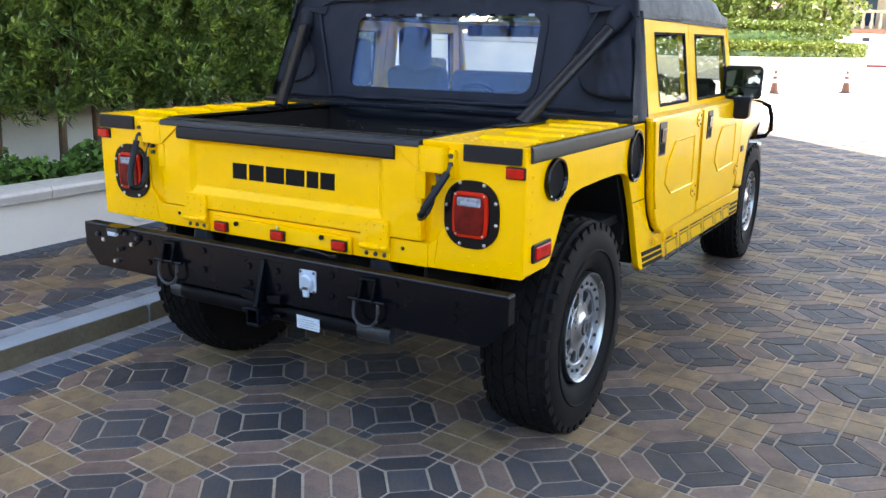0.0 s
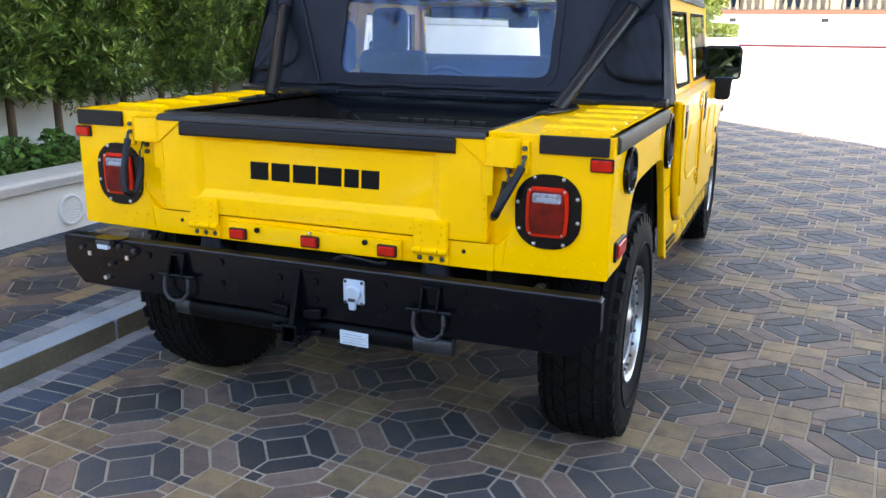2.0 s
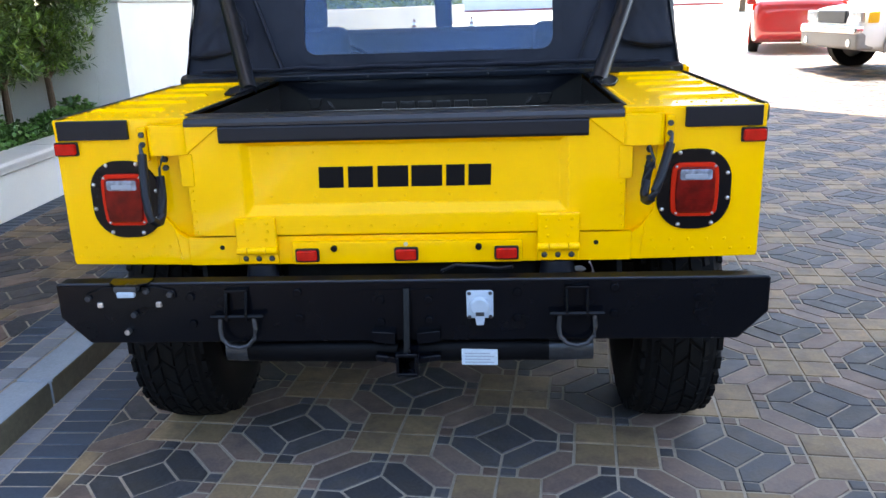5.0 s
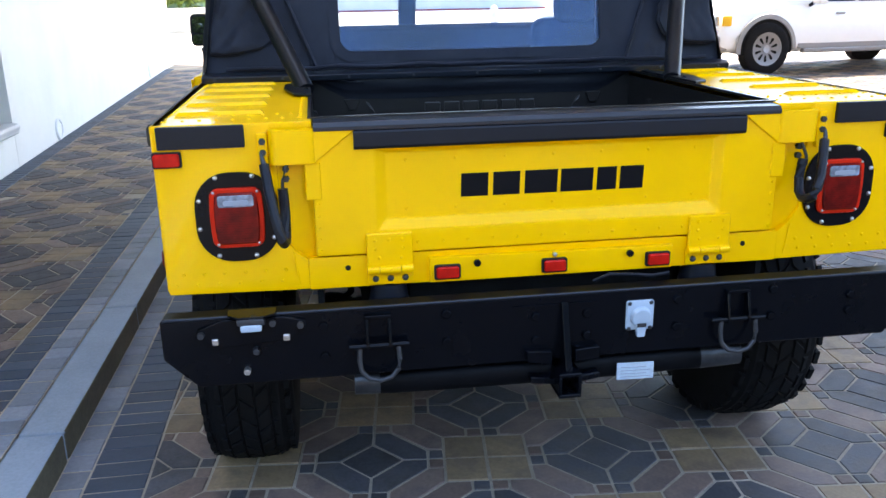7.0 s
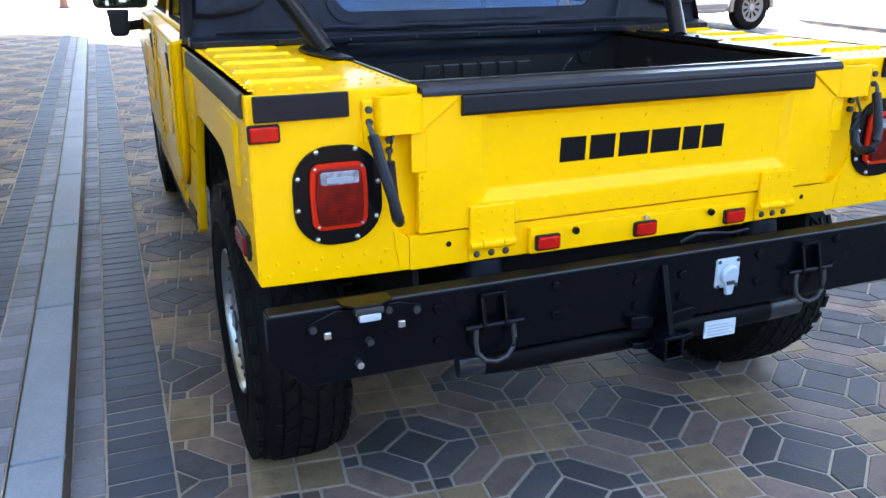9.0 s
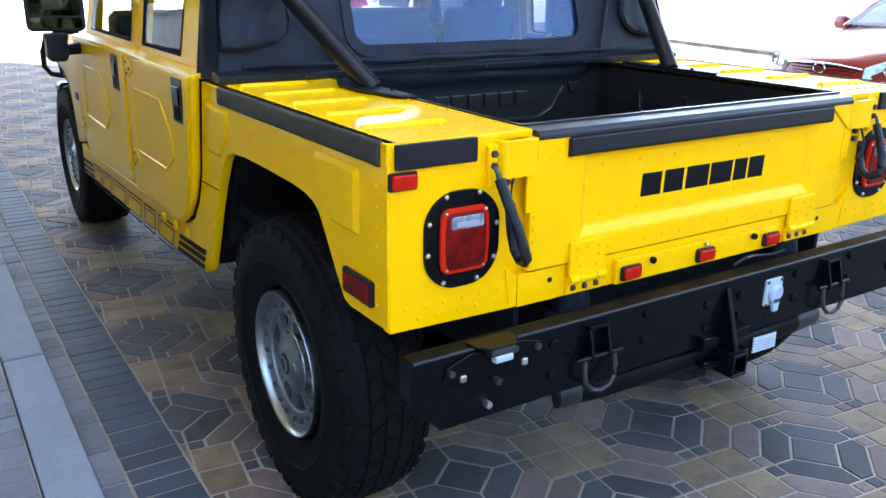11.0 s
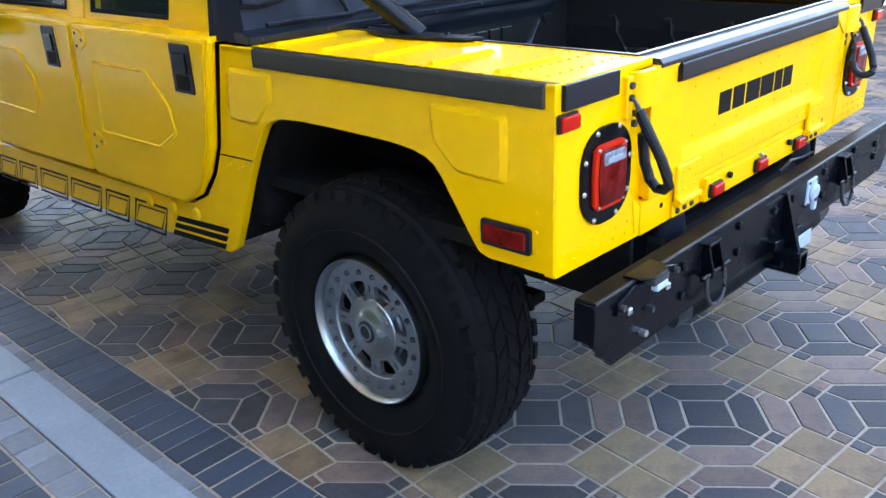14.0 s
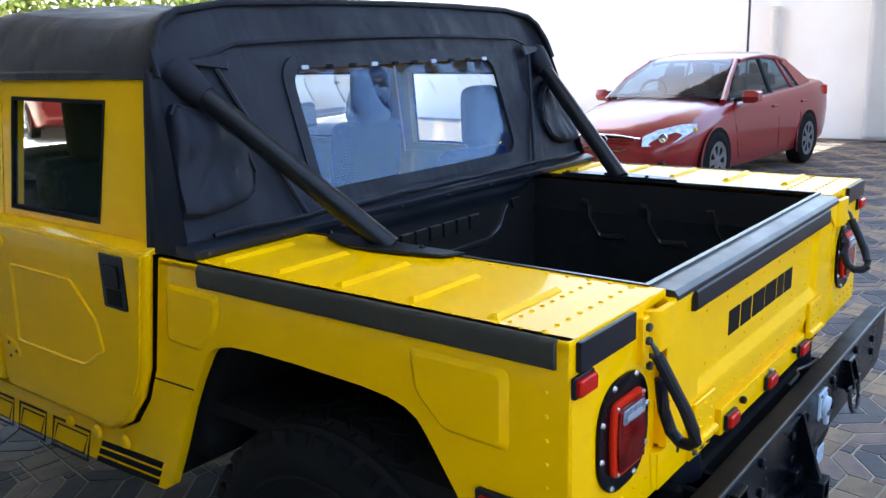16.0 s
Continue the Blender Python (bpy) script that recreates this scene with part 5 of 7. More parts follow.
for s in (-1, 1):
    # canvas quarter between curtain and door, slack and folded, with its binding
    q = bmesh.new()
    rows = []
    for k in range(15):
        f = k / 14
        z = 1.196 + 0.436 * f
        xe = 0.975 - 0.053 * f - 0.020 * max(0.0, f - 0.7)
        yd = 1.212 + 0.030 * f
        row = []
        for m in range(9):
            g = m / 8
            y = (curtain_y(z) - 0.008) * (1 - g) + yd * g
            fold = 0.010 * noise.noise(Vector((g * 2.5 + 3.0 * s, z * 6.0, 2.0))) * math.sin(math.pi * g)
            row.append((s * (xe + 0.024 * math.sin(g * math.pi * 0.55) + fold), y, z))
        rows.append(row)
    loft(rows, closed=False, bm=q)
    tp("side_flap", q, SOFT, softtop, "", 70)
    tp("binding", tube([(s * (0.993 - 0.066 * f), 1.214 + 0.030 * f, 1.194 + 0.45 * f) for f in (0, 0.2, 0.4, 0.6, 0.8, 1.0)], 0.011, 8), SOFT, softtop)
    tp("drip_edge", tube([(s * 0.905, 1.25, 1.628), (s * 0.918, 1.6, 1.632), (s * 0.918, 2.2, 1.636), (s * 0.915, 2.98, 1.630)], 0.016, 8), SOFT, softtop, "black roof edge binding")
    # storage pouch shape on the curtain's side
    q = bmesh.new()
    ring = []
    base_ring = [(0.955, 1.29), (0.90, 1.285), (0.83, 1.292), (0.77, 1.305), (0.735, 1.33), (0.718, 1.37), (0.728, 1.42), (0.758, 1.465), (0.80, 1.505), (0.85, 1.535), (0.895, 1.553), (0.918, 1.52), (0.935, 1.44), (0.95, 1.36)]
    for (ax, az), (bx, bz) in zip(base_ring, base_ring[1:] + base_ring[:1]):
        for w in range(4):
            ring.append((ax + (bx - ax) * w / 4, az + (bz - az) * w / 4))
    rr = []
    for f, d in ((1.0, -0.012), (1.0, 0.010), (0.965, 0.022), (0.88, 0.027), (0.74, 0.030), (0.58, 0.028), (0.42, 0.030), (0.25, 0.029), (0.08, 0.030)):
        row = []
        for x, z in ring:
            px, pz = 0.845 + (x - 0.845) * f, 1.41 + (z - 1.41) * f
            fold = 0.016 * noise.noise(Vector((px * 9 + pz * 6, s * 3.0, pz * 7 - px * 3))) + 0.010 * noise.noise(Vector((px * 25 + pz * 10, s * 5.0, pz * 14)))
            row.append((s * px, curtain_y(pz) - 0.006 - d - (fold if f < 0.99 else 0.0) + 0.02 * (max(0.0, px - 0.62) / 0.33) ** 2, pz))
        rr.append(row)
    loft(rr, bm=q)
    tp("pouch_piping", tube([(s * x, curtain_y(z) - 0.018 + 0.02 * (max(0.0, x - 0.62) / 0.33) ** 2, z) for x, z in ring[:44]], 0.0055, 6), SOFT, softtop)
    tp("pouch", q, SOFT, softtop)
    # roll bar stay
    pa, pb = Vector((s * 0.622, 0.74, TOP)), Vector((s * 0.848, 1.25, 1.632))
    bar = tp("roll_bar_stay", tube([pa + (pb - pa) * t for t in (0.0, 0.5, 1.0)], 0.029, 16), SATIN, None, "black tubular stay from the bed to the roof")
    ft = prism(mirror_poly([(0.606, 0.52), (0.655, 0.55), (0.690, 0.72), (0.690, 0.84), (0.655, 0.93), (0.606, 0.98)], s), 'z', TOP + 0.004, TOP + 0.012, 0.002)
    tp("stay_foot", ft, SATIN, bar)
    # canvas sleeve round the stay's top
    sl = tube([pa + (pb - pa) * t for t in (0.85, 0.90, 0.96, 1.0)], [0.033, 0.040, 0.047, 0.05], 14)
    tp("sleeve", sl, SOFT, softtop)
    for k in range(3):
        tp("bolt", dome((s * 0.62, 0.64 + k * 0.16, TOP + 0.012), (0, 0, 1), 0.008, 0.006), BLACKPAINT, bar)
# seams and flaps of the curtain
def on_curtain(x, z, d=0.0):
    return (x, curtain_y(z) - 0.010 - d + 0.02 * (max(0.0, abs(x) - 0.62) / 0.33) ** 2, z)


hem = bmesh.new()
xs = [-0.80 + 1.6 * k / 24 for k in range(25)]
top_z = [1.705 - 0.03 * abs(x) ** 2 - 0.9 * max(0.0, abs(x) - 0.66) ** 1.5 for x in xs]
loft([[on_curtain(x, z + 0.012, -0.002) for x, z in zip(xs, top_z)], [on_curtain(x, z + 0.004, 0.004) for x, z in zip(xs, top_z)], [on_curtain(x, z, -0.002) for x, z in zip(xs, top_z)]], closed=False, bm=hem)
tp("top_hem", hem, SOFT, softtop)
arch_line = [(x, curtain_y(z) - 0.006, z) for x, z in out_pts[3:-3]]
tp("arch_piping", tube(arch_line, 0.010, 8), SOFT, softtop)
for s in (-1, 1):
    seam = [on_curtain(s * (0.575 + 0.17 * q), 1.215 + 0.42 * q, 0.001) for q in [k / 12 for k in range(13)]]
    tp("panel_seam", tube(seam, 0.0075, 6), SOFT, softtop)
    fl = bmesh.new()
    loft([[on_curtain(s * a, b, 0.003) for a, b in ((0.86, 1.66), (0.70, 1.675), (0.71, 1.63))], [on_curtain(s * a, b, 0.009) for a, b in ((0.855, 1.655), (0.705, 1.67), (0.715, 1.635))]], bm=fl)
    tp("corner_flap", fl, SOFT, softtop)
for k in range(10):
    x = -0.44 + k * 0.098
    bm = prism(rrect(x - 0.014, x + 0.014, 1.622, 1.634, 0.005, 3), 'y', curtain_y(1.63) - 0.012, curtain_y(1.63) - 0.004)
    tp("window_tab", bm, BLACKPAINT if k % 3 else WHITEPL, softtop)
# slack vinyl skirt hanging from the rail into the bed
sk = bmesh.new()
rows = []
for k in range(9):
    f = k / 8
    row = []
    for m in range(41):
        x = -0.59 + 1.18 * m / 40
        taper = min(1.0, (0.60 - abs(x)) / 0.12)
        fold = 0.016 * noise.noise(Vector((x * 1.6, f * 7.0, 5.0))) + 0.006 * noise.noise(Vector((x * 5.0, f * 12.0, 8.0)))
        row.append((x, 1.072 - (0.018 * math.sin(math.pi * min(1.0, f * 1.15)) - fold * math.sin(math.pi * min(1.0, f + 0.1))) * taper + 0.022 * f, 1.222 - (0.040 + 0.065 * taper) * f + 0.008 * noise.noise(Vector((x * 2.0, 1.0, 3.0)))))
    rows.append(row)
loft(rows, closed=False, bm=sk)
tp("curtain_skirt", sk, SKIRT, softtop, "shiny slack vinyl skirt", 80)
# rail under the curtain
bm = prism([(1.05, TOP + 0.002), (1.045, TOP + 0.022), (1.075, TOP + 0.034), (1.12, TOP + 0.034), (1.12, TOP + 0.002)], 'x', -0.985, 0.985, 0.004, 2)
rail = tp("curtain_rail", bm, RAILM, None, "black rail holding the curtain's foot")
for k in range(9):
    x = -0.94 + k * 0.235
    tp("bolt", dome((x, 1.045, TOP + 0.012), (0, -1, 0), 0.006, 0.004), DULLSTEEL, rail)
tp("curtain_fold", tube([(x * 0.1, 1.075 + 0.012 * noise.noise(Vector((x, 0, 0))), 1.235 + 0.01 * noise.noise(Vector((x * 0.7, 3, 0)))) for x in range(-9, 10)], 0.007, 8), SOFT, softtop)

# rear bumper
bp = [(-0.99, 0.640), (-0.914, 0.562), (0.914, 0.562), (0.99, 0.640), (0.99, 0.738), (-0.99, 0.738)]
bumper = tp("rear_bumper", prism(bp, 'y', -0.09, -0.075, 0.003), BLACKPAINT, None, "black steel rear bumper with recovery shackles")
bm = prism([(-0.985, -0.09), (0.985, -0.09), (0.985, -0.035), (-0.985, -0.035)], 'z', 0.730, 0.742, 0.0055, 3)
tp("bumper_top", bm, LIPM, bumper)
# glossy bead added along the lip to draw its highlight line
tp("bumper_edge", tube([(-0.984, -0.0868, 0.7395), (0.0, -0.0870, 0.7397), (0.984, -0.0868, 0.7395)], 0.0042, 10), RAILM, bumper, "thin glossy bead added for the highlight on the top edge")
bm = prism([(-0.91, -0.085), (0.91, -0.085), (0.9, -0.035), (-0.9, -0.035)], 'z', 0.562, 0.572, 0.002)
tp("bumper_underside", bm, BLACKPAINT, bumper)
for s in (-1, 1):
    tp("bumper_end", prism([(-0.088, 0.642), (-0.088, 0.736), (-0.036, 0.736), (-0.036, 0.642)], 'x', s * 0.976, s * 0.988, 0.002), BLACKPAINT, bumper)
    # shackle with its bracket
    for dx in (-0.028, 0.028):
        tp("shackle_bracket", prism([(-0.09, 0.63), (-0.122, 0.638), (-0.122, 0.655), (-0.104, 0.722), (-0.09, 0.722)], 'x', s * 0.472 + dx - 0.004, s * 0.472 + dx + 0.004, 0.001), BLACKPAINT, bumper)
    tp("bracket_bridge", box(s * 0.472 - 0.032, s * 0.472 + 0.032, -0.108, -0.088, 0.716, 0.724, 0.001), BLACKPAINT, bumper)
    tp("shackle_pin", cyl((s * 0.472 - 0.075, -0.112, 0.647), (s * 0.472 + 0.075, -0.112, 0.647), 0.0075, n=12, bevel=0.002), BLACKPAINT, bumper)
    loop = [(-0.047, 0.647), (-0.050, 0.61), (-0.046, 0.585), (-0.028, 0.565), (0.0, 0.558), (0.028, 0.565), (0.046, 0.585), (0.050, 0.61), (0.047, 0.647)]
    tp("shackle", tube([(s * 0.472 + a, -0.112 - (0.647 - b) * 0.12, b) for a, b in loop], 0.0062, 10), DULLSTEEL, bumper, "dark steel recovery shackle")
for x, z in ((-0.605, 0.70), (-0.605, 0.62), (-0.30, 0.71), (-0.30, 0.635), (-0.07, 0.685), (-0.07, 0.62), (0.065, 0.685), (0.065, 0.625), (0.31, 0.705), (0.31, 0.63), (0.575, 0.715), (0.575, 0.64), (0.80, 0.685), (0.80, 0.64)):
    tp("bolt", cyl((x, -0.098, z), (x, -0.088, z), 0.013, n=6, bevel=0.002), BLACKPAINT, bumper)
tp("bumper_slot", prism([(-0.13, 0.712), (0.09, 0.712), (0.09, 0.716), (-0.13, 0.716)], 'y', -0.094, -0.088, 0), BLACKPAINT, bumper)
# hitch
tp("hitch_rib", prism([(-0.09, 0.72), (-0.098, 0.72), (-0.150, 0.548), (-0.09, 0.548)], 'x', -0.004, 0.013, 0.001), BLACKPAINT, bumper)
hit = bmesh.new()
for a in ((-0.042, 0.042, 0.498, 0.51), (-0.042, 0.042, 0.426, 0.438), (-0.042, -0.030, 0.438, 0.498), (0.030, 0.042, 0.438, 0.498)):
    box(a[0] * 0.70 + 0.004, a[1] * 0.70 + 0.004, -0.165, 0.05, 0.485 + (a[2] - 0.426) * 0.8, 0.485 + (a[3] - 0.426) * 0.8, 0.002, bm=hit)
hitch = tp("hitch_receiver", hit, BLACKPAINT, None, "black square hitch receiver")
# black plug standing in for the shade inside the tube
tp("receiver_dark", box(-0.018, 0.026, -0.05, -0.04, 0.492, 0.544), CHASSIS, hitch)
for s in (-1, 1):
    tp("hitch_wing", prism([(s * 0.03, 0.595), (s * 0.095, 0.600), (s * 0.095, 0.568), (s * 0.03, 0.560)], 'y', -0.115, -0.085, 0.002), BLACKPAINT, hitch)
    tp("chain_plate", prism([(0.004 + s * 0.027, 0.523), (0.004 + s * 0.092, 0.530), (0.004 + s * 0.092, 0.513), (0.004 + s * 0.027, 0.503)], 'y', -0.12, -0.06, 0.003), BLACKPAINT, hitch)
def bar_run(run):
    """A length of the bowed bar, taller than it is deep."""
    return loft([[(x, y + 0.019 * math.cos(a), z + 0.031 * math.sin(a)) for a in [2 * math.pi * k / 18 for k in range(18)]] for x, y, z in run])


BAR = [(-0.535, -0.036, 0.514), (-0.47, -0.042, 0.514), (-0.41, -0.050, 0.515), (-0.34, -0.058, 0.518), (-0.24, -0.064, 0.520), (0.0, -0.070, 0.521), (0.24, -0.064, 0.520), (0.34, -0.056, 0.518), (0.40, -0.050, 0.514), (0.46, -0.042, 0.511), (0.526, -0.034, 0.510)]
lower_bar = tp("lower_bar", bar_run(BAR[2:9]), LIPM, None, "black bowed steel bar under the bumper")
tp("bar_end", bar_run(BAR[1:3]), LIPM, lower_bar)
# both ends take a lighter steel than the black middle
tp("bar_end", bar_run(BAR[:2]), MOTTLEDSTEEL, lower_bar, "lighter steel end of the bar")
tp("bar_end", bar_run(BAR[8:]), MOTTLEDSTEEL, lower_bar, "lighter steel end of the bar")
tp("rear_crossmember", box(-0.50, 0.50, 0.02, 0.08, 0.56, 0.70, 0.01), CHASSIS)
# trailer socket
sock = tp("trailer_socket", prism(rrect(0.170, 0.244, 0.630, 0.710, 0.006, 2), 'y', -0.096, -0.088, 0.002), WHITEPL, None, "white trailer socket with a hinged lid")
tp("socket_lid", cyl((0.207, -0.095, 0.668), (0.207, -0.110, 0.666), 0.029, 0.026, 20, 0.003), WHITEPL, sock)
tp("lid_tab", prism([(0.192, 0.648), (0.222, 0.648), (0.217, 0.614), (0.197, 0.614)], 'y', -0.110, -0.098, 0.002), WHITEPL, sock)
tp("lid_print", prism([(0.195, 0.642), (0.219, 0.642), (0.219, 0.652), (0.195, 0.652)], 'y', -0.1115, -0.108, 0), DULLSTEEL, sock)
for a in (0.178, 0.236):
    for b in (0.634, 0.703):
        tp("bolt", dome((a, -0.096, b), (0, -1, 0), 0.006, 0.004), DULLSTEEL, sock)
lab = tp("plate_sticker", prism([(0.153, 0.489), (0.254, 0.487), (0.254, 0.533), (0.153, 0.536)], 'y', -0.093, -0.089, 0.0), LABELW, None, "white paper sticker on the hitch")
for k in range(4):
    tp("print_bar", prism([(0.162, 0.496 + k * 0.009), (0.245 - 0.012 * (k % 2), 0.4945 + k * 0.009), (0.245 - 0.012 * (k % 2), 0.4965 + k * 0.009), (0.162, 0.498 + k * 0.009)], 'y', -0.0945, -0.092, 0), GREYINK, lab)
# number plate bracket with its lamp
br = tp("plate_bracket", prism([(-0.912, 0.686), (-0.905, 0.714), (-0.845, 0.735), (-0.700, 0.735), (-0.648, 0.722), (-0.645, 0.702), (-0.690, 0.674), (-0.860, 0.664)], 'y', -0.098, -0.088, 0.002), BLACKPAINT, None, "black plate bracket with a small lamp")
tp("lamp_shelf", prism([(-0.835, -0.06), (-0.715, -0.06), (-0.715, -0.10), (-0.745, -0.124), (-0.805, -0.124), (-0.83, -0.10)], 'z', 0.742, 0.748, 0.002), BLACKPAINT, br)
tp("plate_lamp", box(-0.808, -0.742, -0.128, -0.100, 0.726, 0.744, 0.005, 2), DULLSTEEL, br)
tp("lamp_lens", box(-0.800, -0.750, -0.131, -0.112, 0.712, 0.730, 0.005, 2), WHITEPL, br)
for x in (-0.864, -0.695):
    tp("bolt", box(x - 0.008, x + 0.008, -0.104, -0.090, 0.674, 0.690, 0.002), STEEL, br, "bright square bolt")
for x, z, m in ((-0.896, 0.702, DULLSTEEL), (-0.660, 0.712, DULLSTEEL), (-0.795, 0.600, STEEL), (-0.770, 0.652, DULLSTEEL), (-0.726, 0.722, DULLSTEEL)):
    tp("bolt", cyl((x, -0.108, z), (x, -0.088, z), 0.009, n=6, bevel=0.001), m, br)

# underbody
for s in (-1, 1):
    tp("frame_rail", box(s * 0.44 - 0.045, s * 0.44 + 0.045, -0.06, 4.6, 0.56, 0.70, 0.006), CHASSIS)
    tp("body_mount", cyl((s * 0.43, 0.055, 0.69), (s * 0.43, 0.055, 0.762), 0.055, 0.045, 18, 0.006), RUBBER)
    tp("bumper_mount", box(s * 0.43 - 0.05, s * 0.43 + 0.05, -0.07, 0.06, 0.60, 0.70, 0.006), CHASSIS)
    for y in (0.66, 4.0):
        tp("half_shaft", cyl((s * 0.2, y, 0.50), (s * 0.72, y, 0.44), 0.03, n=10), CHASSIS)
        tp("control_arm", box(min(s * 0.4, s * 0.75), max(s * 0.4, s * 0.75), y - 0.2, y + 0.2, 0.36, 0.40, 0.01), CHASSIS)
        tp("coil_spring", tube([(s * 0.56 + 0.055 * math.cos(a), y + 0.16 + 0.055 * math.sin(a), 0.42 + 0.32 * a / 38.0) for a in [k * 0.5 for k in range(76)]], 0.012, 5), CHASSIS)
    # inner wheel housings
    tp("wheel_housing", prism([(0.15, 0.75), (0.30, 1.0), (0.95, 1.02), (1.26, 0.55), (1.30, 0.55), (1.0, 1.06), (0.28, 1.06), (0.10, 0.75)], 'x', min(s * 0.61, s * 0.955), max(s * 0.61, s * 0.955)), CHASSIS)
    tp("housing_wall", box(min(s * 0.60, s * 0.615), max(s * 0.60, s * 0.615), 0.05, 1.30, 0.55, 1.06), CHASSIS)
    tp("front_housing", box(min(s * 0.6, s * 0.615), max(s * 0.6, s * 0.615), 3.40, 4.6, 0.55, 1.06), CHASSIS)
for y in (0.66, 4.0):
    tp("axle_housing", cyl((-0.2, y, 0.52), (0.2, y, 0.52), 0.11, n=16, bevel=0.02), CHASSIS)
tp("bed_floor_pan", box(-0.93, 0.93, 0.06, 1.2, 0.76, 0.80), CHASSIS)
tp("fuel_tank", box(-0.40, 0.40, 0.10, 0.52, 0.55, 0.76, 0.03), CHASSIS)
tp("underfloor", box(-0.90, 0.90, 1.3, 4.6, 0.56, 0.62), CHASSIS)
# unseen pan at the truck's ground clearance, added to darken the ground below
tp("belly_pan", box(-0.48, 0.48, 0.95, 4.35, 0.41, 0.56, 0.02), CHASSIS)
tp("diff_guard", box(-0.40, 0.40, 0.12, 0.95, 0.44, 0.56, 0.03), CHASSIS)
tp("wiring", tube([(0.10, -0.03, 0.748), (0.14, -0.04, 0.768), (0.2, -0.02, 0.757), (0.26, -0.035, 0.755), (0.3, -0.05, 0.765)], 0.005, 6), RUBBER)

# wheels
TR, TW, RR = 0.436, 0.252, 0.220


def wheel(cy, s, zc=0.418, xo=0.975):
    """One wheel: hub, tyre with its tread, two-piece rim with bolts."""
    X = lambda d: s * (xo - d)
    c = (0.0, cy, zc)

    def turned(profile, n=56):
        return lathe([(s * (xo - d), r) for d, r in profile], c, 'x', n)

    hub = tp("wheel", turned([(0.055, 0.02), (0.055, 0.105), (0.10, 0.115), (0.28, 0.12), (0.30, 0.02)], 32), CASTALU, None, "off-road wheel with a two-piece alloy rim")
    tyre_prof = [(0.035, RR + 0.004), (0.012, RR + 0.02), (-0.004, RR + 0.06), (-0.012, RR + 0.11), (-0.008, RR + 0.165), (0.010, TR - 0.030), (0.028, TR - 0.012), (TW / 2, TR - 0.0075), (TW - 0.028, TR - 0.012), (TW - 0.010, TR - 0.030), (TW + 0.008, RR + 0.165), (TW + 0.012, RR + 0.11), (TW, RR + 0.04), (TW - 0.04, RR), (0.035, RR + 0.004)]
    bm = turned(tyre_prof, 72)
    def flat(b):
        for v in b.verts:
            if v.co.z < 0.002:
                v.co.z = 0.002
    flat(bm)
    tyre = tp("tyre", bm, TYRE, hub, "chunky black all-terrain tyre", 40)
    # tread blocks
    tb = bmesh.new()
    nb = 36
    st = 2 * math.pi / nb
    ROWS = ((0.010, 0.060, 0.0, 0.78, 0.10), (0.066, 0.104, 0.40, 0.84, -0.22), (0.110, 0.152, 0.08, 0.82, 0.25), (0.158, 0.196, 0.52, 0.84, -0.22), (0.202, TW - 0.010, 0.16, 0.78, 0.10))
    for k in range(nb):
        a0 = st * k
        for d0, d1, da, wid, skew in ROWS:
            a1, a2 = a0 + da * st, a0 + (da + wid) * st
            ring0, ring1, ring2 = [], [], []
            for dd, aa, sk in ((d0, a1, -1), (d1, a1, 1), (d1, a2, 1), (d0, a2, -1)):
                mid = (d0 + d1) / 2
                drop = 0.016 if (dd < 0.02 or dd > TW - 0.02) else 0.0
                crown = 0.010 * ((dd - TW / 2) / (TW / 2)) ** 2
                am = (a1 + a2) / 2
                for ring, rad, f in ((ring0, TR - 0.026, 1.0), (ring1, TR - 0.004 - drop - crown, 1.0), (ring2, TR - drop - crown, 0.90)):
                    ang = am + (aa - am) * f + sk * skew * st
                    xx = mid + (dd - mid) * f
                    ring.append((X(xx), cy + rad * math.cos(ang), zc + rad * math.sin(ang)))
            loft([ring0, ring1, ring2], bm=tb)
        # shoulder lug on the outer wall
        for e, (d0, d1) in enumerate(((-0.004, 0.012), (TW + 0.004, TW - 0.012))):
            a1, a2 = a0, a0 + 0.62 * st
            ring0, ring1 = [], []
            for rad, aa in ((TR - 0.052, a1), (TR - 0.018, a1), (TR - 0.018, a2), (TR - 0.052, a2)):
                ring0.append((X(d1), cy + rad * math.cos(aa), zc + rad * math.sin(aa)))
                ring1.append((X(d0 + (0.002 if e == 0 else -0.002) - (0.004 if e == 0 else -0.004) * (1 if rad < TR - 0.03 else 0.2)), cy + rad * math.cos(aa), zc + rad * math.sin(aa)))
            loft([ring0, ring1], bm=tb)
    flat(tb)
    tp("tread", tb, TYRE, hub, "", 25)
    # raised ring on the side wall
    rg = turned([(-0.010, RR + 0.085), (-0.0155, RR + 0.088), (-0.0155, RR + 0.091), (-0.010, RR + 0.094), (-0.010, RR + 0.085)], 56)
    flat(rg)
    tp("sidewall_ring", rg, TYRE, hub)
    # rim: bright rolled lip, flat bolted ring, face with eight windows, domed hub
    lip = [(0.10, 0.207), (0.026, 0.205), (0.018, 0.2055), (0.010, 0.2085), (0.003, 0.2115), (-0.001, 0.2155), (-0.001, 0.2185), (0.004, 0.2205), (0.030, 0.2205), (0.10, 0.214), (0.10, 0.207)]
    tp("rim", turned(lip, 72), ALU, hub, "polished aluminium rim lip")
    ring = [(0.050, 0.150), (0.027, 0.150), (0.0235, 0.1525), (0.0220, 0.158), (0.0205, 0.198), (0.0225, 0.2045), (0.050, 0.206), (0.050, 0.150)]
    tp("beadlock_ring", turned(ring, 72), CASTALU, hub, "flat cast ring of the rim")
    face = bmesh.new()
    d0, d1 = 0.030, 0.046

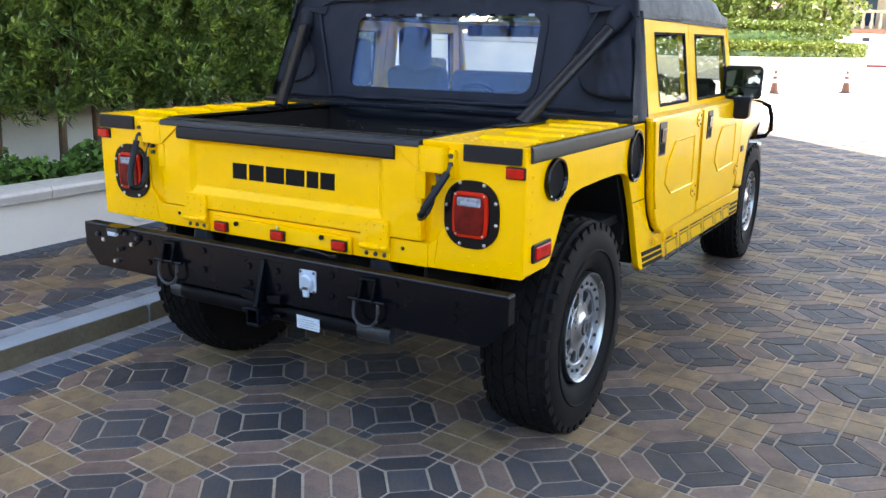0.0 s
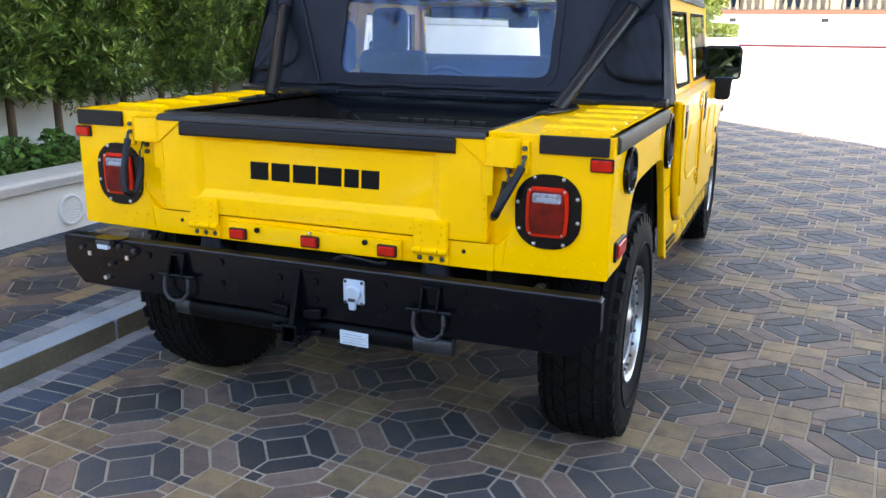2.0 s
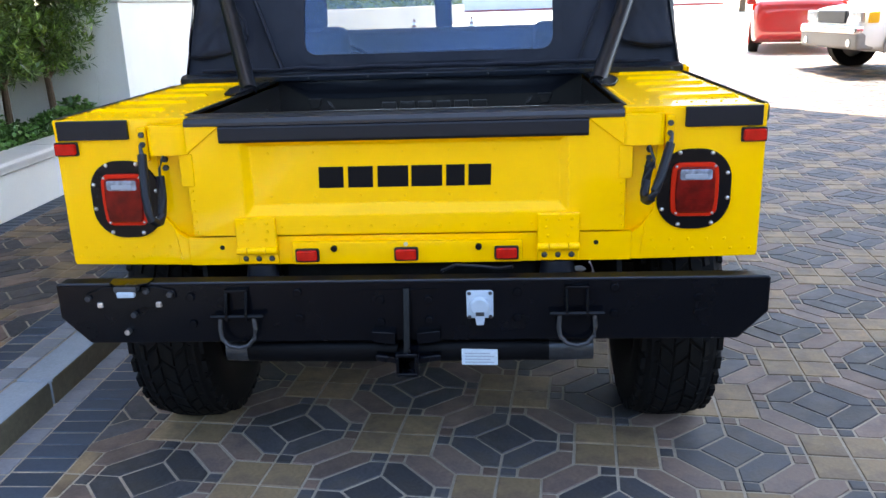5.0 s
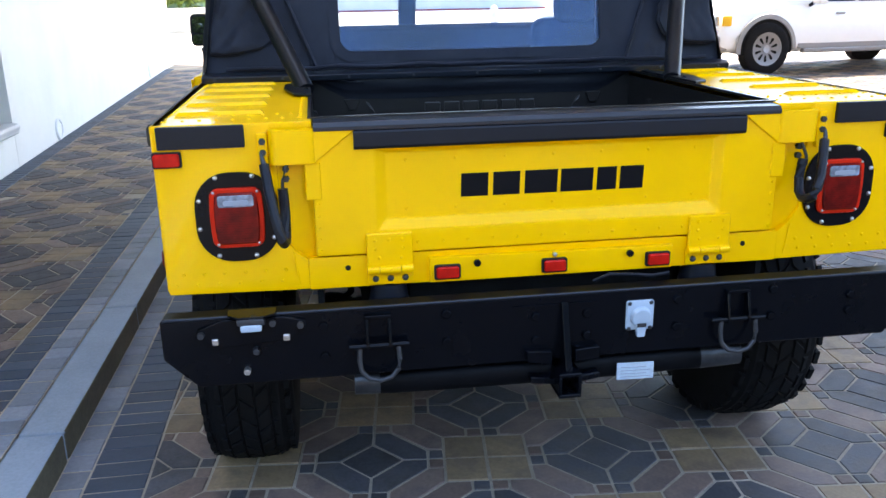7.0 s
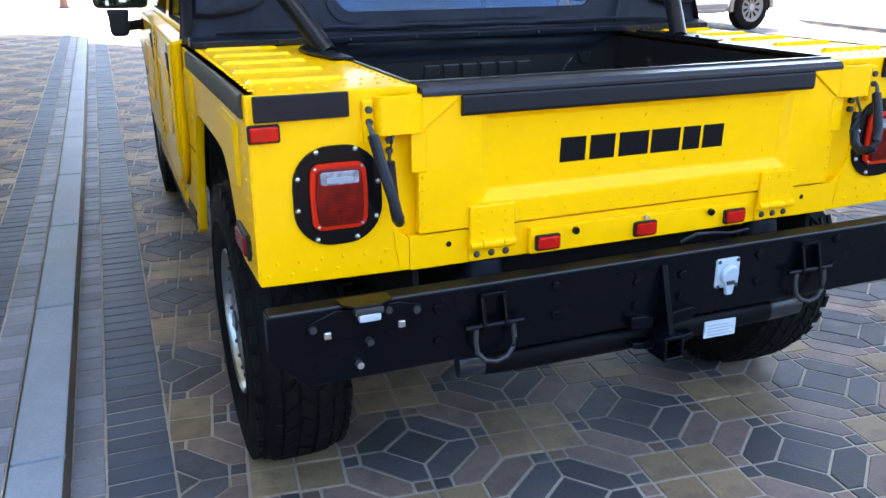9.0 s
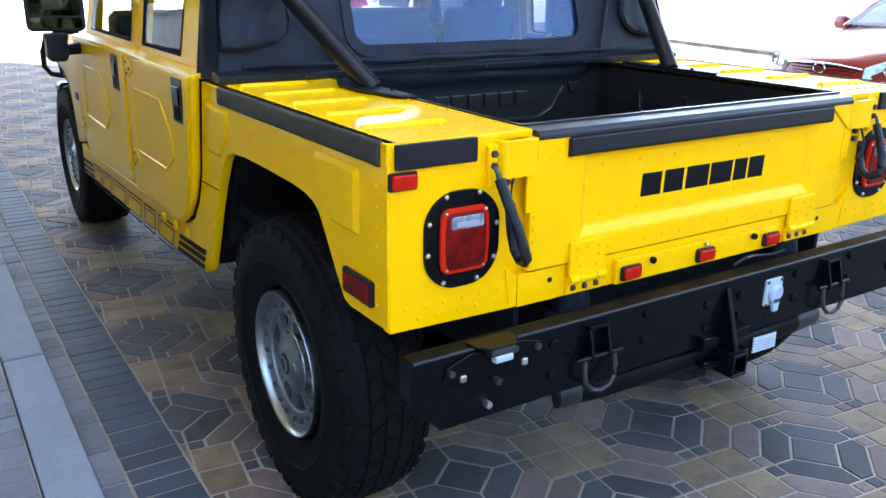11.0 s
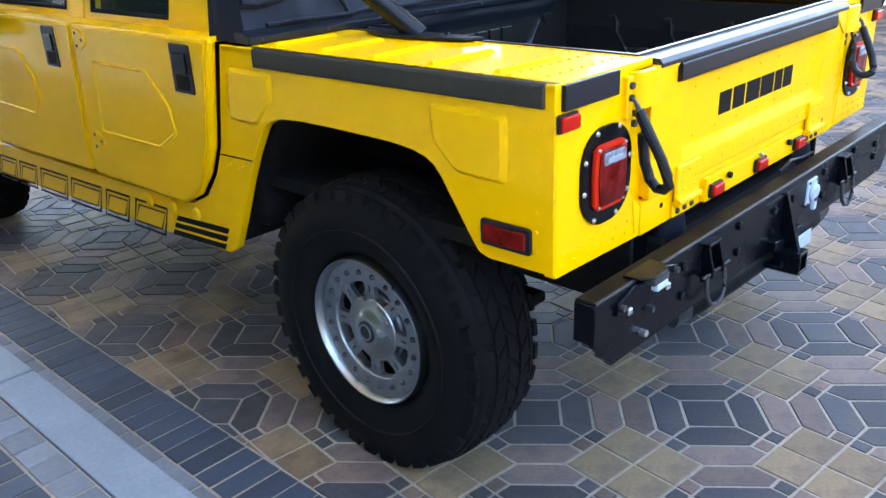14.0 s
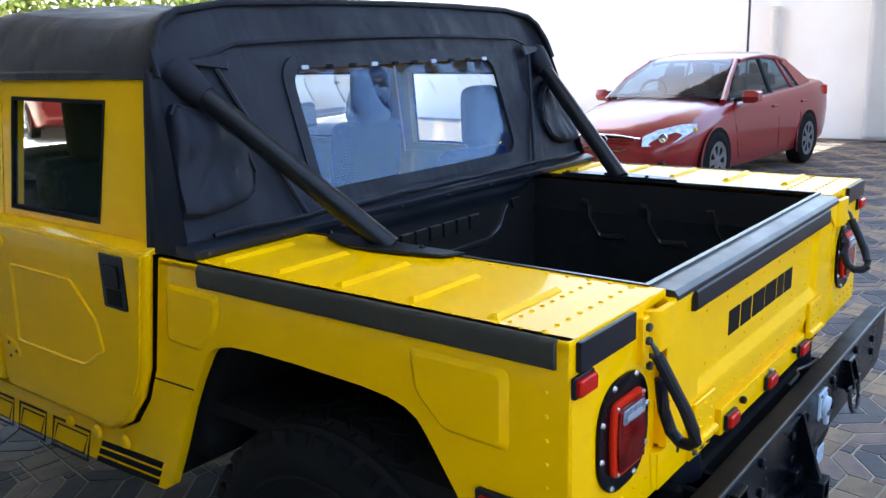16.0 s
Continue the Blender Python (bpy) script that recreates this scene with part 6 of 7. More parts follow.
    def closed_run(pts):
        vs = [face.verts.new((X(d0), cy + r * math.cos(a), zc + r * math.sin(a))) for r, a in pts]
        return [face.edges.new((p, q)) for p, q in zip(vs, vs[1:] + vs[:1])]

    edges = closed_run([(0.1505, 2 * math.pi * k / 96) for k in range(96)])
    edges += closed_run([(0.088, 2 * math.pi * k / 64) for k in range(64)])
    for k in range(8):
        am = 2 * math.pi * (k + 0.5) / 8
        edges += closed_run([(r, am + (a - am)) for r, a in rounded([(0.099, am - 0.20), (0.140, am - 0.262), (0.1455, am - 0.15), (0.1455, am + 0.15), (0.140, am + 0.262), (0.099, am + 0.20)], 0.05)])
        ac = am + math.pi / 8
        edges += closed_run([(0.126 + 0.013 * math.cos(t), ac + 0.030 * math.sin(t)) for t in [2 * math.pi * q / 10 for q in range(10)]])
    bmesh.ops.triangle_fill(face, edges=edges, use_beauty=True)
    out = bmesh.ops.extrude_face_region(face, geom=list(face.faces))
    for e in out["geom"]:
        if isinstance(e, bmesh.types.BMVert):
            e.co.x = X(d1)
    tp("wheel_face", face, CASTALU, hub, "cast alloy wheel face with eight windows", 25)
    tp("hub_disc", turned([(0.06, 0.096), (0.031, 0.097), (0.0275, 0.0945), (0.0255, 0.088), (0.0235, 0.066), (0.016, 0.055), (0.010, 0.044), (0.008, 0.038), (0.009, 0.002)], 48), ALU, hub)
    tp("hub_cap", turned([(0.012, 0.033), (0.005, 0.0325), (0.002, 0.028), (0.0015, 0.002)], 28), DULLSTEEL, hub, "dark round hub cap")
    tp("cap_ring", turned([(0.004, 0.025), (-0.001, 0.025), (-0.001, 0.0205), (0.004, 0.0205), (0.004, 0.025)], 28), CASTALU, hub)
    tp("rim_well", turned([(0.10, 0.02), (0.098, 0.155), (0.105, 0.155), (0.105, 0.02)], 40), CHASSIS, hub, "dark inside of the rim")
    tp("brake_disc", turned([(0.088, 0.05), (0.082, 0.055), (0.082, 0.135), (0.088, 0.137)], 36), DULLSTEEL, hub)
    for k in range(20):
        a = 2 * math.pi * (k + 0.5) / 20
        tp("rim_bolt", dome((X(0.0215), cy + 0.1755 * math.cos(a), zc + 0.1755 * math.sin(a)), (s, 0, 0), 0.0088, 0.010, 8), DULLSTEEL, hub)
    return hub


for s in (-1, 1):
    wheel(0.674, s)
    wheel(4.05, s)


# ---------------------------------------------------------------- plants
def leaves(points, count, length, width, rnd, spread=1.0, up=0.25, droop=0.0):
    """Tufts of narrow folded leaves at the given points: vertices and faces."""
    v, f = [], []
    for (px, py, pz), axis in points:
        for _ in range(count):
            d = Vector((rnd.gauss(0, 1), rnd.gauss(0, 1), rnd.gauss(0, 1) + up)).normalized() * spread + Vector(axis) * 0.8
            d.normalize()
            l, w = length * rnd.uniform(0.65, 1.15), width * rnd.uniform(0.8, 1.2)
            s = d.cross(Vector((rnd.uniform(-1, 1), rnd.uniform(-1, 1), 1.0))).normalized() * w
            b = Vector((px, py, pz)) + d * (length * 0.1)
            m = b + d * l * 0.5
            t = b + d * l - Vector((0, 0, droop * l))
            k = len(v)
            v += [tuple(b), tuple(m - s), tuple(t), tuple(m + s)]
            f.append((k, k + 1, k + 2, k + 3))
    return v, f


def mesh_from(name, v, f, material):
    me = bpy.data.meshes.new(name)
    me.from_pydata(v, [], f)
    me.materials.append(material)
    me.update()
    return me


def crown_points(rnd, n, rx, ry, z0, z1, ragged=0.16):
    """Places on and in an uneven crown, denser at its skin."""
    pts = []
    while len(pts) < n:
        a, z = rnd.uniform(0, 2 * math.pi), rnd.uniform(z0, z1)
        q = (z - z0) / (z1 - z0)
        rad = (0.55 + 0.5 * math.sin(min(1.0, q * 2.4) * math.pi / 2)) * (1.0 if q < 0.7 else 1.0 - (q - 0.7) * 1.6)
        lump = 1 + ragged * (math.sin(a * 3 + z * 7) + 0.7 * math.sin(a * 5 - z * 11) + 0.5 * math.sin(z * 17 + a))
        r = rad * lump * math.sqrt(rnd.uniform(0.25, 1.0))
        x, y = rx * r * math.cos(a), ry * r * math.sin(a)
        pts.append(((x, y, z - 0.08 * rnd.random() * (1 - q)), (math.cos(a) * 0.8, math.sin(a) * 0.8, 0.25 + 0.3 * q)))
    return pts


rnd = random.Random(21)
CROWNS = []
for k in range(4):
    inner = crown_points(rnd, 420, 0.46, 0.37, 0.62, 2.86)
    tufts, shoots = [], []
    for p, axis in crown_points(rnd, 150, 0.55, 0.45, 0.60, 2.9, 0.22):
        for _ in range(5):                             # each spray is a handful of tufts
            q = Vector(p) + Vector((rnd.gauss(0, 0.055), rnd.gauss(0, 0.055), rnd.gauss(0, 0.05)))
            tufts.append((tuple(q), axis))
        tip = Vector(p) + Vector(axis) * 0.06
        for _ in range(2):
            shoots.append(((tip.x + rnd.gauss(0, 0.045), tip.y + rnd.gauss(0, 0.045), tip.z + rnd.gauss(0.02, 0.04)), axis))
    crown = mesh_from("crown", *leaves(inner + tufts, 15, 0.090, 0.0085, rnd, spread=0.95), LEAF)
    young = mesh_from("young_growth", *leaves(shoots, 13, 0.072, 0.0088, rnd, spread=1.0, up=0.5), LEAFY)
    CROWNS.append((crown, young))
for k, ty in enumerate((-0.75, -0.35, 0.08, 0.50, 0.92, 1.36, 1.79, 2.15, 2.58, 2.95, 3.40, 3.77, 4.10, 4.62, 5.16)):
    tx = -3.78 + 0.07 * math.sin(k * 2.3)
    tree = thing("hedge_tree", (tx, ty, 0.40), "slim evergreen tree with narrow leaves and bare trunk", "tree", "hedge along the building")
    lean = 0.05 * math.sin(k * 1.7)
    path = [(tx + lean * q, ty + 0.03 * math.sin(3 * q + k), 0.38 + q * 1.7) for q in (0, 0.15, 0.3, 0.45, 0.6, 0.8, 1.0)]
    bm = tube(path, [0.036, 0.032, 0.029, 0.028, 0.026, 0.02, 0.012], 9)
    for b in range(4):
        q0 = path[2 + b % 3]
        an = b * 1.9 + k
        tube([q0, (q0[0] + 0.10 * math.cos(an), q0[1] + 0.10 * math.sin(an), q0[2] + 0.16), (q0[0] + 0.24 * math.cos(an), q0[1] + 0.24 * math.sin(an), q0[2] + 0.40)], [0.014, 0.011, 0.006], 6, bm=bm)
    part("trunk", bm, BARK, tree)
    for nm, me, lab in zip(("crown", "young_growth"), CROWNS[k % 4], ("dense tufts of narrow green leaves", "yellow-green young tips")):
        cr = link_mesh(nm, me, tree, lab, (tx, ty, 0.40))
        cr.rotation_euler = (0, 0, k * 1.3)
        cr.scale = (1, 1, 1.0 + 0.05 * math.sin(k * 2.1))

# low broad-leaved plants along the planter's edge
v, f = [], []
pts = []
for _ in range(2300):
    y = rnd.uniform(-1.2, 5.50)
    x = wall_x(y) - 0.27 - abs(rnd.gauss(0, 0.20))
    h = 0.13 + 0.11 * (0.5 + 0.5 * math.sin(y * 4.1 + x * 9)) + 0.06 * math.sin(y * 11)
    pts.append(((x, y, 0.42 + h * math.sqrt(rnd.random())), (rnd.uniform(0.0, 0.7), rnd.uniform(-0.4, 0.4), 0.5)))
v, f = leaves(pts, 5, 0.066, 0.020, rnd, up=0.5, droop=0.25)
tagged(link_mesh("ground_cover", mesh_from("ground_cover", v, f, LEAFB), None, "", (0, 0, 0)), "low glossy green ground cover in the planter", "plant", kind="stuff")

# round white vents low on the wall
for vy, vz in ((1.97, 0.245), (6.85, 0.27), (12.4, 0.42)):
    vx = wall_x(vy)
    vent = thing("wall_vent", (vx, vy, vz - 0.11), "round white slatted light set in the stucco wall", "wall light", "wall lights")
    part("vent_rim", lathe([(0.0, 0.112), (0.016, 0.108), (0.022, 0.098), (0.018, 0.088), (0.0, 0.086), (0.0, 0.112)], (vx, vy, vz), 'x', 32), WALLLIGHT, vent)
    part("vent_disc", cyl((vx - 0.002, vy, vz), (vx + 0.008, vy, vz), 0.09, n=28), WALLLIGHT, vent)
    for k in range(9):
        z = vz - 0.07 + k * 0.0175
        w = math.sqrt(max(0.0, 0.088 ** 2 - (z - vz) ** 2))
        part("slat", box(vx + 0.006, vx + 0.016, vy - w, vy + w, z - 0.005, z + 0.004, 0.002), WALLLIGHT, vent)


# ---------------------------------------------------------------- other vehicles
def fair(vals, n):
    """A smooth run of values through those given, n steps to each span."""
    out = []
    for i in range(len(vals) - 1):
        p0, p1, p2, p3 = vals[max(i - 1, 0)], vals[i], vals[i + 1], vals[min(i + 2, len(vals) - 1)]
        for k in range(n):
            t = k / n
            m1, m2 = (p2 - p0) * 0.4, (p3 - p1) * 0.4
            out.append((2 * t ** 3 - 3 * t * t + 1) * p1 + (t ** 3 - 2 * t * t + t) * m1 + (3 * t * t - 2 * t ** 3) * p2 + (t ** 3 - t * t) * m2)
    return out + [vals[-1]]


def suv_car(name, label, m, paint, L, W, H, wb, tr):
    """A parked sport utility vehicle, modelled with its nose to +x about its middle on the ground, then set by m."""
    ob = thing(name, m.translation, label, "car")

    def add(n, bm, mt, parent=None, lab="", smooth=40):
        bm.transform(m)
        return part(n, bm, mt, parent or ob, lab, smooth)

    h = W / 2
    belt, hood, low = 1.12, 1.05, 0.36
    xs = [-0.5, -0.485, -0.44, -0.30, -0.16, 0.0, 0.14, 0.25, 0.36, 0.43, 0.475, 0.497, 0.5]
    tops = [belt - 0.12, belt - 0.02, belt, belt, belt, belt, belt, belt, hood, hood - 0.02, hood - 0.07, hood - 0.20, hood - 0.28]
    wid = [0.92, 0.96, 0.98, 1, 1, 1, 1, 1, 0.99, 0.97, 0.95, 0.90, 0.85]
    lows = [low + 0.12, low + 0.05, low, low, low, low, low, low, low, low + 0.01, low + 0.02, low + 0.05, low + 0.08]
    rings = []
    xs, tops, wid, lows = (fair(q, 4) for q in (xs, tops, wid, lows))
    for x, zt, w, zl in zip(xs, tops, wid, lows):
        a = h * w
        zm = zl + (zt - zl) * 0.62
        rings.append([(x * L, -a * 0.90, zl), (x * L, -a, zl + 0.10), (x * L, -a * 1.0, zm - 0.06), (x * L, -a * 0.965, zm + 0.06), (x * L, -a * 0.90, zt - 0.03), (x * L, -a * 0.78, zt), (x * L, -a * 0.35, zt + 0.025),
                      (x * L, a * 0.35, zt + 0.025), (x * L, a * 0.78, zt), (x * L, a * 0.90, zt - 0.03), (x * L, a * 0.965, zm + 0.06), (x * L, a, zm - 0.06), (x * L, a, zl + 0.10), (x * L, a * 0.90, zl)])
    body = add("body", loft(rings), paint, None, "", 50)
    # cabin
    cab = [(-0.485, belt - 0.02, 0.86), (-0.47, H - 0.10, 0.78), (-0.44, H - 0.02, 0.75), (0.0, H, 0.76), (0.14, H - 0.04, 0.75), (0.265, belt - 0.02, 0.86)]
    base = [[(x * L, -h * 0.90, min(z, belt - 0.04)), (x * L, -h * w, z), (x * L, -h * w * 0.75, z + 0.02), (x * L, h * w * 0.75, z + 0.02), (x * L, h * w, z), (x * L, h * 0.90, min(z, belt - 0.04))] for x, z, w in cab]
    add("cabin", loft(base), paint, body, "", 50)

    def on_cabin(x, q, s, off=0.006):
        """Place on the cabin's flank: x along, q from belt (0) to roof (1)."""
        for (xa, za, wa), (xb, zb, wb2) in zip(cab, cab[1:]):
            if xa <= x <= xb:
                t = (x - xa) / (xb - xa)
                zt, wt = za + (zb - za) * t, wa + (wb2 - wa) * t
                zl = belt - 0.04
                z = zl + 0.02 + max(0.0, zt - 0.06 - zl) * q
                f = (z - zl) / max(0.05, zt - zl)
                return (x * L, s * (h * (0.90 + (wt - 0.90) * f) + off), z)
    for s in (-1, 1):
        for a, b in ((-0.455, -0.22), (-0.205, 0.0), (0.012, 0.15)):
            pts = []
            for k in range(6):
                x = a + (b - a) * k / 5
                p = on_cabin(x, 0.06, s, 0.010)
                pts.append(p)
            for k in range(5, -1, -1):
                x = a + (b - a) * k / 5
                pts.append(on_cabin(x, 0.94, s, 0.010))
            bm = bmesh.new()
            vs = [bm.verts.new(p) for p in pts]
            for k in range(5):
                bm.faces.new((vs[k], vs[k + 1], vs[10 - k], vs[11 - k]))
            add("side_window", bm, CARGLASS, body, "dark side window")
        for dx in (-0.2, 0.06):
            add("door_handle", box(dx * L, dx * L + 0.17, min(s * h * 0.985, s * h * 1.0 + s * 0.02), max(s * h * 0.985, s * h * 1.0 + s * 0.02), belt - 0.17, belt - 0.135, 0.01), GREYPL, body)
        mx = 0.17 * L
        mb = box(mx - 0.08, mx + 0.09, min(s * (h + 0.01), s * (h + 0.21)), max(s * (h + 0.01), s * (h + 0.21)), belt + 0.0, belt + 0.13, 0.04, 3)
        mi = add("door_mirror", mb, paint, body)
        add("mirror_foot", cyl((mx + 0.03, s * h * 0.9, belt - 0.02), (mx + 0.03, s * (h + 0.04), belt + 0.04), 0.03, n=8), RUBBER, body)
    # windscreens, as sheets that follow the cabin's slope
    n = len(cab)
    for which, run in (("windscreen", (n - 2, n - 1)), ("rear_screen", (2, 1))):
        ids = run
        bm = bmesh.new()
        rows = []
        for k, i in enumerate(ids):
            x, z, w = cab[i]
            if k == len(ids) - 1 and len(ids) > 1:
                x0, z0, w0 = cab[ids[k - 1]]
                x, z, w = x0 + (x - x0) * 0.85, z0 + (z - z0) * 0.85, w0 + (w - w0) * 0.85
            out = 0.012 if which == "windscreen" else -0.012
            rows.append([bm.verts.new((x * L + out, h * w * e * 0.92, z + 0.024 * (1 - 0.6 * e * e) + 0.008)) for e in (-1, -0.6, -0.2, 0.2, 0.6, 1)])
        for r0, r1 in zip(rows, rows[1:]):
            for k in range(5):
                bm.faces.new((r0[k], r0[k + 1], r1[k + 1], r1[k]))
        add(which, bm, CARGLASS, body, "dark screen")
    # nose
    add("front_bumper", box(0.455 * L, 0.512 * L, -h * 0.93, h * 0.93, 0.40, 0.66, 0.05, 3), GREYPL, body, "grey front bumper")
    add("bumper_bar", box(0.46 * L, 0.518 * L, -h * 0.90, h * 0.90, 0.62, 0.76, 0.04, 3), CHROME, body, "bright bumper bar")
    add("grille", box(0.49 * L, 0.505 * L, -h * 0.45, h * 0.45, 0.78, 0.98, 0.02), DULLSTEEL, body)
    for s in (-1, 1):
        add("turn_lamp", box(0.455 * L, 0.485 * L, min(s * h * 0.93, s * h * 0.975), max(s * h * 0.93, s * h * 0.975), 0.80, 0.96, 0.01), AMBER, body, "amber turn lamp")
        add("headlamp", box(0.485 * L, 0.500 * L, min(s * h * 0.52, s * h * 0.88), max(s * h * 0.52, s * h * 0.88), 0.80, 0.97, 0.02), HEADGLASS, body)
        add("fog_lamp", cyl((0.50 * L, s * h * 0.7, 0.50), (0.515 * L, s * h * 0.7, 0.50), 0.06, n=16), HEADGLASS, body)
        add("running_board", box(-0.21 * L, 0.20 * L, min(s * h * 0.90, s * h * 1.03), max(s * h * 0.90, s * h * 1.03), 0.34, 0.42, 0.02), GREYPL, body, "grey running board")
        add("cladding", box(-0.22 * L, 0.22 * L, min(s * h * 0.97, s * h * 1.008), max(s * h * 0.97, s * h * 1.008), 0.42, 0.50, 0.008), GREYPL, body)
    # wheels with arches
    for sx in (-1, 1):
        cx = sx * wb / 2
        for s in (-1, 1):
            arch = [(cx + (tr + 0.055) * math.cos(radians(a)), tr + (tr + 0.055) * math.sin(radians(a))) for a in range(-20, 201, 12)]
            bm = prism([(x, max(z, low - 0.01)) for x, z in arch], 'y', s * (h * 0.72), s * (h * 1.0 + 0.004), 0.0)
            add("wheel_arch", bm, CHASSIS, body)
            ring = [[(cx + (tr + r) * math.cos(radians(a)), s * (h * 1.0 + d), tr + (tr + r) * math.sin(radians(a))) for a in range(-8, 189, 10)] for r, d in ((0.05, 0.0), (0.055, 0.03), (0.125, 0.02), (0.13, 0.0))]
            add("arch_trim", loft(ring, closed=False), GREYPL, body, "grey wheel arch trim")
            w0 = h * 1.0 + 0.037
            prof = [(0.0, tr * 0.62), (0.012, tr * 0.70), (0.008, tr * 0.90), (-0.02, tr * 0.985), (-0.20, tr * 0.985), (-0.22, tr * 0.7), (-0.2, tr * 0.6), (0.0, tr * 0.62)]
            wl = add("wheel", lathe([(s * (w0 + d), r) for d, r in prof], (cx, 0, tr), 'y', 32), TYRE, None, "car wheel with alloy rim")
            add("rim", lathe([(s * (w0 - 0.03), 0.02), (s * (w0 - 0.028), tr * 0.50), (s * (w0 + 0.0), tr * 0.58), (s * (w0 + 0.004), tr * 0.63), (s * (w0 - 0.06), tr * 0.62), (s * (w0 - 0.06), 0.02)], (cx, 0, tr), 'y', 28), CARRIM, wl)
            # slots are raised black patches, painted in place of shaded openings
            for k in range(10):
                a = 2 * math.pi * (k + 0.5) / 10
                pts = [(tr * 0.24, -0.10), (tr * 0.24, 0.10), (tr * 0.46, 0.13), (tr * 0.50, 0.0), (tr * 0.46, -0.13)]
                bm = prism([(cx + r * math.cos(a + d), tr + r * math.sin(a + d)) for r, d in pts], 'y', s * (w0 - 0.029), s * (w0 - 0.024))
                add("rim_slot", bm, CHASSIS, wl)
            add("hub", lathe([(s * (w0 - 0.02), 0.002), (s * (w0 - 0.012), tr * 0.14), (s * (w0 - 0.03), tr * 0.16), (s * (w0 - 0.04), 0.002)], (cx, 0, tr), 'y', 16), CASTALU, wl)
    return ob


def sedan_car(name, label, m, paint):
    """A parked four-door sedan, modelled with its nose to +x about its middle on the ground, then set by m."""
    ob = thing(name, m.translation, label, "car")

    def add(n, bm, mt, parent=None, lab="", smooth=40):
        bm.transform(m)
        return part(n, bm, mt, parent or ob, lab, smooth)

    # shell: place along the car, sill, shoulder, crown, widest half and shoulder half
    RUN = [(-2.40, 0.44, 0.76, 0.82, 0.60, 0.54), (-2.37, 0.36, 0.89, 0.94, 0.74, 0.67), (-2.26, 0.29, 0.995, 1.045, 0.83, 0.735), (-2.00, 0.23, 1.02, 1.085, 0.875, 0.765),
           (-1.66, 0.20, 1.005, 1.075, 0.902, 0.785), (-1.25, 0.19, 0.98, 1.03, 0.91, 0.80), (-0.50, 0.18, 0.955, 0.985, 0.912, 0.82), (0.30, 0.18, 0.93, 0.965, 0.912, 0.83),
           (0.85, 0.18, 0.91, 0.965, 0.912, 0.83), (1.10, 0.18, 0.89, 0.965, 0.912, 0.815), (1.45, 0.19, 0.85, 0.93, 0.905, 0.775), (1.80, 0.20, 0.79, 0.875, 0.88, 0.715),
           (2.08, 0.21, 0.72, 0.80, 0.82, 0.635), (2.28, 0.25, 0.635, 0.715, 0.71, 0.54), (2.37, 0.30, 0.56, 0.64, 0.60, 0.46), (2.40, 0.38, 0.50, 0.55, 0.50, 0.38)]
    cols = [fair(list(q), 3) for q in zip(*RUN)]
    rings = []
    for x, zl, zs, zt, w, ws in zip(*cols):
        hgt = zs - zl
        halfway = [(w * 0.86, zl), (w * 0.955, zl + 0.05 * min(1, hgt)), (w * 0.985, zl + 0.24 * hgt), (w, zl + 0.52 * hgt), (w * 0.992, zl + 0.72 * hgt), (w * 0.965, zl + 0.87 * hgt), (ws * 1.03, zs - 0.015), (ws * 0.97, zs + 0.014), (ws * 0.72, zt - 0.018), (ws * 0.36, zt - 0.002), (0.0, zt)]
        rings.append([(x, -a, z) for a, z in halfway] + [(x, a, z) for a, z in halfway[-2::-1]])
    body = add("body", loft(rings), paint, None, "", 60)

    def flank(z, s, off=0.0):
        return s * (0.802 - (z - 0.945) / 0.44 * 0.215 + off)

    def side(poly, s, off=0.0):
        return [(x, flank(z, s, off), z) for x, z in poly]

    # roof
    rr = []
    for x, z, w in ((0.34, 1.368, 0.545), (0.22, 1.408, 0.570), (0.0, 1.436, 0.585), (-0.40, 1.452, 0.590), (-0.75, 1.435, 0.580), (-0.98, 1.388, 0.565)):
        up = [(w, z - 0.055), (w * 0.96, z - 0.030), (w * 0.75, z - 0.010), (w * 0.4, z - 0.001), (0, z)]
        top = [(x, -a, b) for a, b in up] + [(x, a, b) for a, b in up[-2::-1]]
        rr.append(top + [(px, py * 0.97, pz - 0.03) for px, py, pz in top[::-1]])
    add("roof", loft(rr), paint, body, "", 60)
    deck = loft([[(x, -w, z), (x, w, z), (x, w, z - 0.03), (x, -w, z - 0.03)] for x, z, w in ((-1.56, 1.078, 0.66), (-1.2, 1.05, 0.74), (-0.5, 1.004, 0.76), (0.5, 0.984, 0.76), (1.0, 0.99, 0.70))])
    add("parcel_deck", deck, DASHM, body)
    for sx, sy in ((0.05, -0.37), (0.05, 0.37), (-0.85, -0.38), (-0.85, 0.38)):
        sb = box(sx - 0.07, sx + 0.05, sy - 0.23, sy + 0.23, 0.96, 1.17, 0.04, 2)
        box(sx - 0.06, sx + 0.02, sy - 0.13, sy + 0.13, 1.16, 1.30, 0.035, 2, bm=sb)
        add("seat_back", sb, SEATM, body)
    add("steering_wheel", tube([(0.62 - 0.05 * math.sin(a), -0.37 + 0.18 * math.cos(a), 1.00 + 0.15 * math.sin(a)) for a in [2 * math.pi * k / 20 for k in range(20)]], 0.014, 6, closed=True), RUBBER, body)
    for s in (-1, 1):
        add("front_pillar", tube([(1.06, s * 0.775, 0.925), (0.72, s * 0.690, 1.165), (0.30, s * 0.575, 1.355)], [0.042, 0.032, 0.030], 8), paint, body)
        add("centre_pillar", tube(side([(-0.290, 0.94), (-0.330, 1.38)], s, -0.018), 0.034, 8), RUBBER, body)
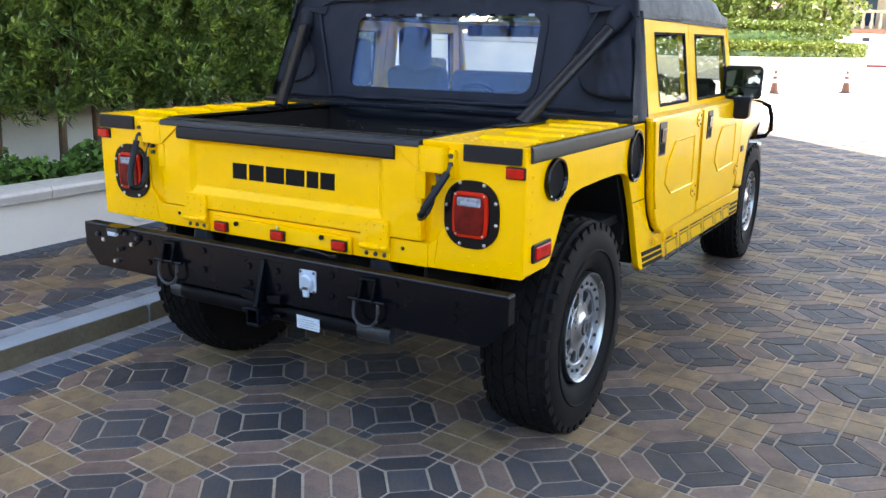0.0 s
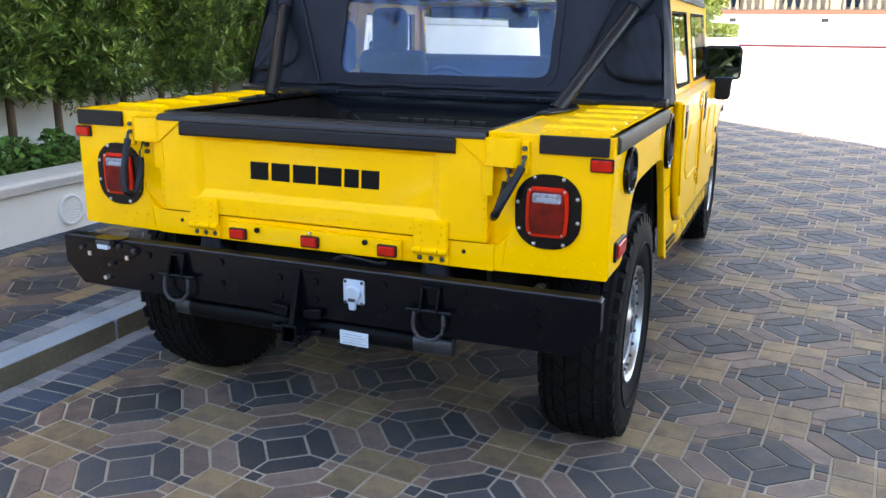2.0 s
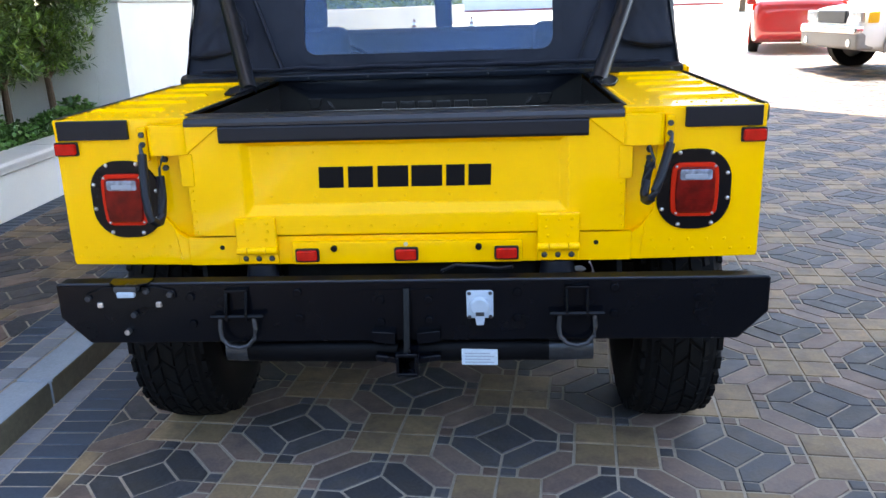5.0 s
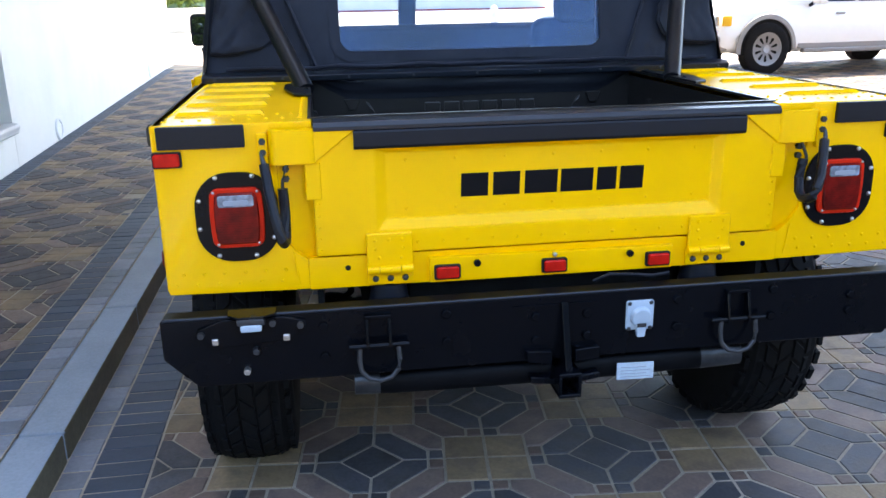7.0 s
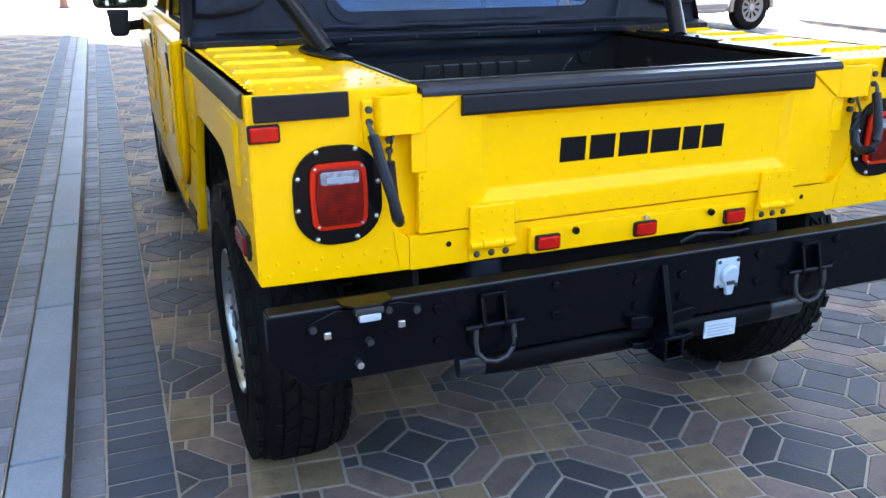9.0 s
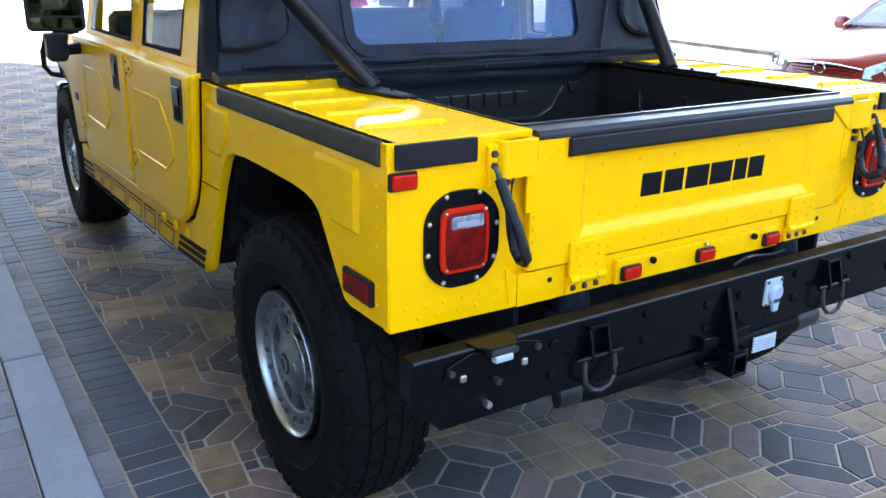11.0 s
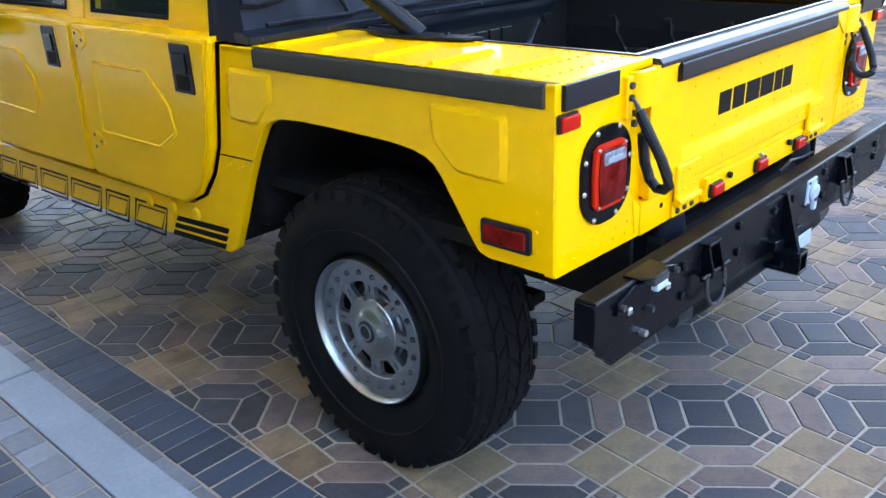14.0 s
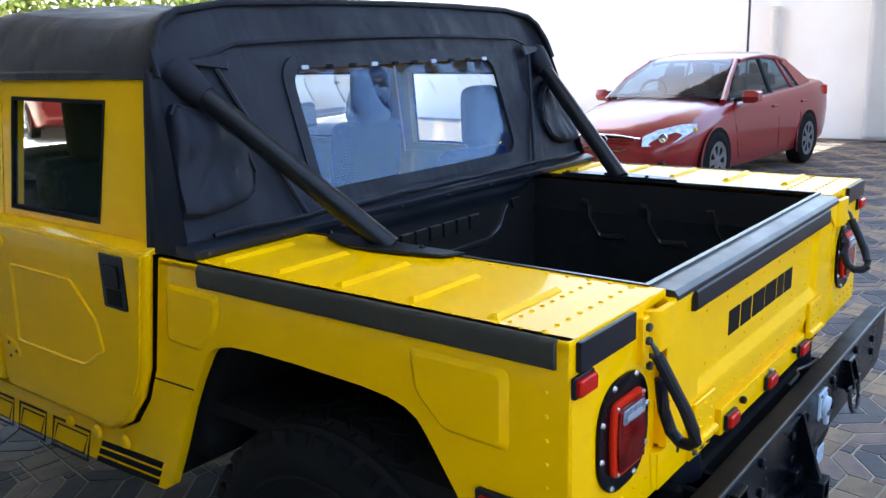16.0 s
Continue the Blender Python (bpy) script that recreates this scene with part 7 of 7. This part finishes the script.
        add("rear_door_pillar", tube(side([(-1.035, 0.95), (-0.835, 1.345)], s, -0.012), 0.020, 8), paint, body)
        cp = side([(-1.26, 1.000), (-1.075, 1.235), (-0.90, 1.330), (-0.86, 1.385), (-1.15, 1.335), (-1.62, 1.085), (-1.72, 1.03)], s)
        add("rear_pillar", loft([cp, [(x, y - s * 0.05, z) for x, y, z in cp]]), paint, body)
        add("roof_rail", tube(side([(0.30, 1.352), (0.0, 1.378), (-0.4, 1.388), (-0.80, 1.368), (-1.02, 1.315)], s, 0.0), 0.028, 8), paint, body)
        for poly in ([(0.90, 0.962), (0.55, 1.19), (0.24, 1.345), (0.0, 1.365), (-0.29, 1.375), (-0.262, 0.948)], [(-0.335, 0.948), (-0.365, 1.375), (-0.60, 1.372), (-0.80, 1.348), (-1.005, 0.955)], [(-1.07, 0.965), (-0.875, 1.325), (-1.08, 1.228), (-1.255, 1.0)]):
            bm = bmesh.new()
            bm.faces.new([bm.verts.new(p) for p in side(poly, s, -0.012)])
            face_out(add("side_window", bm, GLASS, body, "clear side window", 0), m.to_3x3() @ Vector((0, s, 0)))
        add("window_trim", tube(side([(0.95, 0.948), (0.4, 0.935), (-0.3, 0.932), (-0.9, 0.945), (-1.30, 0.985)], s, 0.012), 0.010, 6), CHROME, body, "bright window trim")
        for x in (-0.14, -1.10):
            add("door_handle", box(x - 0.09, x + 0.09, min(s * 0.905, s * 0.938), max(s * 0.905, s * 0.938), 0.795, 0.828, 0.012, 2), paint, body)
        for x0, x1 in ((0.98, 0.86), (-0.30, -0.33), (-1.02, -1.10)):
            add("door_gap", tube([(x0, s * 0.862, 0.90), (x0 - 0.01, s * 0.911, 0.66), (x1, s * 0.905, 0.30)], 0.0025, 5), DECAL, body)
        mi = add("door_mirror", loft([[(0.78 + a * 0.10 * f, s * (0.90 + b), 0.975 + c * 0.075 * f) for a, c in ((-1, -0.9), (0.6, -0.9), (1.0, 0.0), (0.6, 0.9), (-1, 0.95))] for b, f in ((0.0, 0.7), (0.03, 1.0), (0.15, 0.98), (0.195, 0.6))]), paint, body)
        add("mirror_foot", cyl((0.80, s * 0.80, 0.935), (0.80, s * 0.92, 0.955), 0.028, n=8), RUBBER, body)
        # headlamp that wraps the corner, with its round reflector and amber end
        hl = [(2.345, 0.455, 0.528), (2.265, 0.600, 0.530), (2.130, 0.735, 0.565), (1.860, 0.850, 0.675), (1.830, 0.835, 0.735), (2.020, 0.745, 0.738), (2.220, 0.585, 0.695), (2.325, 0.455, 0.628)]
        lamp = add("headlamp", loft([[(x + 0.048, s * (y + 0.030), z + 0.026) for x, y, z in hl], [(x - 0.10, s * (y - 0.09), z - 0.01) for x, y, z in hl]]), HEADGLASS, body, "clear swept-back headlamp")
        add("reflector", lathe([(-0.01, 0.052), (0.006, 0.050), (0.008, 0.036), (-0.006, 0.006)], (2.290, s * 0.680, 0.640), 'x', 16), CHROME, lamp)
        add("turn_lamp", dome((1.930, s * 0.880, 0.708), (0.3, s, 0.2), 0.026, 0.010, 10), AMBER, lamp)
        add("fog_recess", prism(rrect(s * 0.62 - 0.10, s * 0.62 + 0.10, 0.31, 0.40, 0.03, 3), 'x', 2.20, 2.335, 0.004), RUBBER, body)
        add("tail_lamp", loft([[(x, s * y, z) for x, y, z in ((-2.36, 0.55, 0.80), (-2.30, 0.78, 0.80), (-2.08, 0.885, 0.86), (-2.10, 0.87, 0.96), (-2.30, 0.76, 0.97), (-2.37, 0.55, 0.93))], [(x + 0.05, s * (y - 0.06), z) for x, y, z in ((-2.36, 0.55, 0.80), (-2.30, 0.78, 0.80), (-2.08, 0.885, 0.86), (-2.10, 0.87, 0.96), (-2.30, 0.76, 0.97), (-2.37, 0.55, 0.93))]]), REDLENS, body)
    # screens: sheets bowed across and along
    for which, base, top in (("windscreen", (1.13, 0.975, 0.735), (0.30, 1.372, 0.545)), ("rear_screen", (-1.66, 1.085, 0.62), (-0.95, 1.390, 0.545))):
        bm = bmesh.new()
        rows = []
        for k in range(7):
            f = k / 6
            x, z, w = (base[i] + (top[i] - base[i]) * f for i in range(3))
            z += 0.030 * math.sin(math.pi * f)
            rows.append([bm.verts.new((x + (0.07 if which == "windscreen" else -0.05) * (1 - e * e) * (1 - 0.5 * f), w * e, z)) for e in (-1, -0.75, -0.45, -0.15, 0.15, 0.45, 0.75, 1)])
        for r0, r1 in zip(rows, rows[1:]):
            for k in range(7):
                bm.faces.new((r0[k], r0[k + 1], r1[k + 1], r1[k]))
        face_out(add(which, bm, CARSCREEN, body, "clear curved screen", 60), m.to_3x3() @ Vector((1 if which == "windscreen" else -1, 0, 0.5)))
    for s in (-1, 1):
        add("wiper", tube([(1.16, s * 0.10, 0.985), (1.10, s * 0.10 + 0.35, 1.02)], 0.010, 5), RUBBER, body)
    # grille
    nose = lambda y: 2.405 - 0.28 * y * y
    gp = [(-0.44, 0.632), (-0.2, 0.655), (0.0, 0.660), (0.2, 0.655), (0.44, 0.632), (0.30, 0.525), (0.22, 0.495), (-0.22, 0.495), (-0.30, 0.525)]
    g = add("grille", loft([[(nose(y) + d, y, z) for y, z in gp] for d in (-0.05, 0.004)]), RUBBER, body, "dark slatted grille")
    for k in range(4):
        z, w = 0.522 + k * 0.030, 0.27 + k * 0.043
        add("grille_bar", tube([(nose(w * e) + 0.008, w * e, z + 0.004 * (1 - e * e)) for e in (-1, -0.6, -0.2, 0.2, 0.6, 1)], 0.0125, 6), paint, g)
    add("grille_frame", tube([(nose(y) + 0.008, y, z) for y, z in gp], 0.011, 6, closed=True), CHROME, g, "chrome grille frame")
    add("badge", tube([(2.425, 0.070 * math.cos(a), 0.612 + 0.046 * math.sin(a)) for a in [2 * math.pi * k / 18 for k in range(18)]], 0.009, 6, closed=True), CHROME, g, "plain chrome badge ring")
    add("lower_intake", loft([[(nose(y) - 0.03 + d, y, z) for y, z in ((-0.42, 0.40), (0.42, 0.40), (0.36, 0.30), (-0.36, 0.30))] for d in (-0.06, 0.006)]), RUBBER, body)
    # wheels in their arches
    tr = 0.325
    for cx in (-1.315, 1.46):
        for s in (-1, 1):
            arch = [(cx + (tr + 0.045) * math.cos(radians(a)), tr + (tr + 0.045) * math.sin(radians(a))) for a in range(-24, 205, 12)]
            add("wheel_arch", prism([(x, max(z, 0.175)) for x, z in arch], 'y', s * 0.66, s * 0.9165), CHASSIS, body)
            add("arch_lip", tube([(x, s * 0.912, max(z, 0.18)) for x, z in arch], 0.010, 6), paint, body)
            w0 = 0.928
            prof = [(0.0, tr * 0.66), (0.010, tr * 0.74), (0.006, tr * 0.90), (-0.02, tr * 0.985), (-0.19, tr * 0.985), (-0.21, tr * 0.7), (-0.19, tr * 0.6), (0.0, tr * 0.66)]
            wl = add("wheel", lathe([(s * (w0 + d), r) for d, r in prof], (cx, 0, tr), 'y', 36), TYRE, None, "car wheel with grey spoked rim")
            add("rim", lathe([(s * (w0 - 0.008), 0.02), (s * (w0 - 0.007), tr * 0.55), (s * (w0 + 0.001), tr * 0.62), (s * (w0 + 0.004), tr * 0.66), (s * (w0 - 0.06), tr * 0.65), (s * (w0 - 0.06), 0.02)], (cx, 0, tr), 'y', 32), CARRIM, wl)
            # black patches on the disc, painted for the shade in the slots
            for k in range(7):
                a = 2 * math.pi * (k + 0.5) / 7
                pts = rounded([(cx + r * math.cos(a + d), tr + r * math.sin(a + d)) for r, d in ((tr * 0.24, -0.12), (tr * 0.24, 0.12), (tr * 0.50, 0.24), (tr * 0.535, 0.0), (tr * 0.50, -0.24))], 0.012)
                add("rim_slot", prism(pts, 'y', s * (w0 - 0.009), s * (w0 - 0.005)), CHASSIS, wl)
            add("hub", lathe([(s * (w0 + 0.004), 0.002), (s * (w0 + 0.002), tr * 0.13), (s * (w0 - 0.012), tr * 0.16), (s * (w0 - 0.02), 0.002)], (cx, 0, tr), 'y', 16), CARRIM, wl)
    return ob


red = sedan_car("sedan", "red family sedan parked before the pale wall", pose(8.60, 3.62, 0.0, 0, 0, 175.6) @ Matrix.Diagonal((0.985, 1.0, 1.05, 1.0)), REDCAR)
fz = ground_z(0, 11.4)
suv = suv_car("suv", "white sport utility vehicle with grey lower trim, in the sun", pose(8.35, 12.12, fz + 0.005, 0, 0, 185.5), WHITECAR, 5.25, 2.0, 2.0, 3.5, 0.425)
far_red = copy_thing(red, pose(7.1, 17.4, 0.225, 0, 0, -104))
tagged(far_red, "red sedan parked in the sun behind the white vehicle")

# ---------------------------------------------------------------- forecourt and distance
bm = box(12.9, 13.2, -14.0, 13.0, 0.0, 3.0, 0.01)
tagged(part("wall_east", bm, WHITEWALL), "tall pale stucco wall behind the red sedan", "wall", kind="structure")
# added slab: the shadow on the pale wall, put into a grey colour
bm = box(12.55, 12.92, -13.0, 2.55, 0.0, 2.95, 0.12, 3)
tagged(part("wall_pier", bm, SHADESTUCCO), "added grey slab standing for the shaded part of the pale wall", "wall", kind="structure")
pole = thing("flag_pole", (12.75, 4.48, 0), "thin dark metal pole before the wall", "pole")
part("shaft", cyl((12.75, 4.48, 0), (12.75, 4.48, 5.0), 0.02, n=10), DULLSTEEL, pole)
part("foot", cyl((12.75, 4.48, 0), (12.75, 4.48, 0.03), 0.12, n=16), DULLSTEEL, pole)
post = thing("round_post", (12.80, 4.05, 0), "slim cream pipe standing against the wall", "pipe")
part("pipe", cyl((12.80, 4.05, 0), (12.80, 4.05, 2.15), 0.07, n=16, bevel=0.01), CAPSTONE, post)
part("cap", cyl((12.80, 4.05, 2.15), (12.80, 4.05, 2.2), 0.085, n=16), CAPSTONE, post)


def cone(x, y):
    z = ground_z(x, y) + 0.004
    ob = thing("traffic_cone", (x, y, z), "faded orange traffic cone with two white bands", "traffic cone", "cones on the forecourt")
    part("base", box(x - 0.20, x + 0.20, y - 0.20, y + 0.20, z, z + 0.035, 0.012), RUBBER, ob)
    part("body", cyl((x, y, z + 0.03), (x, y, z + 0.72), 0.14, 0.03, 20), CONEM, ob)
    for a, b in ((0.34, 0.46), (0.54, 0.62)):
        ra, rb = 0.143 - 0.159 * (a - 0.03), 0.143 - 0.159 * (b - 0.03)
        part("band", cyl((x, y, z + a), (x, y, z + b), ra + 0.003, rb + 0.003, 20), WHITEPL, ob, "white band")


cone(-2.21, 25.86)
cone(-0.38, 28.43)
urn = thing("stone_bollard", (5.6, 27.0, 0.22), "small stone bollard on the sunlit forecourt", "bollard")
part("shaft", cyl((5.6, 27.0, 0.22), (5.6, 27.0, 1.05), 0.16, 0.13, 16, 0.02), CAPSTONE, urn)
part("ball", lathe([(0.72, 0.05), (0.78, 0.13), (0.88, 0.15), (0.98, 0.1), (1.02, 0.01)], (5.6, 27.0, 0.22), 'z', 16), CAPSTONE, urn)

# planted island of the forecourt
ISL = [(-16, 33), (-8, 35.3), (-5.6, 37), (-2.9, 41.9), (-1.5, 47), (-1.3, 52), (-2, 60), (-8, 66), (-18, 66)]
bm = prism(ISL, 'z', 0.215, 1.28, 0.03)
tagged(part("planter_wall", bm, CREAMWALL), "long white curved planter wall on the forecourt", "planter", kind="structure")


def clipped_hedge(name, label, line, half, z0, z1, n, rnd):
    pts = []
    for _ in range(n):
        k = rnd.randrange(len(line) - 1)
        t = rnd.random()
        x, y = line[k][0] + (line[k + 1][0] - line[k][0]) * t, line[k][1] + (line[k + 1][1] - line[k][1]) * t
        a = rnd.uniform(-half, half)
        top = rnd.random() < 0.45
        z = z1 + rnd.uniform(-0.12, 0.08) if top else rnd.uniform(z0, z1)
        pts.append(((x + a, y + rnd.uniform(-half, half), z), (0, -0.4, 0.5)))
    v, f = leaves(pts, 5, 0.13, 0.042, rnd, up=0.4)
    ob = tagged(link_mesh(name, mesh_from(name, v, f, LEAFSUN), None, "", (0, 0, 0)), label, "hedge", kind="stuff")
    h = half * 0.7                                     # the close-grown inside, uneven under the leaves
    rings = []
    for k in range(len(line) - 1):
        for t in (0, 0.25, 0.5, 0.75) if k < len(line) - 2 else (0, 0.25, 0.5, 0.75, 1):
            x, y = line[k][0] + (line[k + 1][0] - line[k][0]) * t, line[k][1] + (line[k + 1][1] - line[k][1]) * t
            zt = z1 - 0.26 + rnd.uniform(-0.06, 0.06)
            rings.append([(x - h, y + h, z0), (x + h, y - h, z0), (x + h * rnd.uniform(0.85, 1.0), y - h, zt - 0.1), (x + h * 0.6, y - h * 0.6, zt), (x - h * 0.6, y + h * 0.6, zt), (x - h, y + h, zt - 0.1)])
    part("inner_growth", loft(rings), LEAF, ob, "close-grown inside of the hedge", 60)
    return ob


rnd = random.Random(5)
clipped_hedge("clipped_hedge", "low clipped green hedge on the island planter", [(-15, 33.8), (-8, 36.1), (-5.9, 37.8), (-3.4, 42.4), (-2.1, 47.3), (-1.9, 53)], 0.45, 1.2, 1.88, 15000, rnd)
clipped_hedge("tall_hedge", "taller clipped hedge behind the low one", [(-15, 37), (-8, 39.5), (-5.2, 42.5), (-4.2, 46), (-3.6, 51)], 0.9, 1.4, 2.85, 15000, rnd)
clipped_hedge("bush", "bright green bush past the end of the wall", [(-5.2, 17.5), (-4.6, 19.0)], 0.7, 0.3, 2.1, 1100, rnd)


def far_tree(x, y, hgt, r, rnd, label):
    ob = thing("tree", (x, y, 0.2), label, "tree", "trees behind the forecourt")
    bm = tube([(x, y, 0.2), (x + 0.1, y, hgt * 0.4), (x, y + 0.1, hgt * 0.8)], [0.22, 0.17, 0.08], 9)
    for k in range(5):
        a = k * 1.26
        tube([(x + 0.08, y, hgt * (0.4 + 0.06 * k)), (x + r * 0.6 * math.cos(a), y + r * 0.6 * math.sin(a), hgt * (0.58 + 0.07 * k))], [0.09, 0.03], 6, bm=bm)
    part("trunk", bm, BARK, ob)
    pts = []
    for _ in range(900):
        a, u = rnd.uniform(0, 6.283), rnd.uniform(-1, 1)
        lump = 1 + 0.25 * math.sin(a * 3 + u * 5) + 0.15 * math.sin(a * 7 - u * 9)
        q = math.sqrt(1 - u * u) * lump * rnd.uniform(0.5, 1.0)
        pts.append(((x + r * q * math.cos(a), y + r * q * math.sin(a), hgt * 0.72 + u * hgt * 0.34), (0, 0, 0.4)))
    v, f = leaves(pts, 5, 0.42, 0.11, rnd, up=0.3)
    link_mesh("crown", mesh_from("crown", v, f, LEAFSUN), ob, "loose green crown", BASE[ob.name]).data.transform(Matrix.Translation(-BASE[ob.name]))


rnd = random.Random(9)
for x, y, hg, r in ((-14, 44, 6.5, 3.0), (-9.5, 47, 6.0, 2.6), (-7.0, 52, 7.0, 3.0), (-11, 58, 8.0, 3.6), (-5, 62, 6.0, 2.4), (17, 56, 7.0, 3.0), (21.5, 53, 7.5, 3.2), (26, 50, 7.0, 3.0), (31, 47, 7.5, 3.2), (-6.2, 8.5, 4.8, 1.9), (-7.0, 12.0, 5.4, 2.2), (-6.0, 16.0, 5.0, 2.0)):
    far_tree(x, y, hg, r, rnd, "leafy sunlit tree behind the forecourt" if y > 20 else "leafy tree behind the garden wall")

# cream building with a balustrade, far off
bld = thing("building", (4, 100, 0.2), "far cream villa with a balustraded terrace", "building")
part("wall", box(-14, 26, 99, 108, 0.2, 9.5, 0.05), FARWALL, bld)
part("terrace", box(-14, 26, 95, 99, 0.2, 3.55, 0.03), STUCCO, bld)
part("red_kerb", box(-9, 26, 94.2, 94.5, 0.2, 0.42, 0.03), REDKERB, bld, "red painted kerb")
for x in (-4.3, 4.78):
    part("wall_grille", box(x - 0.34, x + 0.34, 94.94, 95.02, 2.76, 3.14, 0.02), DULLSTEEL, bld, "dark wall grille")
part("terracotta_band", box(-14, 26, 94.8, 99, 3.55, 4.0, 0.03), FARROOF, bld)
part("roof", prism([(93.8, 9.5), (103, 12.5), (109, 9.5)], 'x', -15, 27), FARROOF, bld)
part("rail_top", box(-14, 26, 95.0, 95.4, 5.6, 5.85, 0.02), FARWALL, bld)
for k in range(50):
    x = -13.6 + k * 0.8
    if k % 8 == 0:
        part("pier", box(x - 0.5, x + 0.5, 94.9, 95.5, 4.0, 6.1, 0.03), FARWALL, bld)
    else:
        part("baluster", lathe([(4.0, 0.16), (4.4, 0.22), (4.9, 0.12), (5.6, 0.15)], (x, 95.2, 0), 'z', 8), FARWALL, bld)
for k in range(6):
    x = -11 + k * 6.2
    w = part("window", box(x - 0.9, x + 0.9, 98.9, 99.1, 4.4, 7.8, 0.02), CARGLASS, bld)
    part("window_frame", box(x - 1.1, x + 1.1, 98.95, 99.05, 7.8, 8.1, 0.02), CAPSTONE, w)

# added trees, out of view, that close the place behind the camera and darken reflections
rnd = random.Random(31)
pts = []
for _ in range(5200):
    x = rnd.uniform(-30, 34)
    top = 5.0 + 2.2 * math.sin(x * 0.45) + 1.2 * math.sin(x * 1.3 + 1)
    pts.append(((x, -17 + rnd.uniform(-1.5, 1.5), rnd.uniform(0.0, top)), (0, 0.5, 0.4)))
v, f = leaves(pts, 5, 0.75, 0.26, rnd, up=0.3)
tagged(link_mesh("tree_belt", mesh_from("tree_belt", v, f, LEAFD), None, "", (0, 0, 0)), "added dense belt of dark green trees, out of view behind the camera", "trees", kind="stuff")


# ---------------------------------------------------------------- paving pieces, last
rnd = random.Random(7)
PMATS = [P_TAN, P_PINK, P_DARK, P_RUST]
PNAMES = ["tan_paver", "brown_paver", "slate_paver", "small_paver"]
NEAR = (-0.95, 1.55, -0.80, 0.30)
drive = Heap()
shared = {}
BAND_IN, BAND_OUT = -1.198, -1.39
c6, s6 = math.cos(TURN_PAVE), math.sin(TURN_PAVE)
for kind, w in pave_pieces(BAND_IN, 13.0, -9.0, 14.0, PAVE0, rnd):
    cx, cy = sum(p[0] for p in w) / len(w), sum(p[1] for p in w) / len(w)
    dz = rnd.uniform(-0.0015, 0.0015)
    if NEAR[0] < cx < NEAR[1] and NEAR[2] < cy < NEAR[3]:
        loc = [((x - cx) * c6 + (y - cy) * s6, -(x - cx) * s6 + (y - cy) * c6) for x, y in w]
        key = (kind, round(loc[0][0], 3), round(loc[0][1], 3), len(w))
        if key not in shared:
            h = Heap()
            h.add(loc, 0.0, 0)
            me = bpy.data.meshes.new(PNAMES[kind])
            me.from_pydata(h.v, [], h.f)
            me.materials.append(PMATS[kind])
            me.update()
            shared[key] = me
        ob = new(PNAMES[kind], shared[key])
        ob.parent = ground
        ob.location = Vector((cx, cy, dz)) - BASE[ground.name]
        ob.rotation_euler = (0, 0, TURN_PAVE)
    else:
        drive.add(w, dz, kind, zf=ground_z)
drive.make("paving", PMATS, ground, "tan, brown and slate pavers set in an octagon pattern")

walkway = Heap()
for kind, w in pave_pieces(-3.2, -1.89, -9.0, 13.8, (-2.30, 0.55), rnd):
    w = clip(w, -1.0, -0.0145, 3.10 - 0.0145 - 0.155)
    if len(w) < 3 or area(w) < 2e-4:
        continue
    walkway.add(w, WALK_Z + rnd.uniform(-0.0015, 0.0015), kind, zf=ground_z)
walkway.make("paving", PMATS, footway, "tan and slate pavers of the footway")


def brick_row(x0, x1, y0, y1, step, kind, z, heap):
    y = y0
    while y < y1:
        l = step * rnd.uniform(0.96, 1.04)
        heap.add([(x0, y), (x1, y), (x1, y + l), (x0, y + l)], z + rnd.uniform(-0.002, 0.002), kind, gap=0.003, zf=ground_z)
        y += l


BMATS = [P_BLUE, P_GREY]
gutter = Heap()
brick_row(BAND_OUT, BAND_IN, 3.2, 14, 0.088, 0, 0.0, gutter)
brick_row(BAND_OUT, BAND_IN, -9, -0.3, 0.088, 0, 0.0, gutter)
brick_row(KERB_X1, BAND_OUT, -9, 14, 0.105, 1, 0.0, gutter)
gutter.make("gutter_bricks", BMATS, ground, "dark blue and grey bricks laid along the kerb")
walkside = Heap()
brick_row(-1.745, KERB_X0, -9, 14, 0.105, 1, WALK_Z, walkside)
brick_row(-1.89, -1.745, -9, 14, 0.088, 0, WALK_Z, walkside)
y = -9.0
while y < 14:
    walkside.add([(wall_x(y), y), (wall_x(y) + 0.155, y), (wall_x(y) + 0.155, y + 0.088), (wall_x(y), y + 0.088)], WALK_Z + 0.002, 0, gap=0.003, zf=ground_z)
    y += 0.088
walkside.make("edging_bricks", BMATS, footway, "dark blue and grey edging bricks of the footway")
h = Heap()
h.add([(-0.096, -0.044), (0.096, -0.044), (0.096, 0.044), (-0.096, 0.044)], 0.0, 0, gap=0.003)
bme = bpy.data.meshes.new("brick")
bme.from_pydata(h.v, [], h.f)
bme.materials.append(P_BLUE)
y = -0.3 + 0.044
while y < 3.2:
    ob = new("brick", bme)
    ob.parent = ground
    ob.location = Vector(((BAND_IN + BAND_OUT) / 2, y, rnd.uniform(-0.002, 0.002))) - BASE[ground.name]
    y += 0.088
